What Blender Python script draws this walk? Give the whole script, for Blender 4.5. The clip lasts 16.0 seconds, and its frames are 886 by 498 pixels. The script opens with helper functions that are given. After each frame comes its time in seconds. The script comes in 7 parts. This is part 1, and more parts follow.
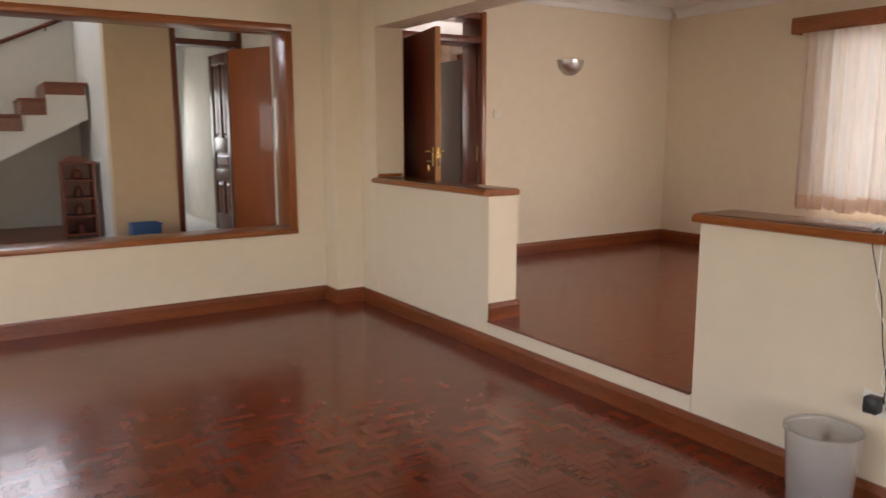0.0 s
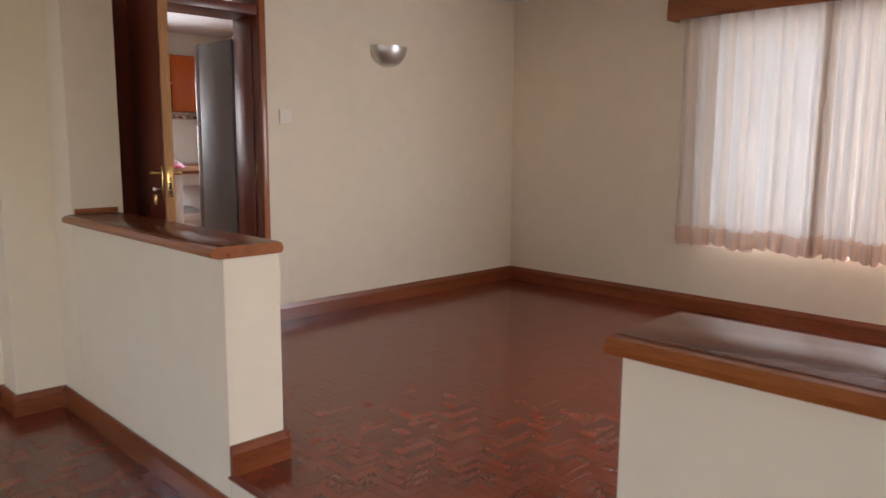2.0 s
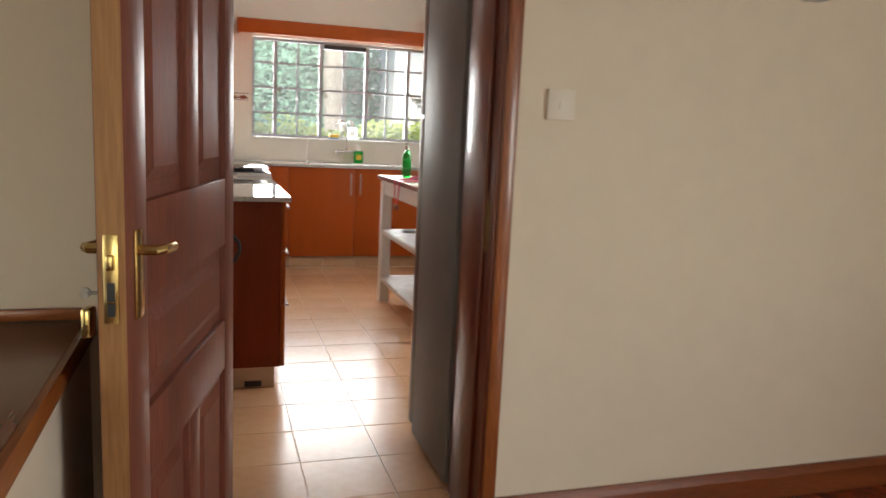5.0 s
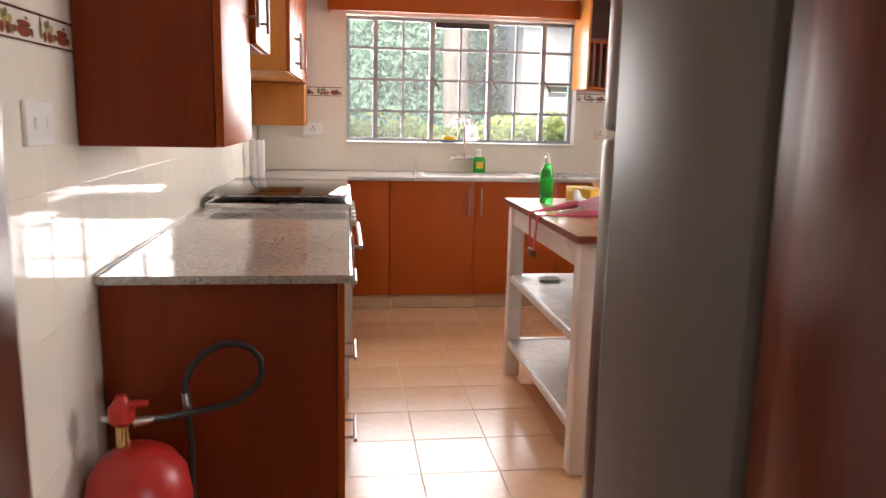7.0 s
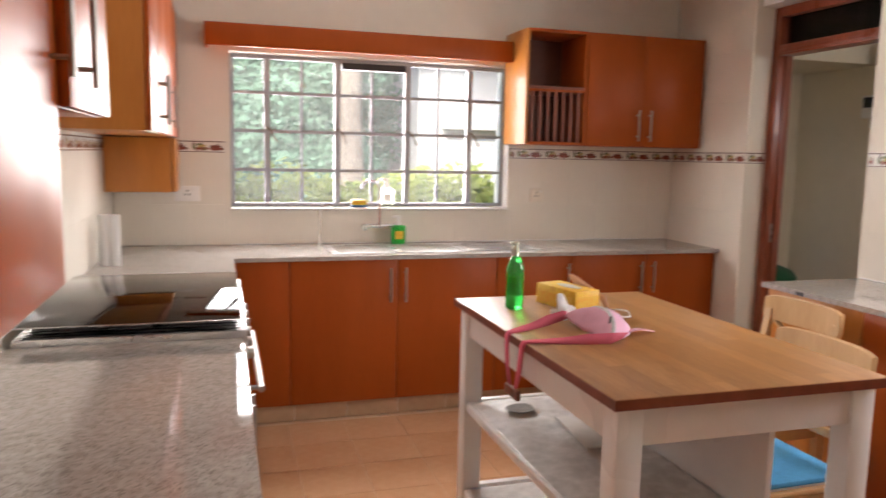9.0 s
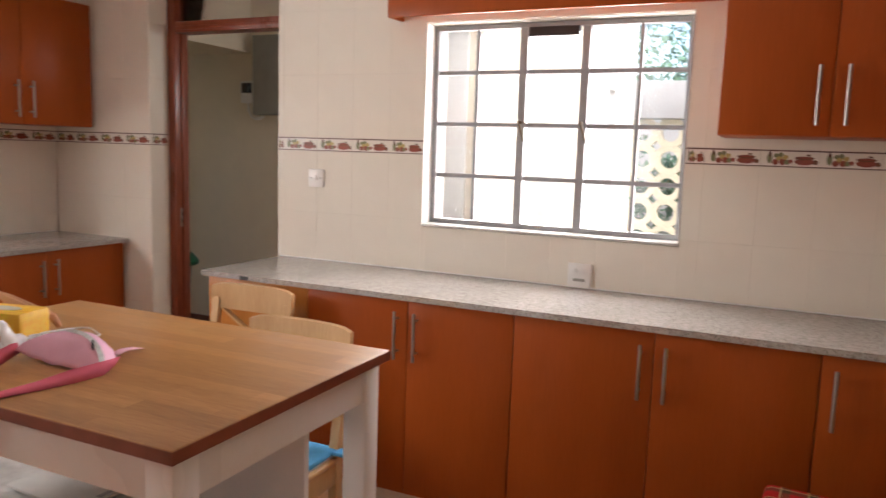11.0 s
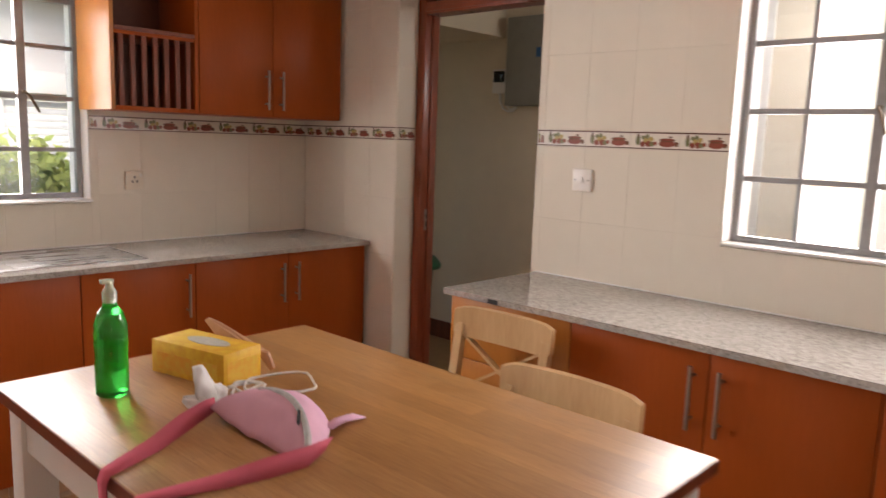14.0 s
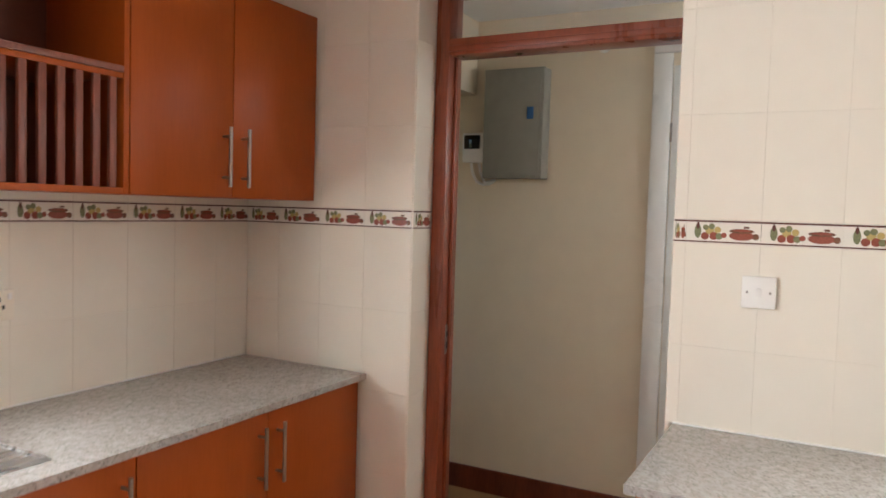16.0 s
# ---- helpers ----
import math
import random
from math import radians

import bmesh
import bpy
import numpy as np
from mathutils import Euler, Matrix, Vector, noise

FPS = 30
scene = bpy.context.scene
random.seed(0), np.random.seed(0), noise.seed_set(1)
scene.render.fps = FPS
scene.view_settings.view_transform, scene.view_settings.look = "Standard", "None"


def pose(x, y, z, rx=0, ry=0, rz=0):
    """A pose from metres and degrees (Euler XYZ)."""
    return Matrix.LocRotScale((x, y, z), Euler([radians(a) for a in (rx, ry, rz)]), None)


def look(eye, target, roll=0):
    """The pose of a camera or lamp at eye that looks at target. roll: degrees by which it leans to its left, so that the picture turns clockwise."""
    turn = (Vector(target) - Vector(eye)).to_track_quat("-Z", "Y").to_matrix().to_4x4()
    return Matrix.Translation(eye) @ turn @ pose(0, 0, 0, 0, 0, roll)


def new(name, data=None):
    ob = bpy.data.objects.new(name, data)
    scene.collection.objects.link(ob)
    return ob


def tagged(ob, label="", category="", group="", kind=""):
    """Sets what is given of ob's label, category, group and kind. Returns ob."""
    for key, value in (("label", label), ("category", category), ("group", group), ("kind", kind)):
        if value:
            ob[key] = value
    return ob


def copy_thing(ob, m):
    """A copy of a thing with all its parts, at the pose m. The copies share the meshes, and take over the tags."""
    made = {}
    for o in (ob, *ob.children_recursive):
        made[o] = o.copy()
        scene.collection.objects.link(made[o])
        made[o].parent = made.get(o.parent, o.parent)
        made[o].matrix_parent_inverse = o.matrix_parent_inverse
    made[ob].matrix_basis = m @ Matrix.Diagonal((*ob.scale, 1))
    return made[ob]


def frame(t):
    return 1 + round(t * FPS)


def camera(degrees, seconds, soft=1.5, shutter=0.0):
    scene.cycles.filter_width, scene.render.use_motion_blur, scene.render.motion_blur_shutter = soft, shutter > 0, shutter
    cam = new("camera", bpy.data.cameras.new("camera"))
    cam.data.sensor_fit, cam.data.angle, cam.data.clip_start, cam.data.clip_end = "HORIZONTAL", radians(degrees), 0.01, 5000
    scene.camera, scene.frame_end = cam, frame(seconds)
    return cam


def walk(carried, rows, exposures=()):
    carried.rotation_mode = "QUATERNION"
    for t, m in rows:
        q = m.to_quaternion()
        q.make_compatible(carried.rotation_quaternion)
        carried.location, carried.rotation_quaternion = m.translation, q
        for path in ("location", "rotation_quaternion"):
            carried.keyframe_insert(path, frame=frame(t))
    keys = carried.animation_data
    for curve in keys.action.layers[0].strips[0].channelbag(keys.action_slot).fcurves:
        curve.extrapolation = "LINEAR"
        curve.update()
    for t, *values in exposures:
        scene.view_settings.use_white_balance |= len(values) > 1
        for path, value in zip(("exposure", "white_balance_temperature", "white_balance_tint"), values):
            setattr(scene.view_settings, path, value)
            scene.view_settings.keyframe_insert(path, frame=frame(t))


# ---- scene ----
cam = camera(62.0, 16.0, shutter=0.4)
PATH = [
    (0, (0.943, 1.047, 1.383), (2.01, 2.709, 1.068), -0.1),
    (0.5, (1.305, 1.354, 1.381), (2.478, 2.949, 1.1), 0.1),
    (1, (1.661, 1.69, 1.381), (2.938, 3.203, 1.096), -0.3),
    (1.5, (2.072, 2.019, 1.38), (3.437, 3.451, 1.088), 0.5),
    (2, (2.416, 2.404, 1.386), (3.806, 3.813, 1.1), 0.4),
    (2.5, (2.771, 2.766, 1.359), (4.167, 4.167, 1.062), 0.3),
    (3, (3.087, 3.155, 1.356), (4.479, 4.556, 1.037), 0.3),
    (3.5, (3.397, 3.496, 1.332), (4.734, 4.945, 0.994), -0.2),
    (4, (3.685, 3.785, 1.335), (4.744, 5.456, 1.038), 0.5),
    (4.5, (3.913, 4.171, 1.456), (4.739, 5.972, 1.183), 1.6),
    (5, (4.101, 4.545, 1.447), (4.696, 6.429, 1.136), 2.7),
    (5.2, (4.149, 4.707, 1.444), (4.672, 6.611, 1.126), 2.7),
    (7.3, (4.432, 6.315, 1.559), (4.684, 8.266, 1.196), 0.9),
    (7.5, (4.43, 6.448, 1.577), (4.679, 8.398, 1.207), 0.5),
    (8, (4.432, 6.753, 1.605), (4.705, 8.704, 1.262), -0.6),
    (8.5, (4.41, 6.969, 1.641), (4.767, 8.915, 1.353), -0.3),
    (9, (4.391, 7.153, 1.672), (4.963, 9.053, 1.418), 1.2),
    (9.5, (4.332, 7.344, 1.664), (5.372, 9.031, 1.395), 1.6),
    (10, (4.29, 7.479, 1.664), (5.711, 8.858, 1.383), 2.6),
    (10.2, (4.296, 7.521, 1.663), (5.825, 8.782, 1.395), 2.7),
    (12.3, (4.307, 7.743, 1.679), (6.221, 8.238, 1.372), 0.7),
    (12.5, (4.352, 7.751, 1.677), (6.227, 8.379, 1.377), 0.7),
    (13, (4.497, 7.751, 1.682), (6.231, 8.705, 1.394), 1.2),
    (13.5, (4.633, 7.879, 1.677), (6.211, 9.071, 1.378), 2.0),
    (14, (4.791, 8.113, 1.667), (6.239, 9.461, 1.373), 2.0),
    (14.5, (4.971, 8.402, 1.697), (6.345, 9.83, 1.427), 0.7),
    (15, (5.033, 8.789, 1.692), (6.436, 10.196, 1.463), 0.0),
    (15.5, (5.068, 9.176, 1.705), (6.669, 10.362, 1.537), 1.5),
    (16, (5.129, 9.559, 1.73), (6.894, 10.493, 1.622), 1.7),
]
walk(cam, [(t, look(eye, target, roll)) for t, eye, target, roll in PATH],
     exposures=[(0.0, 1.92, 6850, 18), (1.0, 1.9, 6500, 17), (2.0, 1.86, 6050, 16), (4.0, 1.83, 6150, 12), (5.2, 1.74, 6450, 7),
                (7.4, 1.87, 6600, 16), (9.0, 1.78, 6650, 16), (10.0, 1.58, 6550, 16), (12.4, 1.7, 6650, 16), (13.0, 1.6, 6650, 17),
                (14.0, 1.4, 6900, 17), (14.5, 1.48, 7000, 17), (15.2, 1.74, 6800, 12), (16.0, 2.03, 6200, 8)])

# ---- world and large lights ----
world = bpy.data.worlds.new("world")
scene.world = world
world.use_nodes = True
wn = world.node_tree.nodes
sky = wn.new("ShaderNodeTexSky")
sky.sky_type = "NISHITA"
sky.sun_disc = False
sky.sun_elevation, sky.sun_rotation = radians(38), radians(205)
wn["Background"].inputs["Strength"].default_value = 0.15
world.node_tree.links.new(sky.outputs[0], wn["Background"].inputs["Color"])
sun = new("sun", bpy.data.lights.new("sun", "SUN"))
sun.data.energy, sun.data.angle, sun.data.color = 2.5, radians(18), (1, 0.96, 0.9)
sun.matrix_world = look((0, 0, 0), (0.33, 0.72, -0.62))


def window_light(name, eye, target, w, h, power, color=(0.93, 0.97, 1.0)):
    """Area lamp for sky light at an opening; some are fill without a seen source."""
    ob = new(name, bpy.data.lights.new(name, "AREA"))
    ob.data.shape, ob.data.size, ob.data.size_y = "RECTANGLE", w, h
    ob.data.energy, ob.data.color = power, color
    ob.matrix_world = look(eye, target)
    return ob


window_light("daylight_kitchen_north", (5.22, 11.758, 1.78), (5.22, 9, 1.78), 1.5, 0.84, 26, (1, 0.98, 0.96))
window_light("daylight_kitchen_east", (7.463, 8.62, 1.78), (5.4, 8.62, 1.78), 0.98, 0.84, 17.3, (1, 0.98, 0.96))
# the window's unseen south stretch is left uncurtained so this lamp lights the room
window_light("daylight_dining", (7.56, 2.55, 1.45), (5.0, 3.9, 0.7), 1.8, 1.4, 26, (1, 0.98, 0.95))
# west and south lounge windows are unseen, placed to light the room
window_light("daylight_living_west", (-1.78, 3.0, 1.35), (2, 3.4, 0.8), 3.0, 1.9, 9.4, (1, 0.99, 0.97))
window_light("daylight_living_south", (1.2, -1.78, 1.35), (1.4, 3, 1.0), 2.6, 1.9, 3.4, (1, 0.99, 0.97))
# fill for the stair hall, from an added west window that is never seen
window_light("daylight_hall", (-1.85, 9.0, 1.8), (3, 9.2, 1.2), 1.5, 1.5, 5)
# unseen high window, added for the bluish sheen on the lounge floor
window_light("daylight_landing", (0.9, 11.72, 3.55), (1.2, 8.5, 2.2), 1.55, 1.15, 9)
window_light("daylight_back_room", (2.95, 12.1, 1.5), (2.9, 9.4, 0.9), 0.85, 0.95, 2.6)
# added fill for the dim passage; the wall behind it has no opening
window_light("daylight_pantry", (8.35, 9.02, 2.2), (8.2, 10.6, 1.0), 0.6, 0.6, 3.3)
window_light("daylight_curtain", (7.56, 4.12, 1.45), (4.6, 4.12, 1.45), 1.28, 1.4, 15.0, (0.72, 0.87, 1.0))

# ---- materials ----
def mat(name, color, rough=0.5, metal=0.0, var=0.15, scale=6.0, bump=0.0, bump_scale=60.0, stretch=(1, 1, 1), spec=0.5, coat=0.0,
        dark=None, random_hue=0.0, trans=0.0, rough_var=0.1, sharp=0.0):
    """A surface whose colour wanders between color and dark at two scales, with fine relief."""
    m = bpy.data.materials.new(name)
    m.use_nodes = True
    nt = m.node_tree
    n, l = nt.nodes, nt.links
    b = n["Principled BSDF"]
    tc = n.new("ShaderNodeTexCoord")
    mp = n.new("ShaderNodeMapping")
    mp.inputs["Scale"].default_value = stretch
    l.new(tc.outputs["Object"], mp.inputs["Vector"])
    big = n.new("ShaderNodeTexNoise")
    big.inputs["Scale"].default_value, big.inputs["Detail"].default_value = scale * 0.25, 3
    fine = n.new("ShaderNodeTexNoise")
    fine.inputs["Scale"].default_value, fine.inputs["Detail"].default_value = scale * 3, 6
    l.new(mp.outputs[0], big.inputs["Vector"])
    l.new(mp.outputs[0], fine.inputs["Vector"])
    mixf = n.new("ShaderNodeMath")
    mixf.operation = "ADD"
    l.new(big.outputs["Fac"], mixf.inputs[0])
    l.new(fine.outputs["Fac"], mixf.inputs[1])
    half = n.new("ShaderNodeMapRange")
    half.inputs["From Min"].default_value, half.inputs["From Max"].default_value = 0.7 + sharp, 1.3 - sharp
    l.new(mixf.outputs[0], half.inputs["Value"])
    fac = half.outputs[0]
    if random_hue:
        info = n.new("ShaderNodeObjectInfo")
        geo = n.new("ShaderNodeNewGeometry")
        add = n.new("ShaderNodeMath")
        add.operation = "ADD"
        l.new(info.outputs["Random"], add.inputs[0])
        l.new(geo.outputs["Random Per Island"], add.inputs[1])
        fr = n.new("ShaderNodeMath")
        fr.operation = "FRACT"
        l.new(add.outputs[0], fr.inputs[0])
        mx = n.new("ShaderNodeMix")
        mx.inputs["Factor"].default_value = random_hue
        l.new(fac, mx.inputs["A"])
        l.new(fr.outputs[0], mx.inputs["B"])
        fac = mx.outputs[0]
    if dark is None:
        dark = tuple(c * (1 - var * 2) for c in color)
    cm = n.new("ShaderNodeMix")
    cm.data_type = "RGBA"
    cm.inputs["A"].default_value, cm.inputs["B"].default_value = (*dark, 1), (*color, 1)
    l.new(fac, cm.inputs["Factor"])
    l.new(cm.outputs["Result"], b.inputs["Base Color"])
    rr = n.new("ShaderNodeMapRange")
    rr.inputs["To Min"].default_value, rr.inputs["To Max"].default_value = max(0.02, rough - rough_var), min(1, rough + rough_var)
    l.new(big.outputs["Fac"], rr.inputs["Value"])
    l.new(rr.outputs[0], b.inputs["Roughness"])
    b.inputs["Metallic"].default_value = metal
    b.inputs["Specular IOR Level"].default_value = spec
    b.inputs["Coat Weight"].default_value = coat
    b.inputs["Coat Roughness"].default_value = 0.08
    b.inputs["Transmission Weight"].default_value = trans
    if bump:
        bn = n.new("ShaderNodeTexNoise")
        bn.inputs["Scale"].default_value, bn.inputs["Detail"].default_value = bump_scale, 4
        l.new(mp.outputs[0], bn.inputs["Vector"])
        bp = n.new("ShaderNodeBump")
        bp.inputs["Strength"].default_value, bp.inputs["Distance"].default_value = bump, 0.004
        l.new(bn.outputs["Fac"], bp.inputs["Height"])
        l.new(bp.outputs[0], b.inputs["Normal"])
    return m


def granite(name):
    m = mat(name, (0.49, 0.465, 0.44), 0.035, var=0.1, scale=14, rough_var=0.015, spec=1.0)
    nt = m.node_tree
    n, l = nt.nodes, nt.links
    b = n["Principled BSDF"]
    old = b.inputs["Base Color"].links[0].from_socket
    tc = n.new("ShaderNodeTexCoord")
    vo = n.new("ShaderNodeTexVoronoi")
    vo.inputs["Scale"].default_value = 210
    l.new(tc.outputs["Object"], vo.inputs["Vector"])
    ns = n.new("ShaderNodeTexNoise")
    ns.inputs["Scale"].default_value, ns.inputs["Detail"].default_value = 45, 5
    l.new(tc.outputs["Object"], ns.inputs["Vector"])
    r1 = n.new("ShaderNodeValToRGB")
    r1.color_ramp.elements[0].position, r1.color_ramp.elements[0].color = 0.0, (0.06, 0.045, 0.04, 1)
    r1.color_ramp.elements[1].position, r1.color_ramp.elements[1].color = 0.35, (1, 1, 1, 1)
    sep = n.new("ShaderNodeSeparateColor")
    l.new(vo.outputs["Color"], sep.inputs[0])
    l.new(sep.outputs[0], r1.inputs["Fac"])
    r2 = n.new("ShaderNodeValToRGB")
    r2.color_ramp.elements[0].position, r2.color_ramp.elements[0].color = 0.38, (0.58, 0.54, 0.51, 1)
    r2.color_ramp.elements[1].position, r2.color_ramp.elements[1].color = 0.6, (1, 1, 1, 1)
    l.new(ns.outputs["Fac"], r2.inputs["Fac"])
    prev = old
    for r in (r1, r2):
        mu = n.new("ShaderNodeMix")
        mu.data_type, mu.blend_type = "RGBA", "MULTIPLY"
        mu.inputs["Factor"].default_value = 0.45 if r is r1 else 0.4
        l.new(prev, mu.inputs["A"])
        l.new(r.outputs["Color"], mu.inputs["B"])
        prev = mu.outputs["Result"]
    l.new(prev, b.inputs["Base Color"])
    return m


def glass(name, tint=(1, 1, 1), rough=0.0, haze=0.0):
    m = bpy.data.materials.new(name)
    m.use_nodes = True
    n, l = m.node_tree.nodes, m.node_tree.links
    out = n["Material Output"]
    tr = n.new("ShaderNodeBsdfTransparent")
    tr.inputs[0].default_value = (*tint, 1)
    gl = n.new("ShaderNodeBsdfGlossy")
    gl.inputs["Roughness"].default_value = rough + 0.01
    fr = n.new("ShaderNodeFresnel")
    fr.inputs["IOR"].default_value = 1.45
    mx = n.new("ShaderNodeMixShader")
    l.new(fr.outputs[0], mx.inputs[0])
    l.new(tr.outputs[0], mx.inputs[1])
    l.new(gl.outputs[0], mx.inputs[2])
    l.new(mx.outputs[0], out.inputs["Surface"])
    if haze:
        # a thin uneven translucent film that paints the bright window haze on the pane
        film = n.new("ShaderNodeBsdfTranslucent")
        film.inputs[0].default_value = (0.85, 0.87, 0.85, 1)
        tc = n.new("ShaderNodeTexCoord")
        ns = n.new("ShaderNodeTexNoise")
        ns.inputs["Scale"].default_value, ns.inputs["Detail"].default_value = 5, 6
        l.new(tc.outputs["Object"], ns.inputs["Vector"])
        mr = n.new("ShaderNodeMapRange")
        mr.inputs["To Min"].default_value, mr.inputs["To Max"].default_value = haze * 0.5, haze * 1.5
        l.new(ns.outputs["Fac"], mr.inputs["Value"])
        m2 = n.new("ShaderNodeMixShader")
        l.new(mr.outputs[0], m2.inputs[0])
        l.new(mx.outputs[0], m2.inputs[1])
        l.new(film.outputs[0], m2.inputs[2])
        l.new(m2.outputs[0], out.inputs["Surface"])
    return m


def cloth(name, color, through_light=0.5, weave=900.0):
    m = bpy.data.materials.new(name)
    m.use_nodes = True
    n, l = m.node_tree.nodes, m.node_tree.links
    out = n["Material Output"]
    tc = n.new("ShaderNodeTexCoord")
    ns = n.new("ShaderNodeTexNoise")
    ns.inputs["Scale"].default_value, ns.inputs["Detail"].default_value = 5, 5
    mp = n.new("ShaderNodeMapping")
    mp.inputs["Scale"].default_value = (6, 6, 0.6)
    l.new(tc.outputs["Object"], mp.inputs[0])
    l.new(mp.outputs[0], ns.inputs["Vector"])
    cm = n.new("ShaderNodeMix")
    cm.data_type = "RGBA"
    cm.inputs["A"].default_value = (*[c * 0.82 for c in color], 1)
    cm.inputs["B"].default_value = (*color, 1)
    l.new(ns.outputs["Fac"], cm.inputs["Factor"])
    df = n.new("ShaderNodeBsdfDiffuse")
    tl = n.new("ShaderNodeBsdfTranslucent")
    l.new(cm.outputs["Result"], df.inputs[0])
    l.new(cm.outputs["Result"], tl.inputs[0])
    wv = n.new("ShaderNodeTexNoise")
    wv.inputs["Scale"].default_value = weave
    l.new(tc.outputs["Object"], wv.inputs["Vector"])
    bp = n.new("ShaderNodeBump")
    bp.inputs["Strength"].default_value, bp.inputs["Distance"].default_value = 0.3, 0.001
    l.new(wv.outputs["Fac"], bp.inputs["Height"])
    l.new(bp.outputs[0], df.inputs["Normal"])
    mx = n.new("ShaderNodeMixShader")
    mx.inputs[0].default_value = through_light
    l.new(df.outputs[0], mx.inputs[1])
    l.new(tl.outputs[0], mx.inputs[2])
    l.new(mx.outputs[0], out.inputs["Surface"])
    return m


WALL = mat("cream_paint", (0.79, 0.695, 0.54), 0.55, var=0.03, scale=3, bump=0.12, bump_scale=90, spec=0.35)
WHITE_WALL = mat("white_plaster", (0.8, 0.79, 0.74), 0.6, var=0.03, scale=3, bump=0.1, bump_scale=80, spec=0.3)
BEIGE = mat("beige_paint", (0.76, 0.59, 0.39), 0.6, var=0.04, scale=3, bump=0.1, bump_scale=80, spec=0.3)
CEIL = mat("ceiling_white", (0.82, 0.82, 0.8), 0.8, var=0.02, scale=2, bump=0.08, bump_scale=60, spec=0.2)
TRIM = mat("varnished_wood", (0.34, 0.105, 0.024), 0.3, var=0.18, scale=8, stretch=(5, 5, 0.5), coat=0.25, bump=0.05, bump_scale=40, dark=(0.18, 0.048, 0.011))
TRIM_Y = mat("varnished_wood_along_y", (0.34, 0.105, 0.024), 0.3, scale=9, stretch=(6, 0.6, 6), coat=0.25, bump=0.05, bump_scale=20, dark=(0.18, 0.048, 0.011))
TRIM_X = mat("varnished_wood_along_x", (0.34, 0.105, 0.024), 0.3, scale=9, stretch=(0.6, 6, 6), coat=0.25, bump=0.05, bump_scale=20, dark=(0.18, 0.048, 0.011))
CAPTOP = mat("dark_varnished_cap", (0.2, 0.062, 0.024), 0.22, scale=8, stretch=(6, 0.6, 6), coat=0.1, dark=(0.12, 0.034, 0.013))
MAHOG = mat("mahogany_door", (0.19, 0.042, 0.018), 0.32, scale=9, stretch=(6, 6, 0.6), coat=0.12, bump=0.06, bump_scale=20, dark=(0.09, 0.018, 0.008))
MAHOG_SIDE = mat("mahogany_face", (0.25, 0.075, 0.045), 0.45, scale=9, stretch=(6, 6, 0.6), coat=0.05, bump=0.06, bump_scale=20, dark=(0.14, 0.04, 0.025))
EDGEWOOD = mat("raw_wood_edge", (0.4, 0.2, 0.07), 0.45, scale=9, stretch=(6, 6, 0.5), dark=(0.25, 0.11, 0.035))
HALLDOOR = mat("orange_door_wood", (0.36, 0.095, 0.02), 0.5, scale=8, stretch=(6, 6, 0.6), coat=0.3, dark=(0.28, 0.07, 0.014))
CAB = mat("cherry_laminate", (0.365, 0.077, 0.012), 0.36, scale=8, stretch=(5, 5, 0.5), coat=0.0, dark=(0.32, 0.066, 0.01), rough_var=0.05, spec=0.16)
# CAB darkened and reddened: the colour carries the shade of the south-facing ends
CAB_SHADED = mat("shaded_red_end_panel", (0.2, 0.032, 0.007), 0.42, scale=8, stretch=(5, 5, 0.5), dark=(0.16, 0.024, 0.005), spec=0.2)
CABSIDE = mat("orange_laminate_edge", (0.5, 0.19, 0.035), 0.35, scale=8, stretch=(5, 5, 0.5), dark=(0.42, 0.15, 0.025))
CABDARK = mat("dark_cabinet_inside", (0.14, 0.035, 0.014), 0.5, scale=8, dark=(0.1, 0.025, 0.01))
GRANITE = granite("speckled_granite")
STEEL = mat("brushed_steel", (0.62, 0.62, 0.62), 0.28, metal=1, scale=14, stretch=(1, 14, 1), var=0.06)
NICKEL = mat("satin_nickel", (0.4, 0.375, 0.345), 0.42, metal=1, scale=20, var=0.05)
CHROME = mat("chrome", (0.82, 0.82, 0.82), 0.16, metal=1, var=0.02, rough_var=0.03)
BRASS = mat("polished_brass", (0.75, 0.55, 0.22), 0.22, metal=1, scale=20, var=0.12)
FRIDGE = mat("dark_grey_enamel", (0.17, 0.16, 0.155), 0.5, scale=4, var=0.06, spec=0.3, bump=0.06, bump_scale=300)
FRIDGE_FRONT = mat("silver_door", (0.24, 0.225, 0.22), 0.36, metal=0.8, scale=6, var=0.04)
TILE = mat("cream_wall_tile", (0.8, 0.755, 0.66), 0.05, scale=3, var=0.03, random_hue=0.35, spec=0.17, rough_var=0.02, bump=0.02, bump_scale=7)
GROUT = mat("cream_grout", (0.8, 0.74, 0.63), 0.8, scale=20, var=0.08)
BORDER = mat("border_tile_white", (0.8, 0.76, 0.68), 0.15, scale=8, var=0.03)
PLINTH = mat("stone_plinth_tile", (0.55, 0.38, 0.24), 0.3, scale=9, random_hue=0.3, dark=(0.46, 0.3, 0.18))
WHITE = mat("white_enamel_paint", (0.82, 0.81, 0.78), 0.3, scale=5, var=0.03, bump=0.04, bump_scale=50)
PLASTIC = mat("white_plastic", (0.84, 0.83, 0.8), 0.3, scale=6, var=0.02)
IVORY = mat("ivory_plastic", (0.8, 0.73, 0.61), 0.32, scale=6, var=0.03)
BLACK = mat("black_plastic", (0.025, 0.025, 0.027), 0.4, scale=10, var=0.1)
RUBBER = mat("black_rubber_hose", (0.02, 0.02, 0.022), 0.5, scale=30, var=0.2)
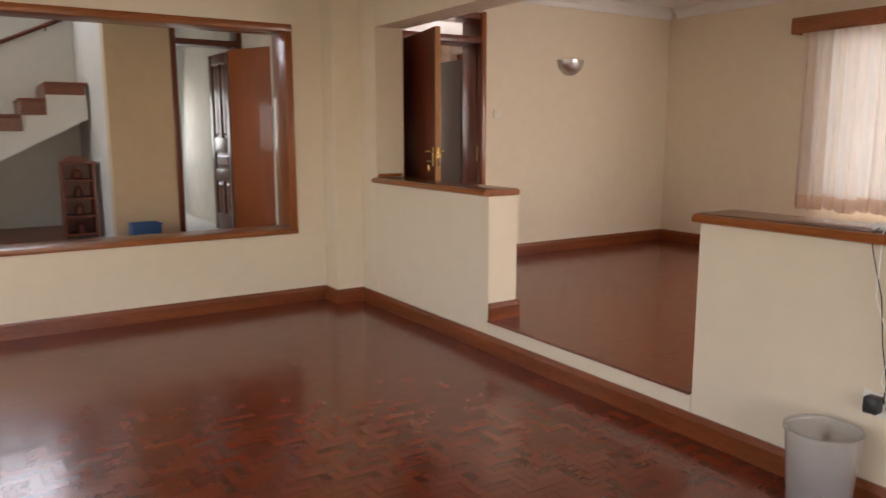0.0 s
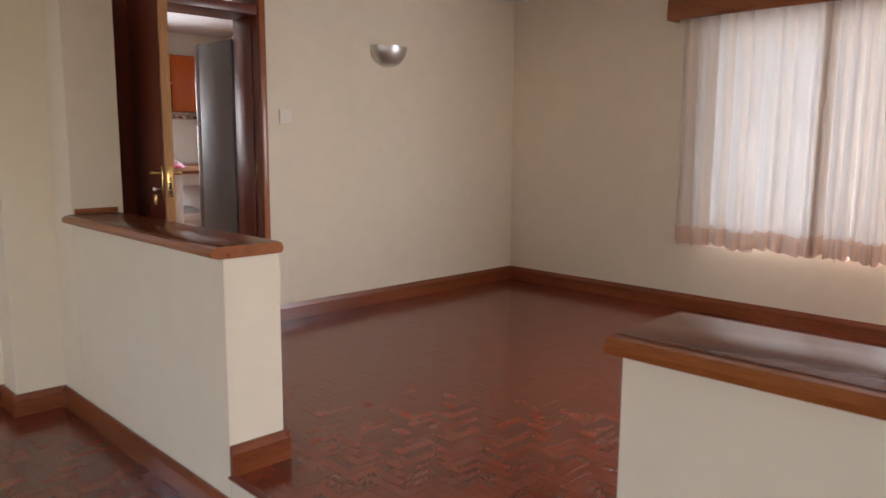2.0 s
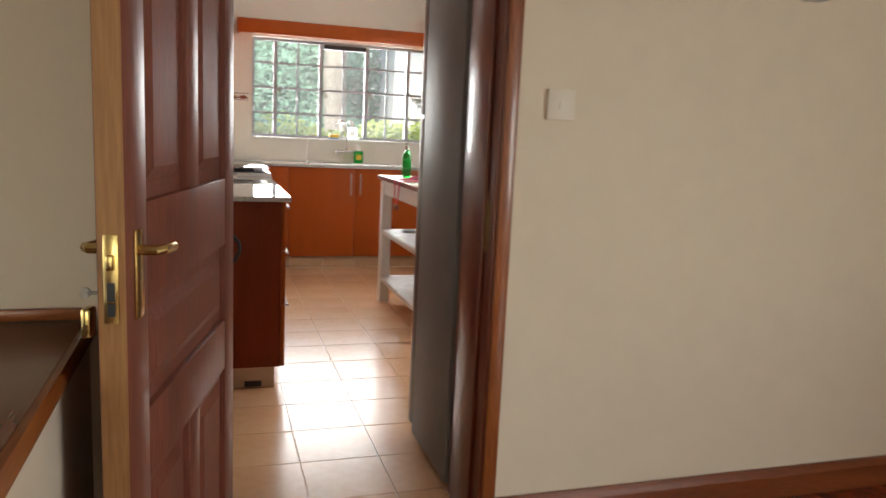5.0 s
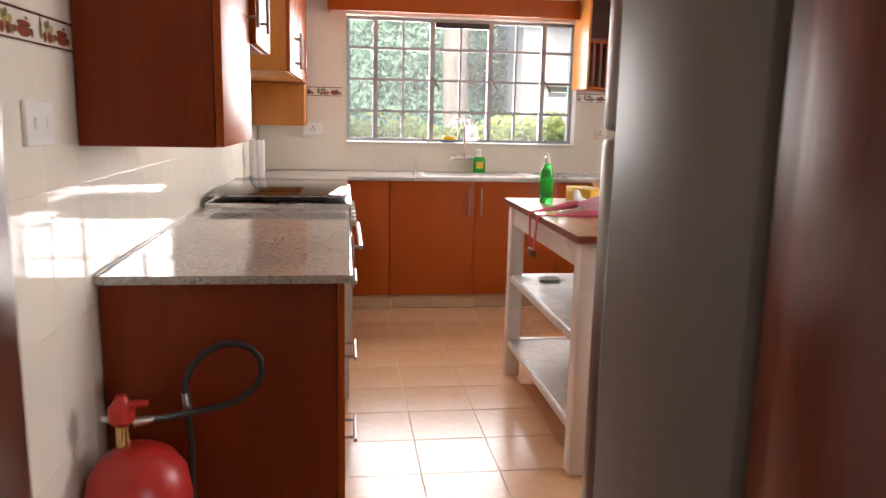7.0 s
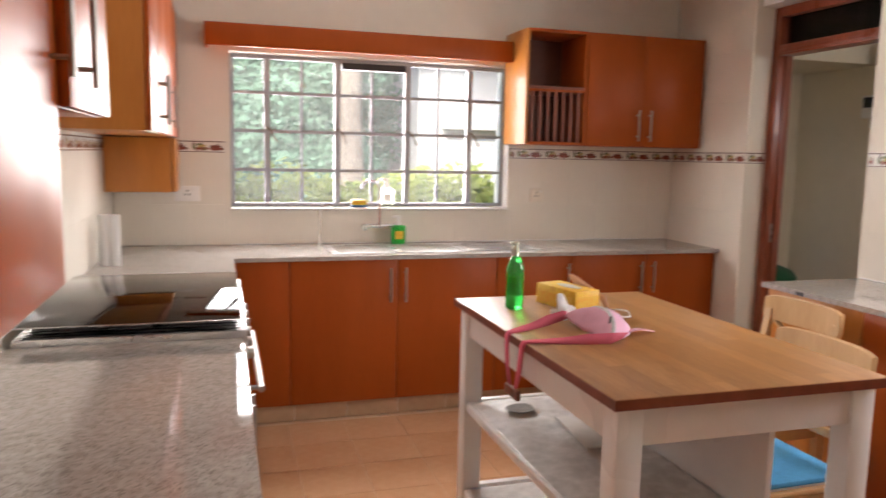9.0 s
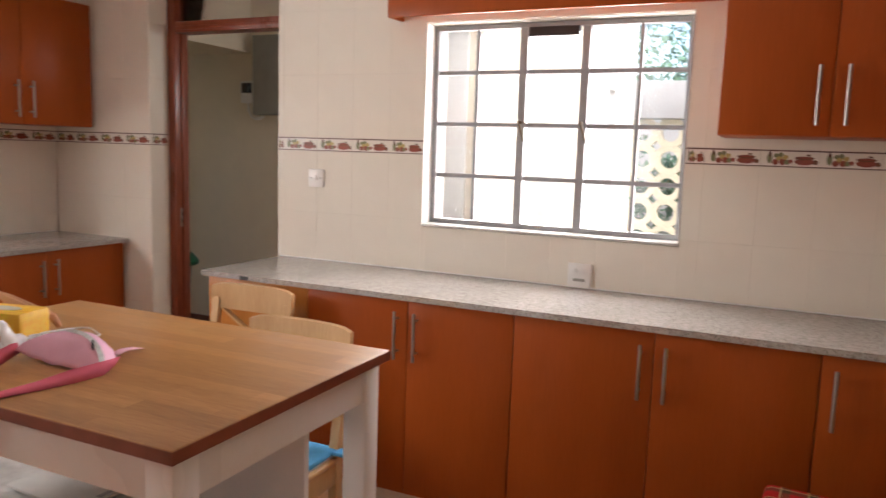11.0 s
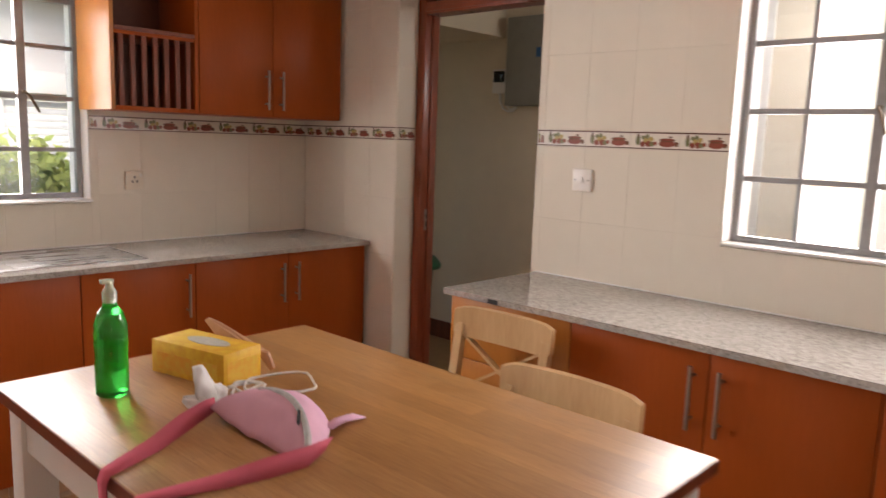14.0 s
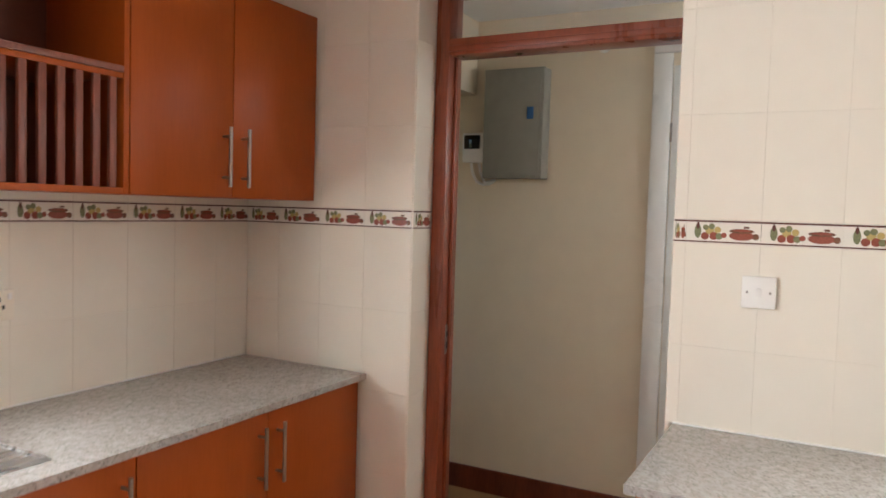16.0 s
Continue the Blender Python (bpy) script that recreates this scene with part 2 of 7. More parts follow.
REDWOOD = mat("red_mahogany_frame", (0.3, 0.07, 0.03), 0.3, scale=9, stretch=(6, 6, 0.6), coat=0.15, bump=0.06, bump_scale=20, dark=(0.17, 0.035, 0.014))
RED = mat("red_metal_paint", (0.5, 0.025, 0.02), 0.35, scale=10, var=0.1)
CHAIRWOOD = mat("pale_beech", (0.62, 0.4, 0.2), 0.35, scale=9, stretch=(5, 5, 0.6), coat=0.15, dark=(0.52, 0.31, 0.14))
CURTAIN = cloth("cream_curtain", (0.78, 0.68, 0.59), 0.105)
HEM = cloth("curtain_hem", (0.72, 0.52, 0.39), 0.06)
BLUE = mat("blue_cushion", (0.1, 0.4, 0.72), 0.85, scale=20, var=0.1, bump=0.3, bump_scale=400, spec=0.2)
BLUEBIN = mat("blue_plastic", (0.03, 0.13, 0.34), 0.4, scale=8, var=0.08)
LIME = mat("lime_plastic", (0.5, 0.6, 0.03), 0.35, scale=6, var=0.04)
YELLOW = mat("yellow_carton", (0.75, 0.5, 0.03), 0.5, scale=14, dark=(0.65, 0.33, 0.02), sharp=0.1)
PINK = cloth("pink_fabric", (0.84, 0.52, 0.66), 0.15, 600)
DUSKY = cloth("dusky_pink_lining", (0.72, 0.4, 0.49), 0.1, 600)
ROSE = cloth("rose_ribbon", (0.62, 0.14, 0.19), 0.12, 600)
TISSUE = cloth("white_tissue", (0.85, 0.84, 0.82), 0.3, 300)
GREENP = mat("green_plastic", (0.012, 0.13, 0.06), 0.4, scale=8, var=0.08)
LIQ = mat("green_dish_soap", (0.03, 0.72, 0.1), 0.08, trans=0.75, var=0.02, scale=3, rough_var=0.03)
CLEARP = mat("clear_bottle_plastic", (0.85, 0.92, 0.8), 0.1, trans=0.6, var=0.02, rough_var=0.03)
GREYBOX = mat("grey_steel_box", (0.3, 0.29, 0.25), 0.5, scale=6, var=0.06)
DARKSCREEN = mat("dark_meter_window", (0.015, 0.01, 0.012), 0.15, var=0.1)
PANE = glass("window_glass")
SILVER = mat("satin_silver_lamp", (0.66, 0.66, 0.64), 0.38, metal=1, scale=20, var=0.05)
SKIRT_X = mat("red_brown_skirting_along_x", (0.27, 0.07, 0.018), 0.32, scale=9, stretch=(0.6, 6, 6), coat=0.15, bump=0.05, bump_scale=20, dark=(0.13, 0.03, 0.009))
SKIRT_Y = mat("red_brown_skirting_along_y", (0.27, 0.07, 0.018), 0.32, scale=9, stretch=(6, 0.6, 6), coat=0.15, bump=0.05, bump_scale=20, dark=(0.13, 0.03, 0.009))
HAZY_PANE = glass("hazy_window_glass", haze=0.007)
FROST = glass("hob_lid_glass", (0.35, 0.33, 0.3), 0.03)
BARS = mat("grey_steel_window_bar", (0.34, 0.345, 0.35), 0.45, scale=12, var=0.08)
LEAF = mat("hedge_leaves", (0.17, 0.3, 0.2), 0.5, scale=3, random_hue=0.6, dark=(0.14, 0.25, 0.17), spec=0.08)
LEAF_Y = mat("light_shrub_leaves", (0.46, 0.5, 0.14), 0.5, scale=3, random_hue=0.8, dark=(0.24, 0.32, 0.08), spec=0.1)
BARK = mat("bark", (0.3, 0.25, 0.19), 0.9, scale=8, bump=0.8, bump_scale=14, stretch=(1, 1, 0.3), dark=(0.16, 0.13, 0.1))
LAWN = mat("lawn", (0.12, 0.17, 0.05), 0.9, scale=3, dark=(0.07, 0.11, 0.03), bump=0.6, bump_scale=40)
PAVE = mat("concrete_paving", (0.34, 0.32, 0.29), 0.85, scale=4, var=0.1, bump=0.3, bump_scale=60)
OUTWALL = mat("white_outside_paint", (0.54, 0.525, 0.495), 0.8, scale=2, var=0.05, bump=0.2, bump_scale=50)
TARNISH = mat("tarnished_metal", (0.2, 0.15, 0.1), 0.5, metal=0.6, scale=30, var=0.15)
PANE_SHEEN = mat("pale_pane_sheen", (0.6, 0.61, 0.58), 0.8, scale=4, var=0.08)
SHUTTER = mat("grey_shutter", (0.5, 0.5, 0.5), 0.5, scale=5, var=0.06)
ROOFT = mat("roof_tile_brown", (0.24, 0.13, 0.09), 0.8, scale=6, var=0.15)
SCREEN = mat("yellow_breeze_block", (0.68, 0.6, 0.42), 0.85, scale=8, var=0.08, bump=0.3, bump_scale=60)
PASSAGE_FLOOR = mat("brown_passage_tile", (0.33, 0.19, 0.085), 0.5, scale=5, var=0.12)
TREAD = mat("dark_stair_wood", (0.23, 0.06, 0.03), 0.35, scale=8, coat=0.05, dark=(0.14, 0.035, 0.016))


def parquet_material():
    m = mat("parquet_wood", (0.235, 0.041, 0.0155), 0.18, scale=22, random_hue=0.5, dark=(0.1, 0.016, 0.006), coat=0.0, spec=0.9, bump=0.06, bump_scale=90, rough_var=0.08)
    return m


PARQUET = parquet_material()
UNDER = mat("dark_floor_joint", (0.09, 0.02, 0.01), 0.6, scale=10, var=0.1)


def butcher_block():
    """Oak staves glued side by side along y."""
    m = mat("butcher_block_oak", (0.47, 0.24, 0.085), 0.34, scale=12, stretch=(6, 0.5, 6), dark=(0.33, 0.15, 0.045), coat=0.0)
    n, l = m.node_tree.nodes, m.node_tree.links
    b = n["Principled BSDF"]
    old = b.inputs["Base Color"].links[0].from_socket
    tc = n.new("ShaderNodeTexCoord")
    mp = n.new("ShaderNodeMapping")
    mp.inputs["Rotation"].default_value = (0, 0, radians(90))
    l.new(tc.outputs["Object"], mp.inputs[0])
    br = n.new("ShaderNodeTexBrick")
    br.inputs["Color1"].default_value, br.inputs["Color2"].default_value = (0.62, 0.56, 0.5, 1), (1.0, 1.0, 1.0, 1)
    br.inputs["Mortar"].default_value = (0.5, 0.42, 0.35, 1)
    br.inputs["Scale"].default_value, br.inputs["Mortar Size"].default_value = 1.0, 0.0006
    br.inputs["Brick Width"].default_value, br.inputs["Row Height"].default_value = 0.36, 0.056
    l.new(mp.outputs[0], br.inputs["Vector"])
    mu = n.new("ShaderNodeMix")
    mu.data_type, mu.blend_type = "RGBA", "MULTIPLY"
    mu.inputs["Factor"].default_value = 0.65
    l.new(old, mu.inputs["A"])
    l.new(br.outputs["Color"], mu.inputs["B"])
    l.new(mu.outputs["Result"], b.inputs["Base Color"])
    return m


OAK = butcher_block()


def floor_tile_material():
    """Peach ceramic with a herringbone relief and mottling."""
    m = mat("peach_floor_tile", (0.69, 0.43, 0.25), 0.24, scale=8, random_hue=0.25, dark=(0.6, 0.34, 0.17), rough_var=0.06)
    n, l = m.node_tree.nodes, m.node_tree.links
    b = n["Principled BSDF"]
    tc = n.new("ShaderNodeTexCoord")
    sp = n.new("ShaderNodeSeparateXYZ")
    l.new(tc.outputs["Object"], sp.inputs[0])

    def op(kind, a, c=None):
        k = n.new("ShaderNodeMath")
        k.operation = kind
        for i, v in enumerate((a, c)):
            if v is None:
                continue
            if isinstance(v, (int, float)):
                k.inputs[i].default_value = v
            else:
                l.new(v, k.inputs[i])
        return k.outputs[0]
    zig = op("ABSOLUTE", op("SUBTRACT", op("FRACT", op("MULTIPLY", sp.outputs[0], 6.67)), 0.5))
    run = op("ADD", op("MULTIPLY", zig, 0.15), sp.outputs[1])
    groove = op("GREATER_THAN", op("FRACT", op("MULTIPLY", run, 33.0)), 0.86)
    bp = n.new("ShaderNodeBump")
    bp.invert = True
    bp.inputs["Strength"].default_value, bp.inputs["Distance"].default_value = 0.35, 0.002
    l.new(groove, bp.inputs["Height"])
    l.new(bp.outputs[0], b.inputs["Normal"])
    return m


FLOORTILE = floor_tile_material()
FLOORGROUT = mat("floor_grout", (0.72, 0.5, 0.32), 0.85, scale=20, var=0.1)


def tartan():
    m = mat("red_tartan", (0.55, 0.02, 0.02), 0.85, scale=30, var=0.1, bump=0.3, bump_scale=500, spec=0.2)
    n, l = m.node_tree.nodes, m.node_tree.links
    b = n["Principled BSDF"]
    prev = b.inputs["Base Color"].links[0].from_socket
    tc = n.new("ShaderNodeTexCoord")
    sp = n.new("ShaderNodeSeparateXYZ")
    l.new(tc.outputs["Object"], sp.inputs[0])
    for axis, freq, lo, col in ((0, 14, 0.62, (0.02, 0.07, 0.03)), (1, 14, 0.62, (0.02, 0.07, 0.03)), (0, 14, 0.93, (0.7, 0.6, 0.3)), (1, 14, 0.93, (0.7, 0.6, 0.3))):
        mul = n.new("ShaderNodeMath")
        mul.operation, mul.inputs[1].default_value = "MULTIPLY", freq
        l.new(sp.outputs[axis], mul.inputs[0])
        fr = n.new("ShaderNodeMath")
        fr.operation = "FRACT"
        l.new(mul.outputs[0], fr.inputs[0])
        gt = n.new("ShaderNodeMath")
        gt.operation, gt.inputs[1].default_value = "GREATER_THAN", lo
        l.new(fr.outputs[0], gt.inputs[0])
        sc = n.new("ShaderNodeMath")
        sc.operation, sc.inputs[1].default_value = "MULTIPLY", 0.6
        l.new(gt.outputs[0], sc.inputs[0])
        mx = n.new("ShaderNodeMix")
        mx.data_type = "RGBA"
        mx.inputs["B"].default_value = (*col, 1)
        l.new(sc.outputs[0], mx.inputs["Factor"])
        l.new(prev, mx.inputs["A"])
        prev = mx.outputs["Result"]
    l.new(prev, b.inputs["Base Color"])
    return m


TARTAN = tartan()
BINP = mat("translucent_bin_plastic", (0.82, 0.82, 0.8), 0.2, trans=0.75, var=0.03)
YELLOW2 = mat("orange_carton_print", (0.72, 0.34, 0.03), 0.5, scale=20, dark=(0.7, 0.45, 0.05), sharp=0.15)
GREYFILM = mat("grey_film", (0.5, 0.5, 0.48), 0.35, scale=30, var=0.2)
FLAP = mat("pinkish_card", (0.62, 0.34, 0.2), 0.5, scale=10, var=0.1)
LINER = mat("wrinkled_white_sheet", (0.7, 0.69, 0.65), 0.45, scale=9, dark=(0.5, 0.49, 0.45), sharp=0.08, bump=0.3, bump_scale=25)
BOARD = mat("pale_plastic_board", (0.62, 0.6, 0.54), 0.45, scale=10, var=0.06)
GREYPRINT = mat("dull_grey_paper", (0.38, 0.37, 0.34), 0.95, scale=20, var=0.15, spec=0.1)

# ---- building helpers ----
ORIGIN = {}


def box(bm, x0, y0, z0, x1, y1, z1, bevel=0.0, seg=2):
    x0, x1 = min(x0, x1), max(x0, x1)
    y0, y1 = min(y0, y1), max(y0, y1)
    z0, z1 = min(z0, z1), max(z0, z1)
    m = Matrix.Translation(((x0 + x1) / 2, (y0 + y1) / 2, (z0 + z1) / 2)) @ Matrix.Diagonal((x1 - x0, y1 - y0, z1 - z0, 1))
    made = bmesh.ops.create_cube(bm, size=1, matrix=m)["verts"]
    if bevel:
        edges = list({e for v in made for e in v.link_edges})
        bmesh.ops.bevel(bm, geom=edges, offset=bevel, segments=seg, affect="EDGES", profile=0.5)
    return bm


def boxes(*rows, bevel=0.0):
    bm = bmesh.new()
    for r in rows:
        box(bm, *r, bevel=bevel)
    return bm


def rod(bm, a, b, r, sides=12, r2=None):
    a, b = Vector(a), Vector(b)
    m = Matrix.Translation((a + b) / 2) @ (b - a).to_track_quat("Z", "Y").to_matrix().to_4x4()
    bmesh.ops.create_cone(bm, cap_ends=True, segments=sides, radius1=r, radius2=r if r2 is None else r2, depth=(b - a).length, matrix=m)
    return bm


def tube(bm, points, r, sides=8):
    """A bent pipe through the points."""
    pts = [Vector(p) for p in points]
    rings = []
    side = None
    for i, p in enumerate(pts):
        d = (pts[min(i + 1, len(pts) - 1)] - pts[max(i - 1, 0)]).normalized()
        if side is None:
            side = d.orthogonal().normalized()
        side = (side - d * side.dot(d)).normalized()
        up = d.cross(side)
        rings.append([bm.verts.new(p + r * (math.cos(t) * side + math.sin(t) * up)) for t in (2 * math.pi * k / sides for k in range(sides))])
    for a, b in zip(rings, rings[1:]):
        for k in range(sides):
            bm.faces.new((a[k], a[(k + 1) % sides], b[(k + 1) % sides], b[k]))
    bm.faces.new(rings[0][::-1])
    bm.faces.new(rings[-1])
    return bm


def lathe(bm, cx, cy, profile, sides=24, caps=True):
    """A turned shape from (radius, z) pairs, bottom to top."""
    rings = [[bm.verts.new((cx + r * math.cos(2 * math.pi * k / sides), cy + r * math.sin(2 * math.pi * k / sides), z)) for k in range(sides)] for r, z in profile]
    for a, b in zip(rings, rings[1:]):
        for k in range(sides):
            bm.faces.new((a[k], a[(k + 1) % sides], b[(k + 1) % sides], b[k]))
    if caps:
        bm.faces.new(rings[0][::-1])
        bm.faces.new(rings[-1])
    return bm


def prism(bm, outline, lift):
    """A flat outline of 3D points pushed out along lift."""
    lo = [bm.verts.new(p) for p in outline]
    hi = [bm.verts.new(Vector(p) + Vector(lift)) for p in outline]
    k = len(lo)
    bm.faces.new(lo[::-1])
    bm.faces.new(hi)
    for i in range(k):
        bm.faces.new((lo[i], lo[(i + 1) % k], hi[(i + 1) % k], hi[i]))
    return bm


def solid(bm, xs, ys, zs, full):
    """Blocks of an uneven grid joined into one body, with faces only where a block meets air."""
    seen = {}

    def v(i, j, k):
        if (i, j, k) not in seen:
            seen[i, j, k] = bm.verts.new((xs[i], ys[j], zs[k]))
        return seen[i, j, k]
    nx, ny, nz = len(xs) - 1, len(ys) - 1, len(zs) - 1

    def has(i, j, k):
        return 0 <= i < nx and 0 <= j < ny and 0 <= k < nz and full(i, j, k)
    for i in range(nx):
        for j in range(ny):
            for k in range(nz):
                if not has(i, j, k):
                    continue
                if not has(i - 1, j, k):
                    bm.faces.new((v(i, j, k), v(i, j, k + 1), v(i, j + 1, k + 1), v(i, j + 1, k)))
                if not has(i + 1, j, k):
                    bm.faces.new((v(i + 1, j, k), v(i + 1, j + 1, k), v(i + 1, j + 1, k + 1), v(i + 1, j, k + 1)))
                if not has(i, j - 1, k):
                    bm.faces.new((v(i, j, k), v(i + 1, j, k), v(i + 1, j, k + 1), v(i, j, k + 1)))
                if not has(i, j + 1, k):
                    bm.faces.new((v(i, j + 1, k), v(i, j + 1, k + 1), v(i + 1, j + 1, k + 1), v(i + 1, j + 1, k)))
                if not has(i, j, k - 1):
                    bm.faces.new((v(i, j, k), v(i, j + 1, k), v(i + 1, j + 1, k), v(i + 1, j, k)))
                if not has(i, j, k + 1):
                    bm.faces.new((v(i, j, k + 1), v(i + 1, j, k + 1), v(i + 1, j + 1, k + 1), v(i, j + 1, k + 1)))
    return bm


def wall_bm(along, a0, a1, t0, t1, z0, z1, holes=()):
    """A wall along 'x' or 'y' from a0 to a1, t0..t1 thick, with holes (a, b, low, high) through it."""
    cuts = sorted({a0, a1, *(h[0] for h in holes), *(h[1] for h in holes)})
    zs = sorted({z0, z1, *(h[2] for h in holes), *(h[3] for h in holes)})

    def open_at(a, z):
        return any(h[0] < a < h[1] and h[2] < z < h[3] for h in holes)
    bm = bmesh.new()
    if along == "x":
        solid(bm, cuts, [t0, t1], zs, lambda i, j, k: not open_at((cuts[i] + cuts[i + 1]) / 2, (zs[k] + zs[k + 1]) / 2))
    else:
        solid(bm, [t0, t1], cuts, zs, lambda i, j, k: not open_at((cuts[j] + cuts[j + 1]) / 2, (zs[k] + zs[k + 1]) / 2))
    return bm


def mesh_of(name, bm, material, smooth=False):
    bmesh.ops.recalc_face_normals(bm, faces=bm.faces)
    me = bpy.data.meshes.new(name)
    bm.to_mesh(me)
    bm.free()
    for m in (material if isinstance(material, (list, tuple)) else [material]):
        me.materials.append(m)
    if smooth:
        me.polygons.foreach_set("use_smooth", [True] * len(me.polygons))
        me.set_sharp_from_angle(angle=radians(35))
    return me


def thing(name, at, label, category, group="", kind=""):
    """An empty at the thing's base, that carries its parts."""
    ob = new(name)
    ob.empty_display_size = 0.1
    ob.location = at
    ORIGIN[ob.name] = Vector(at)
    return tagged(ob, label, category, group, kind)


def part(name, bm, material, parent, label="", smooth=True):
    """One mesh under a thing or a part; bm is in world metres."""
    o = ORIGIN[parent.name]
    bmesh.ops.translate(bm, vec=-o, verts=bm.verts)
    ob = new(name, mesh_of(name, bm, material, smooth))
    ob.parent = parent
    ORIGIN[ob.name] = o
    return tagged(ob, label)


def single(name, bm, material, label, category, group="", kind="", smooth=True, at=(0, 0, 0)):
    """A thing of one mesh."""
    bmesh.ops.translate(bm, vec=-Vector(at), verts=bm.verts)
    ob = new(name, mesh_of(name, bm, material, smooth))
    ob.location = at
    ORIGIN[ob.name] = Vector(at)
    return tagged(ob, label, category, group, kind)


def structure(name, bm, material, label, category):
    return single(name, bm, material, label, category, kind="structure", smooth=False)


FL = 0.2       # raised floor of dining room, kitchen and hall
TOP = 2.74     # kitchen ceiling
TOPD = 2.65    # lounge and dining ceiling

# ---- large structure ----
structure("floor_living", boxes((-1.8, -1.8, -0.2, 3.645, 6.74, -0.0022)), UNDER, "dark bed of the sunken lounge parquet", "floor")
structure("floor_dining", boxes((3.646, 1.0, -0.2, 7.38, 6.62, FL - 0.0022)), UNDER, "dark bed of the raised dining parquet", "floor")
structure("floor_kitchen", boxes((3.78, 6.621, -0.2, 7.5, 11.66, FL - 0.0018)), FLOORGROUT, "grouted bed of peach kitchen floor tiles", "floor")
structure("floor_passage", boxes((7.5, 9.9, -0.2, 8.8, 12.3, FL - 0.01)), PASSAGE_FLOOR, "brown tiled floor of the dim service passage", "floor")
structure("floor_hall", boxes((-1.8, 6.94, -0.2, 3.6, 12.4, FL)), TREAD, "dark polished floor of the stair hall", "floor")

structure("ceiling_lounge", boxes((-1.8, -1.8, TOPD, 3.64, 6.74, TOPD + 0.1)), CEIL, "white painted lounge ceiling", "ceiling")
structure("ceiling_dining", boxes((3.641, 1.0, TOPD, 7.45, 6.62, TOPD + 0.1)), CEIL, "white painted dining ceiling", "ceiling")
structure("ceiling_kitchen", boxes((3.6, 6.84, TOP, 7.6, 11.9, TOP + 0.1)), CEIL, "white painted kitchen ceiling", "ceiling")
structure("ceiling_passage", boxes((7.6, 8.8, TOP, 9.0, 12.3, TOP + 0.1)), CEIL, "pale passage ceiling", "ceiling")
structure("ceiling_hall", boxes((-1.8, 6.94, 4.4, 3.6, 12.5, 4.5)), CEIL, "white ceiling high over the stair hall", "ceiling")

structure("wall_north_lounge", wall_bm("x", -1.8, 3.64, 6.685, 6.94, -0.2, 4.4, [(0.2, 3.115, 0.6, 2.175)]), WALL, "cream lounge wall with a wide framed hatch to the stair hall", "wall")
structure("wall_pier", boxes((3.4, 6.456, -0.2, 3.875, 6.682, TOPD)), WALL, "cream painted pier in the lounge corner", "wall")
structure("wall_pier_dining", boxes((3.632, 6.19, -0.2, 3.875, 6.453, TOPD)), WALL, "cream painted pier beside the half wall", "wall")
structure("wall_half_north", boxes((3.632, 4.71, -0.2, 3.853, 6.187, 0.984)), WALL, "cream half wall between lounge and dining room", "wall")
structure("wall_half_south", boxes((3.632, 2.25, -0.2, 3.875, 3.14, 0.984)), WALL, "cream half wall between lounge and dining room", "wall")
structure("wall_east_lounge", boxes((3.632, -1.8, -0.2, 3.875, 2.247, TOPD)), WALL, "cream painted lounge wall", "wall")
structure("step_riser", boxes((3.632, 3.143, -0.2, 3.645, 4.707, FL - 0.002)), WALL, "cream riser of the step up to the dining floor", "wall")
structure("beam", boxes((3.633, 2.25, 2.165, 3.874, 6.188, TOPD - 0.002)), WALL, "cream painted beam over the wide opening", "beam")
structure("wall_west_lounge", wall_bm("y", -1.8, 6.94, -2.0, -1.8, -0.2, TOPD, [(1.4, 4.6, 0.1, 2.3)]), WALL, "cream lounge wall with a wide unseen window", "wall")
structure("wall_south_lounge", wall_bm("x", -1.8, 3.83, -2.0, -1.8, -0.2, TOPD, [(-0.2, 2.6, 0.3, 2.3)]), WALL, "cream lounge wall with an unseen added window", "wall")
structure("wall_south_dining", boxes((3.876, 0.8, -0.2, 7.58, 1.0, TOPD)), WALL, "cream painted dining wall", "wall")
structure("wall_east_dining", wall_bm("y", 1.0, 6.575, 7.37, 7.58, -0.2, TOPD, [(1.3, 4.78, 0.71, 2.17)]), WALL, "cream dining wall with a curtained window", "wall")
structure("wall_kitchen_door", wall_bm("x", 3.878, 7.58, 6.576, 6.84, -0.2, TOP, [(3.9, 4.93, -0.2, 2.41)]), WALL, "cream wall between dining room and kitchen", "wall")
structure("wall_west_kitchen", boxes((3.6, 6.945, -0.2, 3.79, 11.655, TOP)), GROUT, "tiled west kitchen wall", "wall")
structure("wall_west_kitchen_return", boxes((3.645, 6.684, -0.2, 3.875, 6.943, TOP)), WHITE_WALL, "white return beside the kitchen door", "wall")
structure("wall_north_kitchen", wall_bm("x", 3.6, 7.6, 11.655, 11.88, -0.2, TOP, [(4.44, 6.17, 1.325, 2.235)]), GROUT, "tiled kitchen wall with the sink window", "wall")
structure("wall_east_kitchen", wall_bm("y", 6.84, 9.88, 7.36, 7.58, -0.2, TOP, [(8.01, 9.155, 1.33, 2.24)]), GROUT, "tiled kitchen wall with a steel window", "wall")
structure("wall_east_kitchen_end", boxes((7.36, 9.882, -0.2, 7.424, 9.97, TOP)), GROUT, "tiled end of the kitchen wall by the doorway", "wall")
structure("wall_east_kitchen_corner", boxes((7.395, 10.88, -0.2, 7.58, 11.653, TOP)), GROUT, "tiled wall beside the passage doorway", "wall")
structure("wall_over_passage_door", boxes((7.43, 9.884, 2.565, 7.58, 10.878, TOP)), WHITE_WALL, "plain wall over the passage doorway", "wall")
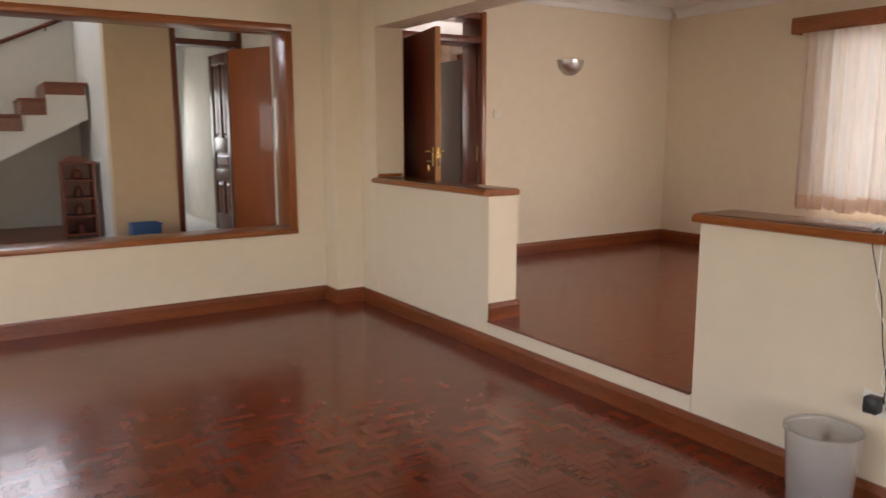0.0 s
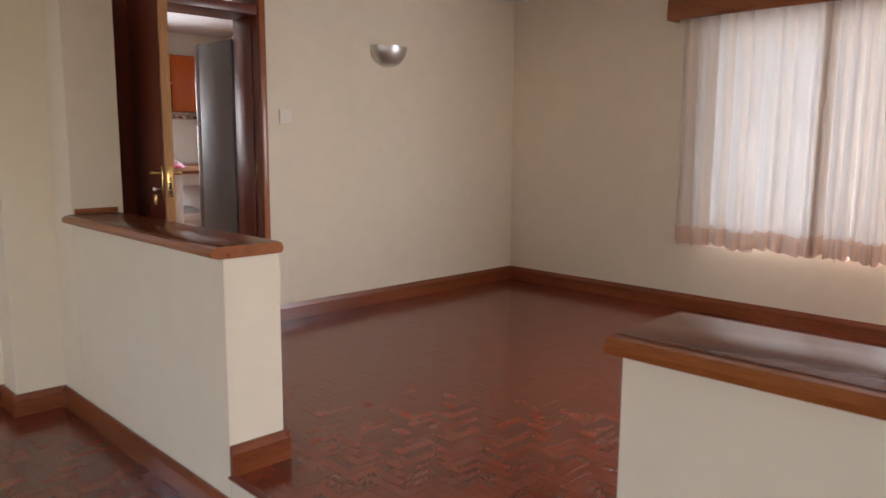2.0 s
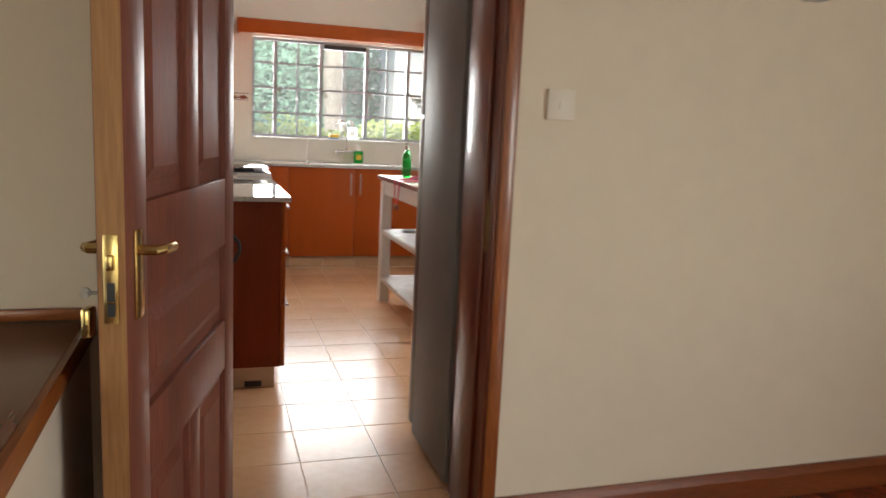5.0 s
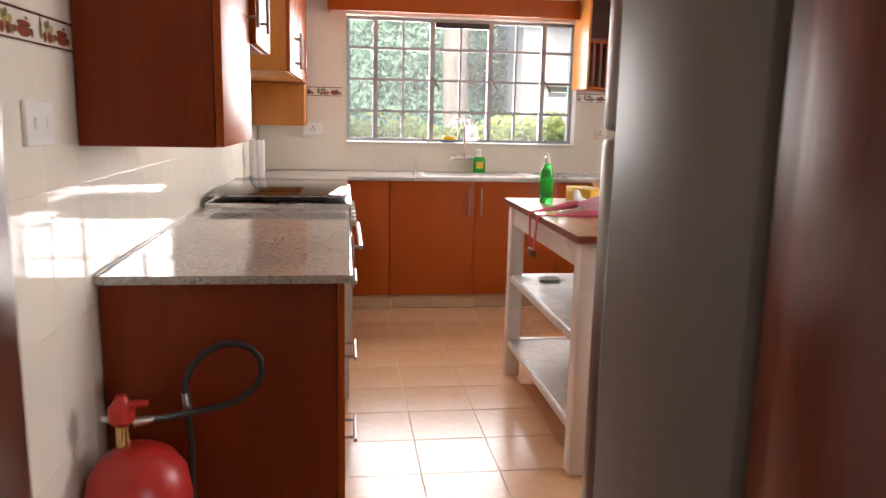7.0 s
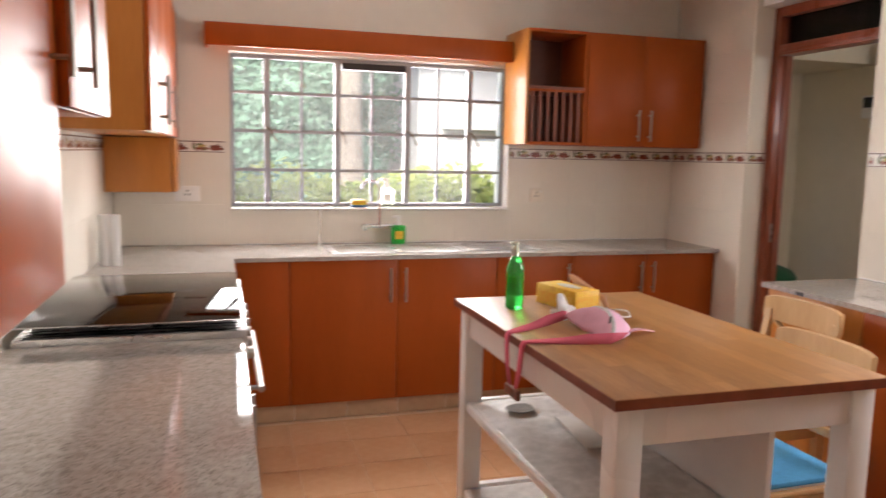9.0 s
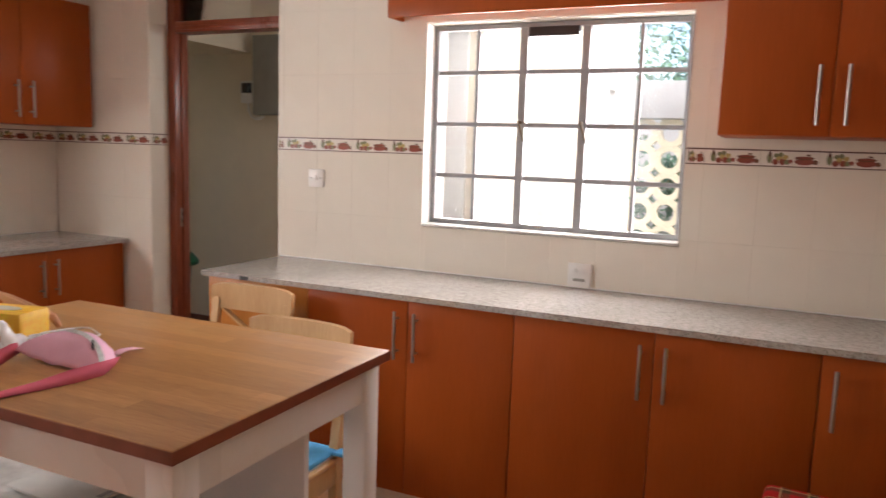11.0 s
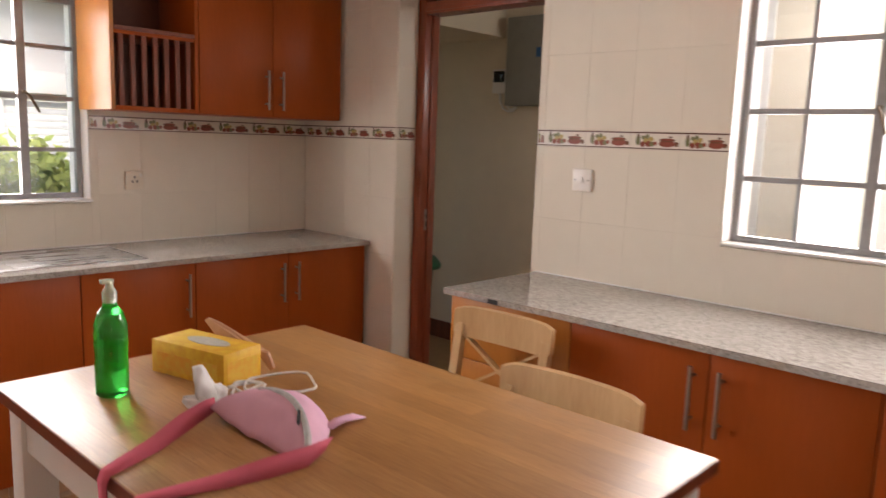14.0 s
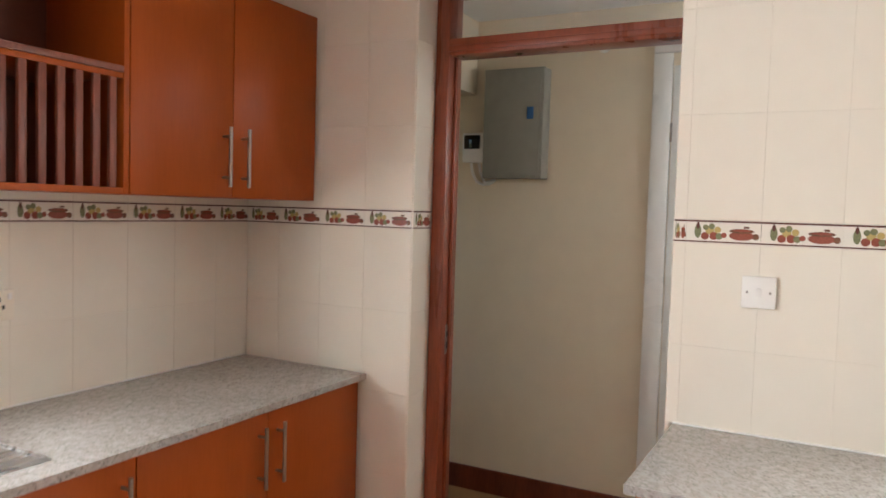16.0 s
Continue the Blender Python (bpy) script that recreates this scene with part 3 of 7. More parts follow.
structure("wall_east_passage", boxes((8.76, 8.8, -0.2, 8.96, 12.3, TOP)), WALL, "grey-cream wall of the dim passage", "wall")
structure("wall_north_passage", boxes((7.58, 12.0, -0.2, 8.76, 12.2, TOP)), WALL, "cream end wall of the passage", "wall")
structure("wall_south_passage", boxes((7.585, 8.8, -0.2, 8.76, 8.98, TOP)), WALL, "cream end wall of the passage", "wall")
structure("passage_soffit", boxes((7.6, 11.3, 2.35, 8.755, 11.99, TOP - 0.002)), WALL, "cream bulkhead under the passage ceiling", "beam")
structure("floor_passage_south", boxes((7.585, 8.98, -0.2, 8.76, 9.9, FL - 0.01)), PASSAGE_FLOOR, "brown tiled floor of the dim passage", "floor")
structure("baseboard_passage", boxes((8.742, 8.99, FL - 0.01, 8.758, 11.99, FL + 0.12), bevel=0.003), MAHOG, "dark red skirting in the passage", "baseboard")
# stair hall
structure("wall_hall_door", wall_bm("x", 2.2, 3.64, 9.3, 9.5, -0.2, 4.4, [(2.87, 3.58, FL, 2.62)]), BEIGE, "beige hall wall with a door to a bright room", "wall")
structure("wall_hall_return", boxes((2.2, 9.502, -0.2, 2.32, 12.2, 4.4)), WHITE_WALL, "white wall beside the stairs", "wall")
structure("wall_north_hall", wall_bm("x", -1.8, 2.198, 11.6, 11.8, -0.2, 4.4, [(0.1, 1.7, 2.95, 4.15)]), WHITE_WALL, "white wall behind the stairs with an unseen high window", "wall")
structure("wall_west_hall", wall_bm("y", 6.94, 12.4, -2.0, -1.8, -0.2, 4.4, [(8.2, 9.8, 1.0, 2.6)]), WHITE_WALL, "white hall wall", "wall")
structure("wall_east_hall", boxes((3.59, 6.945, TOP + 0.1, 3.79, 12.4, 4.4)), WHITE_WALL, "white upper hall wall", "wall")
structure("wall_back_room", wall_bm("x", 2.08, 3.6, 12.201, 12.4, -0.2, 2.9, [(2.5, 3.4, 1.0, 2.0)]), WHITE_WALL, "white back room wall with a window", "wall")
structure("wall_east_back_room", boxes((3.6, 11.882, -0.2, 3.79, 12.4, 2.9)), WHITE_WALL, "white back room wall", "wall")
structure("ceiling_back_room", boxes((2.08, 9.5, 2.9, 3.6, 12.4, 3.0)), CEIL, "white back room ceiling", "ceiling")
structure("floor_back_room", boxes((2.082, 9.505, FL + 0.001, 3.598, 12.198, FL + 0.006)), WHITE_WALL, "pale tiled back room floor", "floor")


# skirting with a rounded top, run by run
def skirting(name, along, a0, a1, face, z, out, material, h=0.112):
    """out: +1 or -1, the side on which the room lies."""
    bm = bmesh.new()
    t = 0.018 * out
    prof = [(0, 0), (t, 0), (t, h - 0.03), (t * 0.7, h - 0.012), (t * 0.55, h), (0, h)]
    if along == "x":
        prism(bm, [(a0, face + p, z + q) for p, q in prof], (a1 - a0, 0, 0))
    else:
        prism(bm, [(face + p, a0, z + q) for p, q in prof], (0, a1 - a0, 0))
    return structure(name, bm, material, "red-brown varnished wooden skirting board", "baseboard")


skirting("baseboard_lounge_north", "x", -1.8, 3.4, 6.684, 0, -1, SKIRT_X)
skirting("baseboard_pier_side", "y", 6.456, 6.664, 3.398, 0, -1, SKIRT_Y)
skirting("baseboard_pier_front", "x", 3.38, 3.612, 6.454, 0, -1, SKIRT_X)
skirting("baseboard_half_north", "y", 4.71, 6.455, 3.63, 0, -1, SKIRT_Y)
skirting("baseboard_step", "y", 3.14, 4.71, 3.63, 0, -1, SKIRT_Y)
skirting("baseboard_half_south", "y", -1.8, 3.14, 3.63, 0, -1, SKIRT_Y)
skirting("baseboard_half_end", "x", 3.63, 3.872, 4.708, FL, -1, SKIRT_X)
skirting("baseboard_half_inside", "y", 4.692, 6.187, 3.855, FL, 1, SKIRT_Y)
skirting("baseboard_half_south_inside", "y", 1.0, 3.14, 3.877, FL, 1, SKIRT_Y)
skirting("baseboard_dining_north", "x", 4.948, 7.35, 6.574, FL, -1, SKIRT_X)
skirting("baseboard_dining_east", "y", 1.0, 6.572, 7.368, FL, -1, SKIRT_Y)
structure("step_nosing", boxes((3.616, 3.145, FL - 0.006, 3.648, 4.705, FL + 0.003), bevel=0.004), MAHOG, "dark wooden nosing of the dining step", "trim")


def cornice(name, along, a0, a1, face, out):
    bm = bmesh.new()
    prof = [(0, 0)] + [(0.1, 0), (0.1, -0.015), (0.07, -0.03), (0.035, -0.06), (0.015, -0.1), (0, -0.1)]
    if along == "x":
        prism(bm, [(a0, face + p * out, TOPD - 0.002 + q) for p, q in prof], (a1 - a0, 0, 0))
    else:
        prism(bm, [(face + p * out, a0, TOPD - 0.002 + q) for p, q in prof], (0, a1 - a0, 0))
    return structure(name, bm, CEIL, "white moulded plaster cornice", "trim")


cornice("cornice_dining_north", "x", 3.877, 7.368, 6.574, -1)
cornice("cornice_dining_east", "y", 1.0, 6.472, 7.368, -1)


# hatch lining and its face frame
hatch = thing("window_hatch", (1.63, 6.68, 0.57), "varnished wooden frame round the wall hatch", "hatch", kind="structure")
part("sill", boxes((0.17, 6.652, 0.57, 3.157, 6.96, 0.612), bevel=0.006), TRIM_X, hatch)
part("head", boxes((0.17, 6.665, 2.15, 3.157, 6.96, 2.205), bevel=0.004), TRIM_X, hatch)
part("jamb", boxes((3.1, 6.665, 0.613, 3.156, 6.96, 2.149), bevel=0.004), TRIM, hatch)
part("jamb", boxes((0.171, 6.665, 0.613, 0.215, 6.96, 2.149), bevel=0.004), TRIM, hatch)


# half wall caps: rounded board with a dark top
def cap(name, y0, y1, back, dz, far=3.889):
    t = thing(name, (3.75, (y0 + y1) / 2, 0.98 + dz), "polished dark wooden cap on the half wall", "ledge", kind="structure")
    bm = bmesh.new()
    prof = [(3.61, 0.986), (3.586, 0.993), (3.58, 1.008), (3.594, 1.024), (3.618, 1.028), (far - 0.021, 1.028), (far - 0.008, 1.024), (far, 1.008), (far - 0.002, 0.994), (far - 0.011, 0.986)]
    prism(bm, [(x, y0, z + dz) for x, z in prof], (0, y1 - y0, 0))
    part("board", bm, TRIM_Y, t)
    part("top", boxes((3.612, y0 + 0.003, 1.0282 + dz, far - 0.018, y1 - 0.003, 1.0294 + dz), bevel=0.0005), CAPTOP, t, "dark glossy varnished top")
    if back:
        part("upstand", boxes((3.64, y1 - 0.019, 1.032, far - 0.022, y1 - 0.002, 1.056), bevel=0.004), TRIM_X, t)
    return t


cap("ledge_north", 4.7, 6.188, True, 0, 3.866)
cap("ledge_south", 2.25, 3.152, False, 0)


# door sets
def door_frame(name, along, a0, a1, t0, t1, z0, z1, bar, material, label, wide=0.055):
    """A frame with a glazed light over the door: outer a0..a1, bar: height of the transom bar."""
    f = thing(name, ((a0 + a1) / 2 if along == "x" else (t0 + t1) / 2, (t0 + t1) / 2 if along == "x" else (a0 + a1) / 2, z0), label, "door frame", kind="structure")

    def b(p0, p1, q0, q1, ins=0.0, bev=0.005):
        bm = bmesh.new()
        if along == "x":
            box(bm, p0, t0 + ins, q0, p1, t1 - ins, q1, bev)
        else:
            box(bm, t0 + ins, p0, q0, t1 - ins, p1, q1, bev)
        return bm
    part("jamb", b(a0, a0 + wide, z0, z1), material, f)
    part("jamb", b(a1 - wide, a1, z0, z1), material, f)
    part("head", b(a0 + wide, a1 - wide, z1 - wide, z1), material, f)
    part("transom_bar", b(a0 + wide, a1 - wide, bar, bar + 0.06), material, f)
    part("transom_pane", b(a0 + wide, a1 - wide, bar + 0.06, z1 - wide, (t1 - t0) / 2 - 0.003, 0), PANE, f)
    part("stop", b(a0 + wide, a0 + wide + 0.012, z0, bar, 0.06, 0.002), material, f)
    part("stop", b(a1 - wide - 0.012, a1 - wide, z0, bar, 0.06, 0.002), material, f)
    return f


kf = door_frame("door_frame_kitchen", "x", 3.88, 4.945, 6.56, 6.86, FL - 0.004, 2.42, 2.155, MAHOG, "dark varnished frame of the kitchen door with a glazed transom")
part("architrave", boxes((4.9, 6.55, FL, 4.944, 6.56, 2.43), bevel=0.004), TRIM, kf, "orange-brown varnished architrave")
part("architrave", boxes((3.884, 6.55, FL, 3.93, 6.56, 2.43), bevel=0.004), TRIM, kf)
part("strike_plate", boxes((4.8865, 6.6, 1.1, 4.8895, 6.625, 1.25)), BRASS, kf)
part("side_panel", boxes((3.936, 6.565, FL, 4.108, 6.855, 2.154), bevel=0.004), MAHOG, kf, "dark panelled side of the frame")
pf = door_frame("door_frame_passage", "y", 9.885, 10.875, 7.515, 7.62, FL - 0.004, 2.56, 2.285, REDWOOD, "mahogany frame of the passage doorway with a transom bar")
part("transom_bead", boxes((7.507, 9.94, 2.297, 7.5148, 10.82, 2.318), bevel=0.003), REDWOOD, pf)
part("strike_plate", boxes((7.545, 10.817, 1.19, 7.57, 10.8195, 1.3), bevel=0.001), NICKEL, pf)
part("latch_hole", boxes((7.552, 10.8155, 1.21, 7.563, 10.817, 1.235)), BLACK, pf)
part("latch_hole", boxes((7.552, 10.8155, 1.255, 7.563, 10.817, 1.275)), BLACK, pf)
hf = door_frame("door_frame_hall", "x", 2.84, 3.6, 9.27, 9.53, FL, 2.65, 2.3, MAHOG, "dark frame of the hall door with a transom")


def panel_door(name, w, h, label, face, edge):
    """A panelled leaf: hinge at the origin, it reaches along +x; built standing on z = 0."""
    d = thing(name, (0, 0, 0), label, "door")
    th = 0.044
    ss, mid = 0.105, 0.09
    rails = [(0, 0.2), (0.6, 0.73), (0.93, 1.1), (h - 0.12, h)]
    bm = bmesh.new()
    for x0, x1 in ((0, ss), (w - ss, w)):
        box(bm, x0, -th / 2, 0, x1, th / 2, h, 0.003)
    for z0, z1 in rails:
        box(bm, ss, -th / 2, z0, w - ss, th / 2, z1, 0.003)
    for z0, z1 in ((0.2, 0.6), (1.1, h - 0.12)):
        box(bm, w / 2 - mid / 2, -th / 2, z0, w / 2 + mid / 2, th / 2, z1, 0.003)
    part("stile_frame", bm, face, d)
    part("lock_edge", boxes((w, -th / 2 + 0.001, 0, w + 0.004, th / 2 - 0.001, h)), edge, d, "worn orange-brown leaf edge")
    for x0, x1, z0, z1 in ((ss, w / 2 - mid / 2, 0.2, 0.6), (w / 2 + mid / 2, w - ss, 0.2, 0.6), (ss, w - ss, 0.73, 0.93),
                           (ss, w / 2 - mid / 2, 1.1, h - 0.12), (w / 2 + mid / 2, w - ss, 1.1, h - 0.12)):
        bm = bmesh.new()
        box(bm, x0, -0.008, z0, x1, 0.008, z1)
        for s in (-1, 1):
            lo = [(x0 + 0.03, s * 0.008, z0 + 0.03), (x1 - 0.03, s * 0.008, z0 + 0.03), (x1 - 0.03, s * 0.008, z1 - 0.03), (x0 + 0.03, s * 0.008, z1 - 0.03)]
            hi = [(x0 + 0.055, s * 0.018, z0 + 0.055), (x1 - 0.055, s * 0.018, z0 + 0.055), (x1 - 0.055, s * 0.018, z1 - 0.055), (x0 + 0.055, s * 0.018, z1 - 0.055)]
            a, b2 = [bm.verts.new(p) for p in lo], [bm.verts.new(p) for p in hi]
            bm.faces.new(b2)
            for i in range(4):
                bm.faces.new((a[i], a[(i + 1) % 4], b2[(i + 1) % 4], b2[i]))
        part("panel", bm, face, d, smooth=False)
    return d, th


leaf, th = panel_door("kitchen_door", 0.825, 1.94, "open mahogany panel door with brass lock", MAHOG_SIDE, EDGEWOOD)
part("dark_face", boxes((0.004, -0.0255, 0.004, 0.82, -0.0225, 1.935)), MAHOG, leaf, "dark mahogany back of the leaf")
zk = 0.985
part("lock_plate", boxes((0.8295, -0.012, zk - 0.072, 0.8315, 0.012, zk + 0.072), bevel=0.0008), BRASS, leaf, "brass lock fore-end")
part("bolt", boxes((0.8316, -0.006, zk - 0.035, 0.8325, 0.006, zk - 0.005), (0.8316, -0.006, zk - 0.06, 0.8325, 0.006, zk - 0.04)), BLACK, leaf)
part("latch", boxes((0.8316, -0.006, zk + 0.015, 0.839, 0.006, zk + 0.04), bevel=0.002), BRASS, leaf)
for s in (-1, 1):
    hp = part("handle_plate", boxes((0.757, s * 0.0225, zk - 0.075, 0.793, s * (0.029 if s < 0 else 0.028), zk + 0.075), bevel=0.002), BRASS, leaf, "brass handle plate")
    bm = bmesh.new()
    tube(bm, [(0.775, s * 0.028, zk + 0.04), (0.775, s * 0.056, zk + 0.04), (0.768, s * 0.062, zk + 0.04), (0.715, s * 0.064, zk + 0.037), (0.7, s * 0.06, zk + 0.036)], 0.009, 10)
    part("lever", bm, BRASS, hp)
bm = bmesh.new()
rod(bm, (0.775, -0.029, zk - 0.035), (0.775, -0.058, zk - 0.035), 0.003)
bmesh.ops.create_cone(bm, cap_ends=True, segments=16, radius1=0.009, radius2=0.009, depth=0.003, matrix=pose(0.775, -0.062, zk - 0.035, 0, 90, 0))
part("key", bm, NICKEL, leaf, "key in the lock")
part("padlock", boxes((0.76, -0.066, zk - 0.11, 0.79, -0.05, zk - 0.06), bevel=0.004), BRASS, leaf, "small brass padlock on the key")
leaf.matrix_basis = pose(4.132, 6.6, FL + 0.008, 0, 0, -102.9)

# hall: bright room door leaves
hl, _ = panel_door("hall_door", 0.66, 2.06, "dark open panel door to the bright room", MAHOG, EDGEWOOD)
hl.matrix_basis = pose(3.53, 9.52, FL + 0.012, 0, 0, 93)
fd = thing("cupboard_door", (0, 0, 0), "plain orange-brown wooden door standing open in the hall", "door")
part("slab", boxes((0, -0.02, 0, 0.62, 0.02, 2.02), bevel=0.003), HALLDOOR, fd)
part("rail_line", boxes((0.02, -0.0235, 0.98, 0.6, -0.0205, 1.0)), MAHOG, fd)
bm = bmesh.new()
bmesh.ops.create_uvsphere(bm, u_segments=12, v_segments=8, radius=0.025, matrix=pose(0.07, -0.05, 0.95))
part("knob", bm, NICKEL, fd)
fd.matrix_basis = pose(3.62, 8.4, FL + 0.01, 0, 0, 115)


# ---- stair hall things ----
stairs = thing("staircase", (0.3, 11.0, FL), "white staircase with dark wooden treads", "stairs", kind="structure")
rise, run, n0 = 0.178, 0.25, 10
x_top, z_top = 2.17, FL + n0 * rise - 0.05
bm = bmesh.new()
pts = [(x_top, 10.55, z_top - 0.03)]
for i in range(n0):
    pts += [(x_top - 0.42 - i * run, 10.55, z_top - 0.03 - i * rise), (x_top - 0.42 - i * run, 10.55, z_top - 0.03 - (i + 1) * rise)]
xe = x_top - 0.42 - n0 * run
pts += [(xe + 0.3, 10.55, FL), (x_top, 10.55, z_top - 0.4)]
prism(bm, pts, (0, 1.04, 0))
part("flight", bm, WHITE_WALL, stairs, smooth=False)
part("landing", boxes((x_top - 0.42, 10.53, z_top - 0.028, x_top + 0.02, 11.59, z_top + 0.012), bevel=0.005), TREAD, stairs, "dark wooden landing")
for i in range(1, n0):
    xa = x_top - 0.42 - i * run
    part("tread", boxes((xa - 0.02, 10.53, z_top - i * rise - 0.028, xa + run, 11.59, z_top - i * rise + 0.006), bevel=0.005), TREAD, stairs)
    part("riser", boxes((xa + run - 0.01, 10.535, z_top - i * rise + 0.008, xa + run - 0.002, 11.59, z_top - (i - 1) * rise - 0.03)), TREAD, stairs)
for i in range(n0):
    xa, zt = x_top - 0.42 - i * run, z_top - i * rise
    part("stringer_block", boxes((xa if i else xa + 0.001, 10.538, zt - 0.13 - (0.05 if i else 0.0), xa + (run if i else 0.41), 10.549, zt - 0.03)), TREAD, stairs)
rail = thing("stair_rail", (1.0, 11.55, z_top), "dark wooden handrail on brackets along the stair wall", "railing")
bm = bmesh.new()
tube(bm, [(2.107, 11.54, 2.773), (0.35, 11.54, 1.96)], 0.026, 10)
part("handrail", bm, MAHOG, rail)
for k in range(3):
    xk = 1.9 - k * 0.6
    zk2 = 2.773 - (2.107 - xk) * 0.463
    bm = bmesh.new()
    tube(bm, [(xk, 11.54, zk2 - 0.02), (xk, 11.545, zk2 - 0.05), (xk, 11.6, zk2 - 0.06)], 0.008, 8)
    part("bracket", bm, BLACK, rail)

shelf = thing("small_shelf", (1.97, 10.24, FL), "small dark carved wooden shelf rack standing in the hall", "shelf")
sx0, sx1, sy0, sy1 = 1.8, 2.14, 10.1, 10.38
for x in (sx0, sx1 - 0.025):
    part("side", boxes((x, sy0, FL, x + 0.025, sy1, FL + 0.86), bevel=0.004), TREAD, shelf)
for z in (0.04, 0.24, 0.44, 0.64, 0.83):
    part("shelf_board", boxes((sx0 + 0.025, sy0 + 0.005, FL + z, sx1 - 0.025, sy1 - 0.005, FL + z + 0.02), bevel=0.002), TREAD, shelf)
bm = bmesh.new()
prism(bm, [(sx0 + 0.025, sy1 - 0.012, FL + 0.85), (sx1 - 0.025, sy1 - 0.012, FL + 0.85), (sx1 - 0.06, sy1 - 0.012, FL + 0.9), ((sx0 + sx1) / 2, sy1 - 0.012, FL + 0.92), (sx0 + 0.06, sy1 - 0.012, FL + 0.9)], (0, 0.012, 0))
part("crest", bm, TREAD, shelf, smooth=False)
part("back_board", boxes((sx0 + 0.025, sy1 - 0.008, FL + 0.04, sx1 - 0.025, sy1 - 0.001, FL + 0.85)), TREAD, shelf)
for k, z in enumerate((0.06, 0.26, 0.46, 0.66)):
    bm = bmesh.new()
    r = 0.045 + 0.008 * (k % 2)
    lathe(bm, sx0 + 0.17, sy0 + 0.12, [(r * 0.7, FL + z), (r, FL + z + 0.03), (r * 0.8, FL + z + 0.09), (r * 0.35, FL + z + 0.11), (r * 0.4, FL + z + 0.13)], 14)
    single("ornament_jar", bm, [MAHOG, TREAD][k % 2], "small dark jar on the hall shelf", "jar", "jars on the hall shelf")
bk = thing("blue_basket", (2.45, 9.12, FL), "blue plastic crate on the hall floor by the wall", "basket")
part("bottom", boxes((2.315, 9.02, FL, 2.585, 9.25, FL + 0.012), bevel=0.003), BLUEBIN, bk)
for b in ((2.31, 9.015, 2.59, 9.027), (2.31, 9.243, 2.59, 9.255), (2.31, 9.027, 2.322, 9.243), (2.578, 9.027, 2.59, 9.243)):
    part("side", boxes((b[0], b[1], FL + 0.012, b[2], b[3], FL + 0.25), bevel=0.003), BLUEBIN, bk)
part("rim", boxes((2.3, 9.005, FL + 0.235, 2.6, 9.015, FL + 0.255), bevel=0.003), BLUEBIN, bk)

# ---- dining room things ----
bm = bmesh.new()
rings = []
for i in range(9):
    a = radians(90) * i / 8
    rr = 0.142 * math.cos(a * 0.98) + 0.012
    z = 2.062 - 0.142 * math.sin(a)
    rings.append([bm.verts.new((5.95 + rr * math.cos(t), 6.574 - rr * 0.85 * math.sin(t), z)) for t in (math.pi * k / 20 for k in range(21))])
for a, b in zip(rings, rings[1:]):
    for k in range(20):
        bm.faces.new((a[k], a[k + 1], b[k + 1], b[k]))
sc = thing("wall_sconce", (5.95, 6.574, 1.94), "silver half-bowl uplighter on the wall", "wall lamp")
part("bowl", bm, SILVER, sc)
bm = bmesh.new()
prism(bm, [(5.95 + 0.149 * math.cos(math.pi * k / 20), 6.573 - 0.126 * math.sin(math.pi * k / 20), 2.05) for k in range(21)], (0, 0, 0.006))
part("diffuser", bm, PLASTIC, sc, "frosted glass top")


def plate(name, axis, u, z, face, out, w, h, label, bits, body=PLASTIC):
    """A switch or socket plate; bits: small shapes (du, dz, w, h, material) on it."""
    d = 0.01 * out

    def bx(u0, u1, z0, z1, d0, d1, bev=0.0):
        bm = bmesh.new()
        if axis == "x":
            box(bm, u0, face + d0, z0, u1, face + d1, z1, bev)
        else:
            box(bm, face + d0, u0, z0, face + d1, u1, z1, bev)
        return bm
    t = thing(name, (u, face, z) if axis == "x" else (face, u, z), label, "switch" if "switch" in name else "socket")
    part("faceplate", bx(u - w / 2, u + w / 2, z - h / 2, z + h / 2, 0, d, 0.0025), body, t)
    for du, dz, bw, bh, m, nm in bits:
        part(nm, bx(u + du - bw / 2, u + du + bw / 2, z + dz - bh / 2, z + dz + bh / 2, d, d * 1.35, 0.0008), m, t)
    return t


SW = [(0, 0, 0.014, 0.024, WHITE, "rocker"), (-0.03, 0, 0.006, 0.006, NICKEL, "screw"), (0.03, 0, 0.006, 0.006, NICKEL, "screw")]
SOCK = [(-0.011, -0.005, 0.006, 0.012, BLACK, "slot"), (0.011, -0.005, 0.006, 0.012, BLACK, "slot"), (0, 0.016, 0.007, 0.012, BLACK, "slot"), (0.03, 0.025, 0.012, 0.018, WHITE, "rocker")]
plate("dining_switch", "x", 5.085, 1.545, 6.574, -1, 0.09, 0.09, "ivory wall switch beside the kitchen door", [(0, 0, 0.014, 0.024, IVORY, "rocker"), (-0.03, 0, 0.005, 0.005, IVORY, "screw"), (0.03, 0, 0.005, 0.005, IVORY, "screw")], IVORY)
plate("passage_switch", "y", 9.735, 1.525, 7.345, -1, 0.088, 0.088, "white wall switch on cream tiles", SW)
plate("counter_socket", "x", 6.373, 1.42, 11.639, -1, 0.088, 0.088, "ivory socket over the worktop", SOCK, IVORY)
plate("window_socket", "y", 8.4, 1.175, 7.345, -1, 0.1, 0.1, "white double socket standing on the worktop edge", [(-0.02, 0.02, 0.02, 0.02, WHITE, "rocker"), (0.02, 0.02, 0.02, 0.02, WHITE, "rocker"), (0, -0.02, 0.05, 0.012, GREYBOX, "slot")])
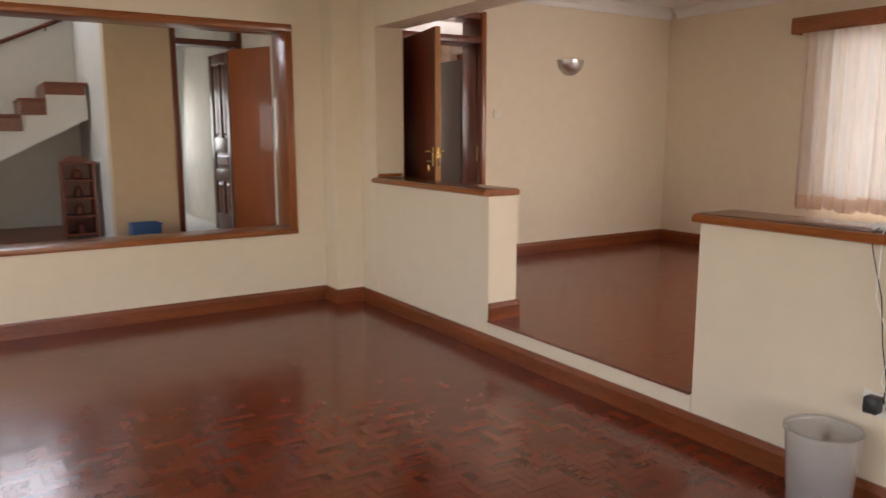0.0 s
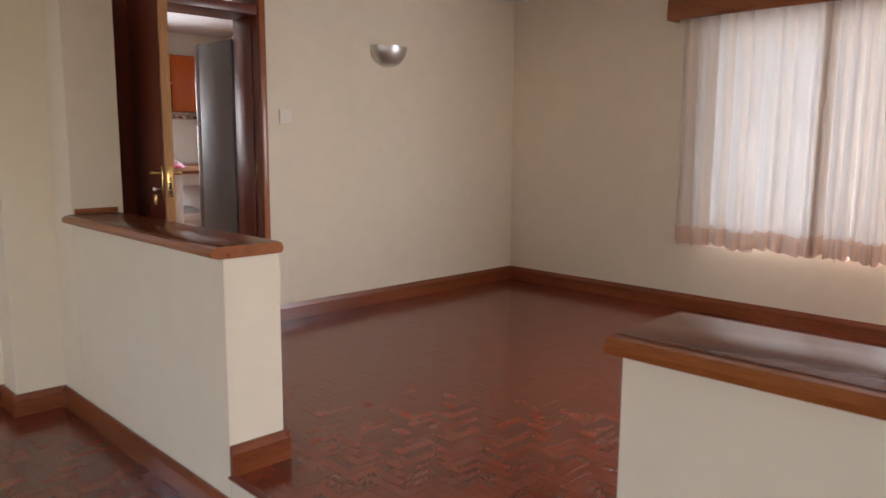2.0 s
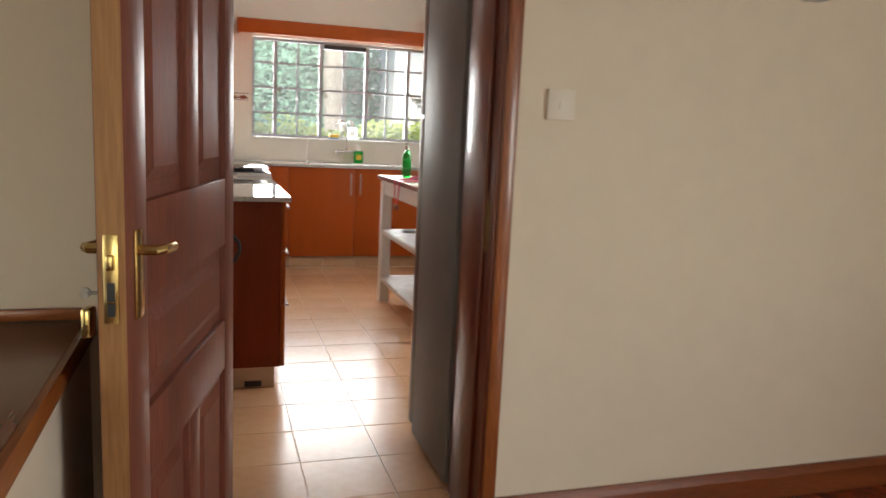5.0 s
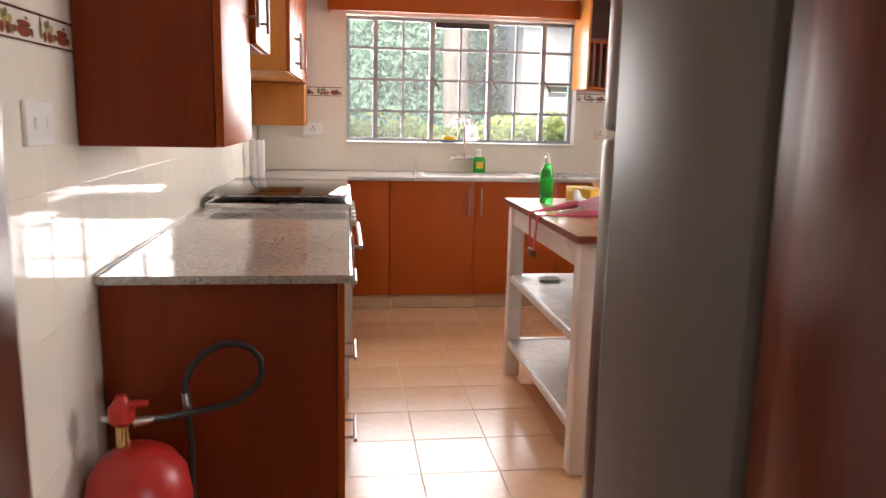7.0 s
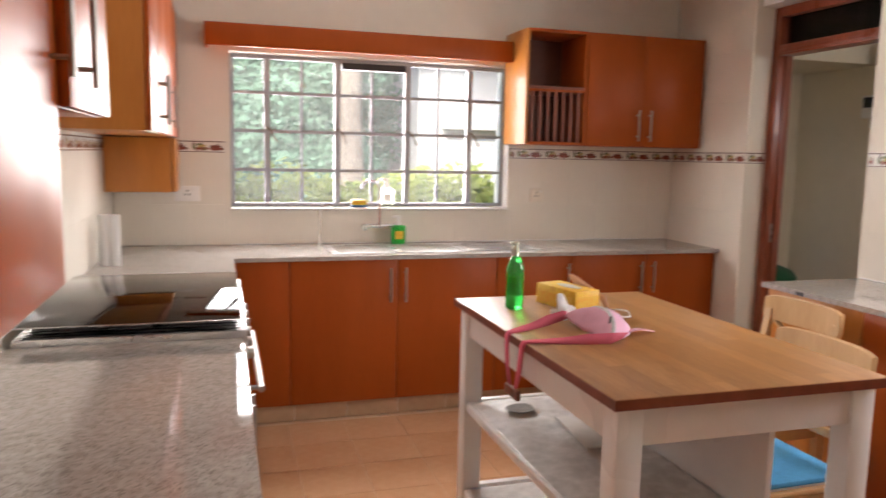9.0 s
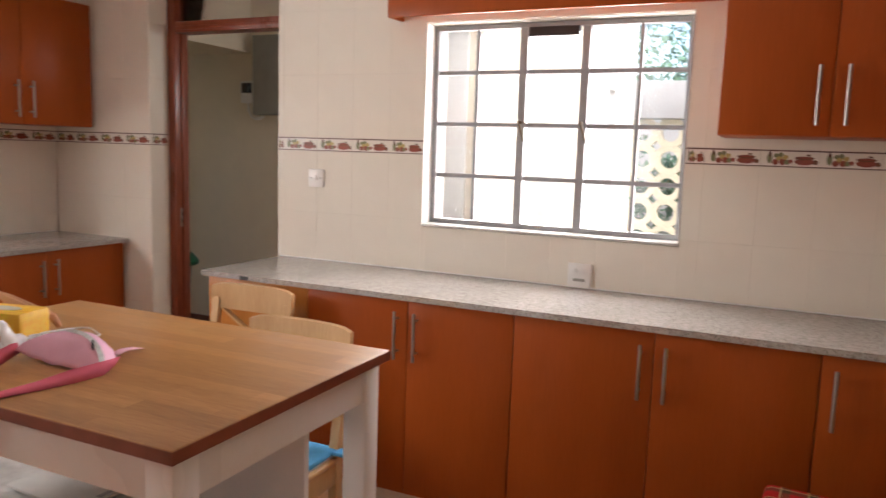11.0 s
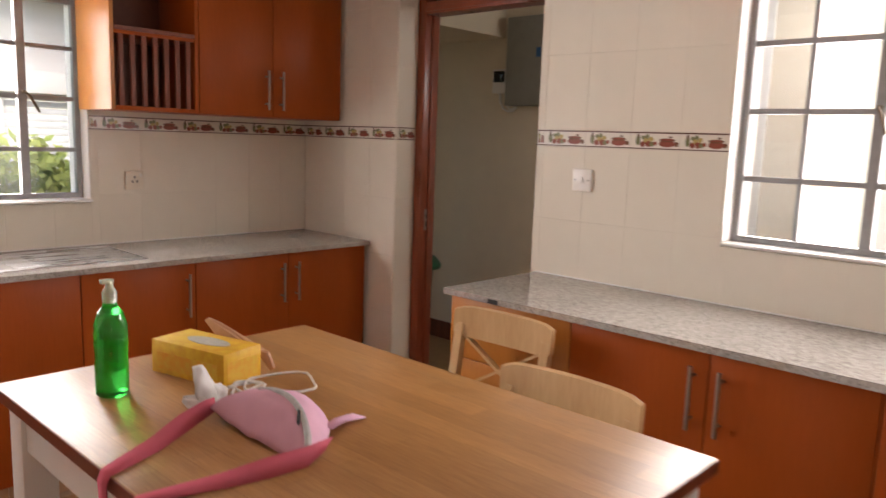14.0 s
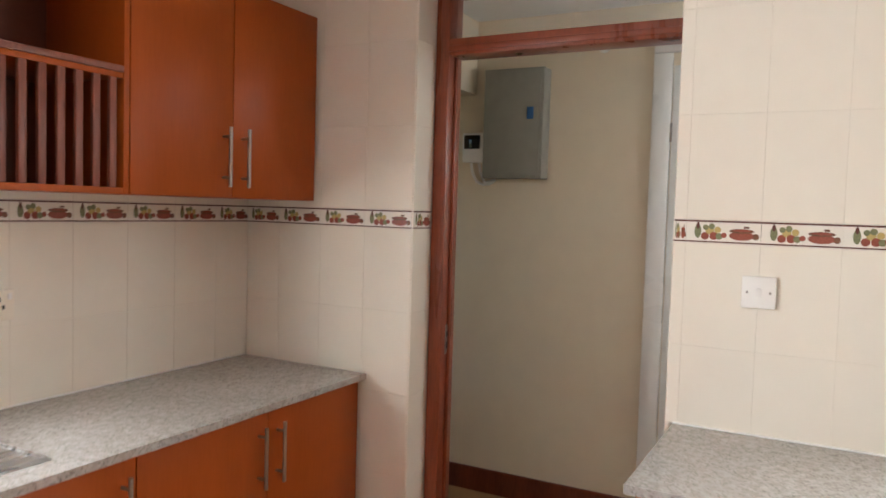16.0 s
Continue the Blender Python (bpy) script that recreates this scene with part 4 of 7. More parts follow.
plate("west_switch", "y", 7.72, 1.5, 3.806, 1, 0.14, 0.09, "white cooker switch on the tiles", [(-0.03, 0, 0.014, 0.024, WHITE, "rocker"), (0.03, 0, 0.014, 0.024, WHITE, "rocker")])
plate("sink_socket", "x", 4.2, 1.42, 11.639, -1, 0.14, 0.088, "white double socket on the tiles by the window", SOCK)

# curtain and pelmet of the dining window
pel = thing("curtain_pelmet", (7.3, 3.55, 2.24), "varnished red-brown wooden curtain pelmet", "pelmet")
part("front_board", boxes((7.215, 1.2, 2.23, 7.235, 5.08, 2.355), bevel=0.004), TRIM_Y, pel)
part("end_board", boxes((7.235, 5.06, 2.23, 7.368, 5.08, 2.355), bevel=0.003), TRIM_X, pel)
part("end_board", boxes((7.235, 1.2, 2.23, 7.368, 1.22, 2.355), bevel=0.003), TRIM_X, pel)
part("top_board", boxes((7.22, 1.2, 2.356, 7.368, 5.08, 2.37), bevel=0.003), TRIM_Y, pel)


def curtain(y0, y1, seed):
    c = thing("curtain", (7.29, (y0 + y1) / 2, 0.69), "sheer cream curtain hanging in folds with a tan hem", "curtain", "curtains of the dining window")
    rnd = random.Random(seed)
    cols, rows_ = 150, 26
    ph = [rnd.uniform(0, 6.28) for _ in range(4)]

    def at(i, j):
        u, v = i / cols, j / rows_
        y = y0 + (y1 - y0) * u
        fold = 0.03 * math.sin(u * 58 + ph[0] + 1.6 * math.sin(u * 7 + ph[1])) + 0.012 * math.sin(u * 97 + ph[2] + math.sin(u * 11)) + 0.006 * math.sin(u * 23 + ph[3] + v * 1.5)
        z = 2.3 + (0.69 - 2.3) * v
        return Vector((7.295 + fold * (0.6 + 0.4 * v), y + 0.014 * math.cos(u * 58 + ph[0] + 1.6 * math.sin(u * 7 + ph[1])) * (0.5 + 0.5 * v), z + (0.012 * math.sin(u * 62 + ph[0]) + 0.012 * math.sin(u * 17 + ph[2])) * v))
    for nm, j0, j1, m in (("fabric", 0, rows_ - 2, CURTAIN), ("hem", rows_ - 2, rows_, HEM)):
        bm = bmesh.new()
        grid = [[bm.verts.new(at(i, j)) for i in range(cols + 1)] for j in range(j0, j1 + 1)]
        for a, b in zip(grid, grid[1:]):
            for i in range(cols):
                bm.faces.new((a[i], a[i + 1], b[i + 1], b[i]))
        ob = part(nm, bm, m, c)
        ob.data.polygons.foreach_set("use_smooth", [True] * len(ob.data.polygons))
    return c


curtain(4.0, 4.99, 3)
curtain(3.5, 4.07, 5)
curtain(1.25, 1.62, 8)


def steel_window(name, along, a0, a1, z0, z1, glass_at, uprights, thick, levels, label, sill, frame_out, vent=None):
    """uprights, thick: thin and heavy bars; levels: heights of the cross bars."""
    mid = (a0 + a1) / 2
    w = thing(name, (mid, glass_at, z0) if along == "x" else (glass_at, mid, z0), label, "window", kind="structure")

    def bx(u0, u1, q0, q1, d, off=0.0):
        bm = bmesh.new()
        if along == "x":
            box(bm, u0, glass_at - d + off, q0, u1, glass_at + d + off, q1, 0.0015, 1)
        else:
            box(bm, glass_at - d + off, u0, q0, glass_at + d + off, u1, q1, 0.0015, 1)
        return bm
    fr = bmesh.new()
    for u0, u1, q0, q1 in ((a0, a0 + 0.022, z0, z1), (a1 - 0.022, a1, z0, z1), (a0 + 0.022, a1 - 0.022, z0, z0 + 0.022), (a0 + 0.022, a1 - 0.022, z1 - 0.022, z1)):
        if along == "x":
            box(fr, u0, glass_at - 0.016, q0, u1, glass_at + 0.016, q1)
        else:
            box(fr, glass_at - 0.016, u0, q0, glass_at + 0.016, u1, q1)
    part("window_frame", fr, BARS, w, smooth=False)
    for u in uprights:
        part("glazing_bar", bx(u - 0.008, u + 0.008, z0 + 0.022, z1 - 0.022, 0.008), BARS, w)
    for u in thick:
        part("mullion", bx(u - 0.0175, u + 0.0175, z0 + 0.022, z1 - 0.022, 0.018), BARS, w)
    for z in levels:
        part("cross_bar", bx(a0 + 0.022, a1 - 0.022, z - 0.0095, z + 0.0095, 0.0075), BARS, w)
    us, zs = [a0] + sorted([*uprights, *thick]) + [a1], [z0] + sorted(levels) + [z1]
    for u0, u1 in zip(us, us[1:]):
        for q0, q1 in zip(zs, zs[1:]):
            g = part("pane", bx(u0 + 0.004, u1 - 0.004, q0 + 0.004, q1 - 0.004, 0.002), HAZY_PANE, w)
            g.visible_shadow = False
    for u in thick:
        bm = bmesh.new()
        s = frame_out
        zc = z0 + 0.47
        if along == "x":
            rod(bm, (u, glass_at, zc), (u, glass_at + s * 0.05, zc), 0.007, 8)
            tube(bm, [(u, glass_at + s * 0.05, zc), (u + 0.02, glass_at + s * 0.055, zc - 0.02), (u + 0.055, glass_at + s * 0.055, zc - 0.085)], 0.006, 6)
        else:
            rod(bm, (glass_at, u, zc), (glass_at + s * 0.05, u, zc), 0.007, 8)
            tube(bm, [(glass_at + s * 0.05, u, zc), (glass_at + s * 0.055, u - 0.01, zc - 0.02), (glass_at + s * 0.055, u - 0.03, zc - 0.085)], 0.006, 6)
        part("catch", bm, TARNISH, w, "tarnished metal catch")
    if vent:
        part("vent_strip", bx(vent[0], vent[1], z1 - 0.06, z1 - 0.02, 0.02), BLACK, w, "dark ventilation strip")
    bm = bmesh.new()
    box(bm, *sill, 0.004)
    part("window_sill", bm, WHITE, w)
    return w


steel_window("window_1", "x", 4.445, 6.165, 1.34, 2.232, 11.735, (4.86, 5.29, 5.715), (4.655, 5.076, 5.515, 5.925), (1.56, 1.79, 2.015),
             "steel window over the sink with a grid of panes", (4.442, 11.6, 1.327, 6.168, 11.73, 1.338), -1, (5.1, 5.5))
steel_window("window_2", "y", 8.013, 9.152, 1.342, 2.238, 7.44, (8.94, 8.22), (8.722, 8.448), (1.567, 1.8, 2.03),
             "steel kitchen window with a grid of panes", (7.335, 8.012, 1.332, 7.435, 9.153, 1.343), -1, (8.48, 8.7))
# white reveals round the kitchen windows
structure("trim_window_1", boxes((4.4405, 11.64, 1.339, 4.4435, 11.87, 2.234), (6.1665, 11.64, 1.339, 6.1695, 11.87, 2.234)), WHITE, "white painted window reveal", "trim")
structure("trim_window_2", boxes((7.346, 8.0095, 1.344, 7.57, 8.0125, 2.239), (7.346, 9.1525, 1.344, 7.57, 9.1545, 2.239)), WHITE, "white painted window reveal", "trim")
for nm, b in (("pelmet_sink_window", (4.31, 11.5, 2.245, 6.2, 11.638, 2.37)),):
    p = thing(nm, (5.3, 11.57, 2.24), "orange laminate pelmet board over the sink window", "pelmet")
    part("front_board", boxes((b[0], b[1], b[2], 6.127, b[1] + 0.02, b[5]), bevel=0.003), CAB, p)
    part("end_board", boxes((b[0], b[1] + 0.02, b[2], b[0] + 0.02, b[4], b[5]), bevel=0.002), CAB, p)
    part("top_board", boxes((b[0], b[1] + 0.02, b[5] - 0.018, 6.07, b[4], b[5]), bevel=0.002), CABSIDE, p)
p = thing("pelmet_east_window", (7.3, 8.6, 2.25), "orange laminate pelmet board over the window", "pelmet")
part("front_board", boxes((7.22, 7.9, 2.25, 7.24, 9.29, 2.37), bevel=0.003), CAB, p)
part("end_board", boxes((7.24, 9.27, 2.25, 7.343, 9.29, 2.37), bevel=0.002), CAB, p)

# dining window behind the curtain; unseen lounge, landing and hall windows added for light
for nm, axis, a0, a1, z0, z1, at in (("window_3", "y", 1.3, 4.78, 0.71, 2.17, 7.5), ("window_4", "y", 1.4, 4.6, 0.1, 2.3, -1.92), ("window_5", "x", -0.2, 2.6, 0.3, 2.3, -1.92),
                                   ("window_6", "x", 0.1, 1.7, 2.95, 4.15, 11.66), ("window_7", "y", 8.2, 9.8, 1.0, 2.6, -1.92)):
    w = thing(nm, ((a0 + a1) / 2, at, z0) if axis == "x" else (at, (a0 + a1) / 2, z0), "unseen white framed window with clear panes", "window", kind="structure")
    k = 4
    for i in range(k + 1):
        u = a0 + (a1 - a0) * i / k
        u = min(max(u, a0 + 0.025), a1 - 0.025)
        b = (u - 0.025, at - 0.03, z0, u + 0.025, at + 0.03, z1) if axis == "x" else (at - 0.03, u - 0.025, z0, at + 0.03, u + 0.025, z1)
        part("mullion", boxes(b, bevel=0.003), WHITE, w)
    for z in (z0 + 0.025, z0 + (z1 - z0) * 0.68, z1 - 0.025):
        b = (a0 + 0.05, at - 0.02, z - 0.02, a1 - 0.05, at + 0.02, z + 0.02) if axis == "x" else (at - 0.02, a0 + 0.05, z - 0.02, at + 0.02, a1 - 0.05, z + 0.02)
        part("cross_bar", boxes(b, bevel=0.003), WHITE, w)

# router and cables on the half wall
r = thing("wifi_router", (3.73, 2.36, 1.03), "white router with antennas on the half wall cap", "router")
part("body", boxes((3.66, 2.285, 1.03, 3.8, 2.43, 1.056), bevel=0.008), PLASTIC, r)
for y in (2.3, 2.415):
    bm = bmesh.new()
    rod(bm, (3.805, y, 1.04), (3.815, y, 1.2), 0.006, 8)
    part("antenna", bm, PLASTIC, r)
for k, (y, c, m) in enumerate(((2.29, 0.0, PLASTIC), (2.33, 0.03, PLASTIC), (2.36, -0.02, BLACK))):
    bm = bmesh.new()
    tube(bm, [(3.66, y + 0.04, 1.04), (3.61, y + 0.03, 1.034), (3.585, y + 0.02, 0.98), (3.6, y + c, 0.8), (3.616, y - 0.03, 0.63), (3.608, y - 0.04 + c, 0.5), (3.616, y - 0.05, 0.43)], 0.0024, 6)
    single("cable", bm, m, "thin cable hanging down the half wall", "cable", "router cables")
ps = plate("lounge_socket", "y", 2.31, 0.41, 3.632, -1, 0.15, 0.09, "white double socket on the half wall", SOCK)
single("power_adapter", boxes((3.57, 2.31, 0.385, 3.6205, 2.36, 0.445), bevel=0.006), BLACK, "black power adapter in the wall socket", "adapter")
bm = bmesh.new()
lathe(bm, 3.46, 2.43, [(0.1, 0.0), (0.105, 0.01), (0.128, 0.31), (0.135, 0.315), (0.135, 0.325), (0.125, 0.325), (0.098, 0.012)], 28, caps=False)
bmesh.ops.holes_fill(bm, edges=[e for e in bm.edges if e.is_boundary])
single("waste_bin", bm, BINP, "translucent white plastic waste bin on the parquet", "bin", at=(3.46, 2.43, 0.0))

# ---- kitchen cabinets ----
HANDLE = {}


def cabinet(name, label, x0, x1, y0, y1, z0, z1, front, doors, category="cabinet", body=CAB, face=CAB, group="", end=None):
    """front: the side it faces, N E S W. doors: (u0, u1, w0, w1, kind): along the front, height; kind l, r: handle side, d: drawer, n: none; capital: handle high."""
    c = thing(name, ((x0 + x1) / 2, (y0 + y1) / 2, z0), label, category, group)
    t = 0.019

    def put(bm, u0, u1, v0, v1, w0, w1, bev=0.0):
        if front == "S":
            box(bm, x0 + u0, y0 + v0, w0, x0 + u1, y0 + v1, w1, bev)
        elif front == "N":
            box(bm, x0 + u0, y1 - v0, w0, x0 + u1, y1 - v1, w1, bev)
        elif front == "E":
            box(bm, x1 - v0, y0 + u0, w0, x1 - v1, y0 + u1, w1, bev)
        else:
            box(bm, x0 + v0, y0 + u0, w0, x0 + v1, y0 + u1, w1, bev)
        return bm

    def spot(u, v, w):
        return {"S": (x0 + u, y0 + v, w), "N": (x0 + u, y1 - v, w), "E": (x1 - v, y0 + u, w), "W": (x0 + v, y0 + u, w)}[front]
    full = (x1 - x0) if front in "NS" else (y1 - y0)
    deep = (y1 - y0) if front in "NS" else (x1 - x0)
    part("body", put(bmesh.new(), 0, full, t + 0.002, deep, z0, z1, 0.001), body, c)
    for u0, u1, w0, w1, kind in doors:
        d = part("drawer_front" if kind == "d" else "door", put(bmesh.new(), u0 + 0.0015, u1 - 0.0015, 0, t, w0 + 0.0015, w1 - 0.0015, 0.0015), face, c)
        if kind == "n":
            continue
        bm = bmesh.new()
        if kind == "d":
            uc = (u0 + u1) / 2
            wc = w1 - 0.05
            rod(bm, spot(uc - 0.09, -0.032, wc), spot(uc + 0.09, -0.032, wc), 0.006, 10)
            for k in (-0.065, 0.065):
                rod(bm, spot(uc + k, -0.032, wc), spot(uc + k, 0.0, wc), 0.0045, 8)
        else:
            uh = u0 + 0.042 if kind in "lL" else u1 - 0.042
            lo, hi = (w1 - 0.235, w1 - 0.045) if kind in "LR" else (w0 + 0.035, w0 + 0.225)
            rod(bm, spot(uh, -0.032, lo), spot(uh, -0.032, hi), 0.006, 10)
            for k in (lo + 0.03, hi - 0.03):
                rod(bm, spot(uh, -0.032, k), spot(uh, 0.0, k), 0.0045, 8)
        part("handle", bm, NICKEL, d, "satin nickel bar handle")
    return c


B0, B1, WT = FL + 0.105, 1.097, 1.12      # base units, worktop


def worktop(name, xs, ys, full, label):
    bm = bmesh.new()
    solid(bm, xs, ys, [B1 + 0.001, WT], full)
    sharp = [e for e in bm.edges if len(e.link_faces) == 2 and e.calc_face_angle(0) > 0.5 and e.verts[0].co.z > WT - 0.001 and e.verts[1].co.z > WT - 0.001]
    bmesh.ops.bevel(bm, geom=sharp, offset=0.008, segments=3, affect="EDGES", profile=0.5)
    w = thing(name, (xs[0], ys[0], B1), label, "worktop")
    part("slab", bm, GRANITE, w)
    return w


NF = 11.075  # front of the north base units
LAB = "cherry-orange laminate base cabinet with satin bar handles"
cabinet("base_cabinet", LAB, 4.44, 4.727, NF, 11.64, B0, B1, "S", [(0, 0.287, B0, B1, "n")], group="sink run base cabinets")
cabinet("base_cabinet", LAB, 4.728, 5.898, NF, 11.64, B0, B1, "S", [(0, 0.585, B0, B1, "R"), (0.585, 1.17, B0, B1, "L")], group="sink run base cabinets")
cabinet("base_cabinet", LAB, 5.899, 6.383, NF, 11.64, B0, B1, "S", [(0, 0.484, B0, B1, "R")], group="sink run base cabinets")
cabinet("base_cabinet", LAB, 6.384, 7.36, NF, 11.64, B0, B1, "S", [(0, 0.488, B0, B1, "R"), (0.488, 0.976, B0, B1, "L")], group="sink run base cabinets")
LAB2 = "cherry-orange laminate drawer cabinet beside the cooker"
cabinet("drawer_cabinet", LAB2, 3.81, 4.425, 8.015, 8.62, B0, B1, "E", [(0, 0.605, B0, B0 + 0.3, "d"), (0, 0.605, B0 + 0.3, B0 + 0.56, "d"), (0, 0.605, B0 + 0.56, B1, "d")], body=CAB_SHADED)
cabinet("base_cabinet", LAB, 3.81, 4.425, 8.621, 9.372, B0, B1, "E", [(0, 0.375, B0, B1, "R"), (0.375, 0.751, B0, B1, "L")], group="cooker run base cabinets")
cabinet("base_cabinet", LAB, 3.81, 4.425, 10.3, 11.07, B0, B1, "E", [(0, 0.76, B0, B1, "L")], group="cooker run base cabinets")
# east run
EF = 6.8
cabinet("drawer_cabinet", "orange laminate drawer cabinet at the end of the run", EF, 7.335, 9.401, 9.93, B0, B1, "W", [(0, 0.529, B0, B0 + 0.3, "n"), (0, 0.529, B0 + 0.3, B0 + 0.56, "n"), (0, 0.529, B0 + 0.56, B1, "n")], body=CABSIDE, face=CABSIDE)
cabinet("base_cabinet", LAB, EF, 7.335, 8.497, 9.4, B0, B1, "W", [(0, 0.435, B0, B1, "R"), (0.435, 0.903, B0, B1, "L")], group="window run base cabinets")
cabinet("base_cabinet", LAB, EF, 7.335, 7.496, 8.496, B0, B1, "W", [(0, 0.5, B0, B1, "R"), (0.5, 1.0, B0, B1, "L")], group="window run base cabinets")
cabinet("base_cabinet", LAB, EF, 7.335, 6.86, 7.495, B0, B1, "W", [(0.32, 0.635, B0, B1, "R")], group="window run base cabinets")
cabinet("base_cabinet", LAB, 5.56, 6.77, 6.86, 7.16, B0, B1, "N", [(0, 0.605, B0, B1, "R"), (0.605, 1.21, B0, B1, "L")], group="corner run base cabinets")

worktop("worktop_sink", [3.807, 4.445, 7.372], [8.0, 9.374, 10.298, 11.05, 11.641],
        lambda i, j, k: (i == 0 and j != 1 and j != 0) or j == 3, "speckled grey-beige granite worktop with the sink")
worktop("worktop_west", [3.807, 4.445], [7.995, 9.373], lambda i, j, k: True, "glossy speckled granite worktop beside the cooker")
worktop("worktop_east", [5.54, 6.775, 7.346], [6.85, 7.18, 9.95], lambda i, j, k: i == 1 or j == 0, "speckled granite worktop under the window")
for nm, b in (("worktop_sink", (4.44, 11.633, WT + 0.0005, 7.37, 11.641, WT + 0.006)), ("worktop_west", (3.806, 8.0, WT + 0.0005, 3.814, 9.37, WT + 0.006)), ("worktop_east", (7.339, 7.0, WT + 0.0005, 7.347, 9.95, WT + 0.006))):
    part("sealant_strip", boxes(b, bevel=0.002), PLASTIC, scene.objects[nm], "pale sealant strip along the tiles")
single("worktop_chip", boxes((6.7735, 9.69, 1.099, 6.7755, 9.735, 1.115)), BLACK, "dark tape patch on the worktop edge", "patch")

for nm, b in (("plinth_sink", (4.46, 11.13, FL, 7.36, 11.15, B0)), ("plinth_west", (3.81, 8.03, FL, 4.38, 9.37, B0)), ("plinth_east", (6.86, 6.87, FL, 7.33, 9.9, B0)),
              ("plinth_corner", (5.58, 6.86, FL, 6.855, 7.1, B0)), ("plinth_west_far", (3.81, 10.31, FL, 4.38, 11.1, B0))):
    structure(nm, boxes(b), GROUT, "tiled cabinet plinth", "plinth")
pl = thing("plinth_tiles", (5.9, 11.12, FL), "peach stone tiles along the sink plinth", "plinth", kind="structure")
for i in range(10):
    part("tile", boxes((4.465 + i * 0.29, 11.122, FL + 0.002, 4.465 + i * 0.29 + 0.287, 11.13, B0 - 0.003), bevel=0.0015), PLINTH, pl)
for i in range(2):
    part("tile", boxes((3.815 + i * 0.284, 8.022, FL + 0.002, 3.815 + i * 0.284 + 0.28, 8.03, B0 - 0.003), bevel=0.0015), PLINTH, pl)
single("plinth_vent", boxes((4.24, 8.01, FL + 0.012, 4.32, 8.0215, FL + 0.04), bevel=0.003), BLACK, "small black plinth vent", "vent")

# wall cabinets
WLAB = "cherry-orange laminate wall cabinet with satin bar handles"
U0, U1 = 1.745, 2.425
cabinet("wall_cabinet", "tall cherry-orange wall cabinet over the worktop", 3.81, 4.14, 7.945, 8.485, 1.445, U1, "E", [(0, 0.54, 1.445, U1, "r")], group="cooker run wall cabinets", body=CAB_SHADED)
for ob in [o for o in scene.objects if o.name.startswith("wall_cabinet")][-1:]:
    for ch in ob.children_recursive:
        if ch.name.startswith("handle"):
            ch.location.z = 0.3
cabinet("wall_cabinet", WLAB, 3.81, 4.16, 8.487, 8.915, 1.735, U1, "E", [(0, 0.428, 1.735, U1, "l")], group="cooker run wall cabinets")
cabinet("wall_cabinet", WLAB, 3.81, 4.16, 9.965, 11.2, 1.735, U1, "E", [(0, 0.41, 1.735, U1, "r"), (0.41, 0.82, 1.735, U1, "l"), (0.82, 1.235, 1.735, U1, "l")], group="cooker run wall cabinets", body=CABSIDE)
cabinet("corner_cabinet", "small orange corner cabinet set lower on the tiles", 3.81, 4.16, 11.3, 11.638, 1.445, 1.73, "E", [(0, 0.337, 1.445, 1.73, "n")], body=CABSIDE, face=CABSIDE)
cabinet("wall_cabinet", WLAB, 3.81, 4.16, 11.202, 11.638, 1.735, U1, "E", [(0, 0.436, 1.735, U1, "n")], group="cooker run wall cabinets")
cabinet("wall_cabinet", WLAB, 6.532, 7.354, 11.29, 11.638, U0, U1, "S", [(0, 0.395, U0, U1, "r"), (0.395, 0.822, U0, U1, "l")], group="sink run wall cabinets")
cabinet("wall_cabinet", WLAB, 7.0, 7.343, 7.19, 7.87, 1.76, U1, "W", [(0, 0.34, 1.76, U1, "r"), (0.34, 0.68, 1.76, U1, "l")], group="window run wall cabinets")
cabinet("corner_cabinet", "orange corner cabinet set lower on the tiles", 7.0, 7.343, 6.86, 7.188, 1.445, U1, "W", [(0, 0.328, 1.445, U1, "n")], body=CABSIDE)
cabinet("wall_cabinet", WLAB, 5.95, 6.99, 6.86, 7.2, 1.6, U1, "N", [(0, 0.52, 1.6, U1, "r"), (0.52, 1.04, 1.6, U1, "l")], group="corner wall cabinets")

rk = thing("plate_rack_cabinet", (6.3, 11.46, U0), "orange open cabinet with a slatted plate rack below", "cabinet")
rx0, rx1, ry0, ry1 = 6.13, 6.53, 11.29, 11.638
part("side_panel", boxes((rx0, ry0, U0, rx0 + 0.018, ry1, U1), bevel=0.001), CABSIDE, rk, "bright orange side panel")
part("side_panel", boxes((rx1 - 0.018, ry0, U0, rx1 - 0.001, ry1, U1), bevel=0.001), CAB, rk)
part("top_panel", boxes((rx0 + 0.018, ry0, U1 - 0.018, rx1 - 0.018, ry1, U1), bevel=0.001), CAB, rk)
part("bottom_panel", boxes((rx0 + 0.018, ry0, U0, rx1 - 0.018, ry1, U0 + 0.018), bevel=0.001), CAB, rk)
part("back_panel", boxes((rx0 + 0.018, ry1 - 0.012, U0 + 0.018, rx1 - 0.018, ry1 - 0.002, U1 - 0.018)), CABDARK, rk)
part("inner_shelf", boxes((rx0 + 0.018, ry0 + 0.004, 2.06, rx1 - 0.018, ry1 - 0.012, 2.076), bevel=0.001), CAB, rk)
part("top_rail", boxes((rx0 + 0.018, ry0 - 0.001, 2.076, rx1 - 0.018, ry0 + 0.018, 2.094), bevel=0.002), MAHOG_SIDE, rk)
for i in range(7):
    x = rx0 + 0.048 + i * 0.0505
    part("slat", boxes((x - 0.011, ry0 + 0.002, U0 + 0.018, x + 0.011, ry0 + 0.016, 2.06), bevel=0.003), MAHOG_SIDE, rk)

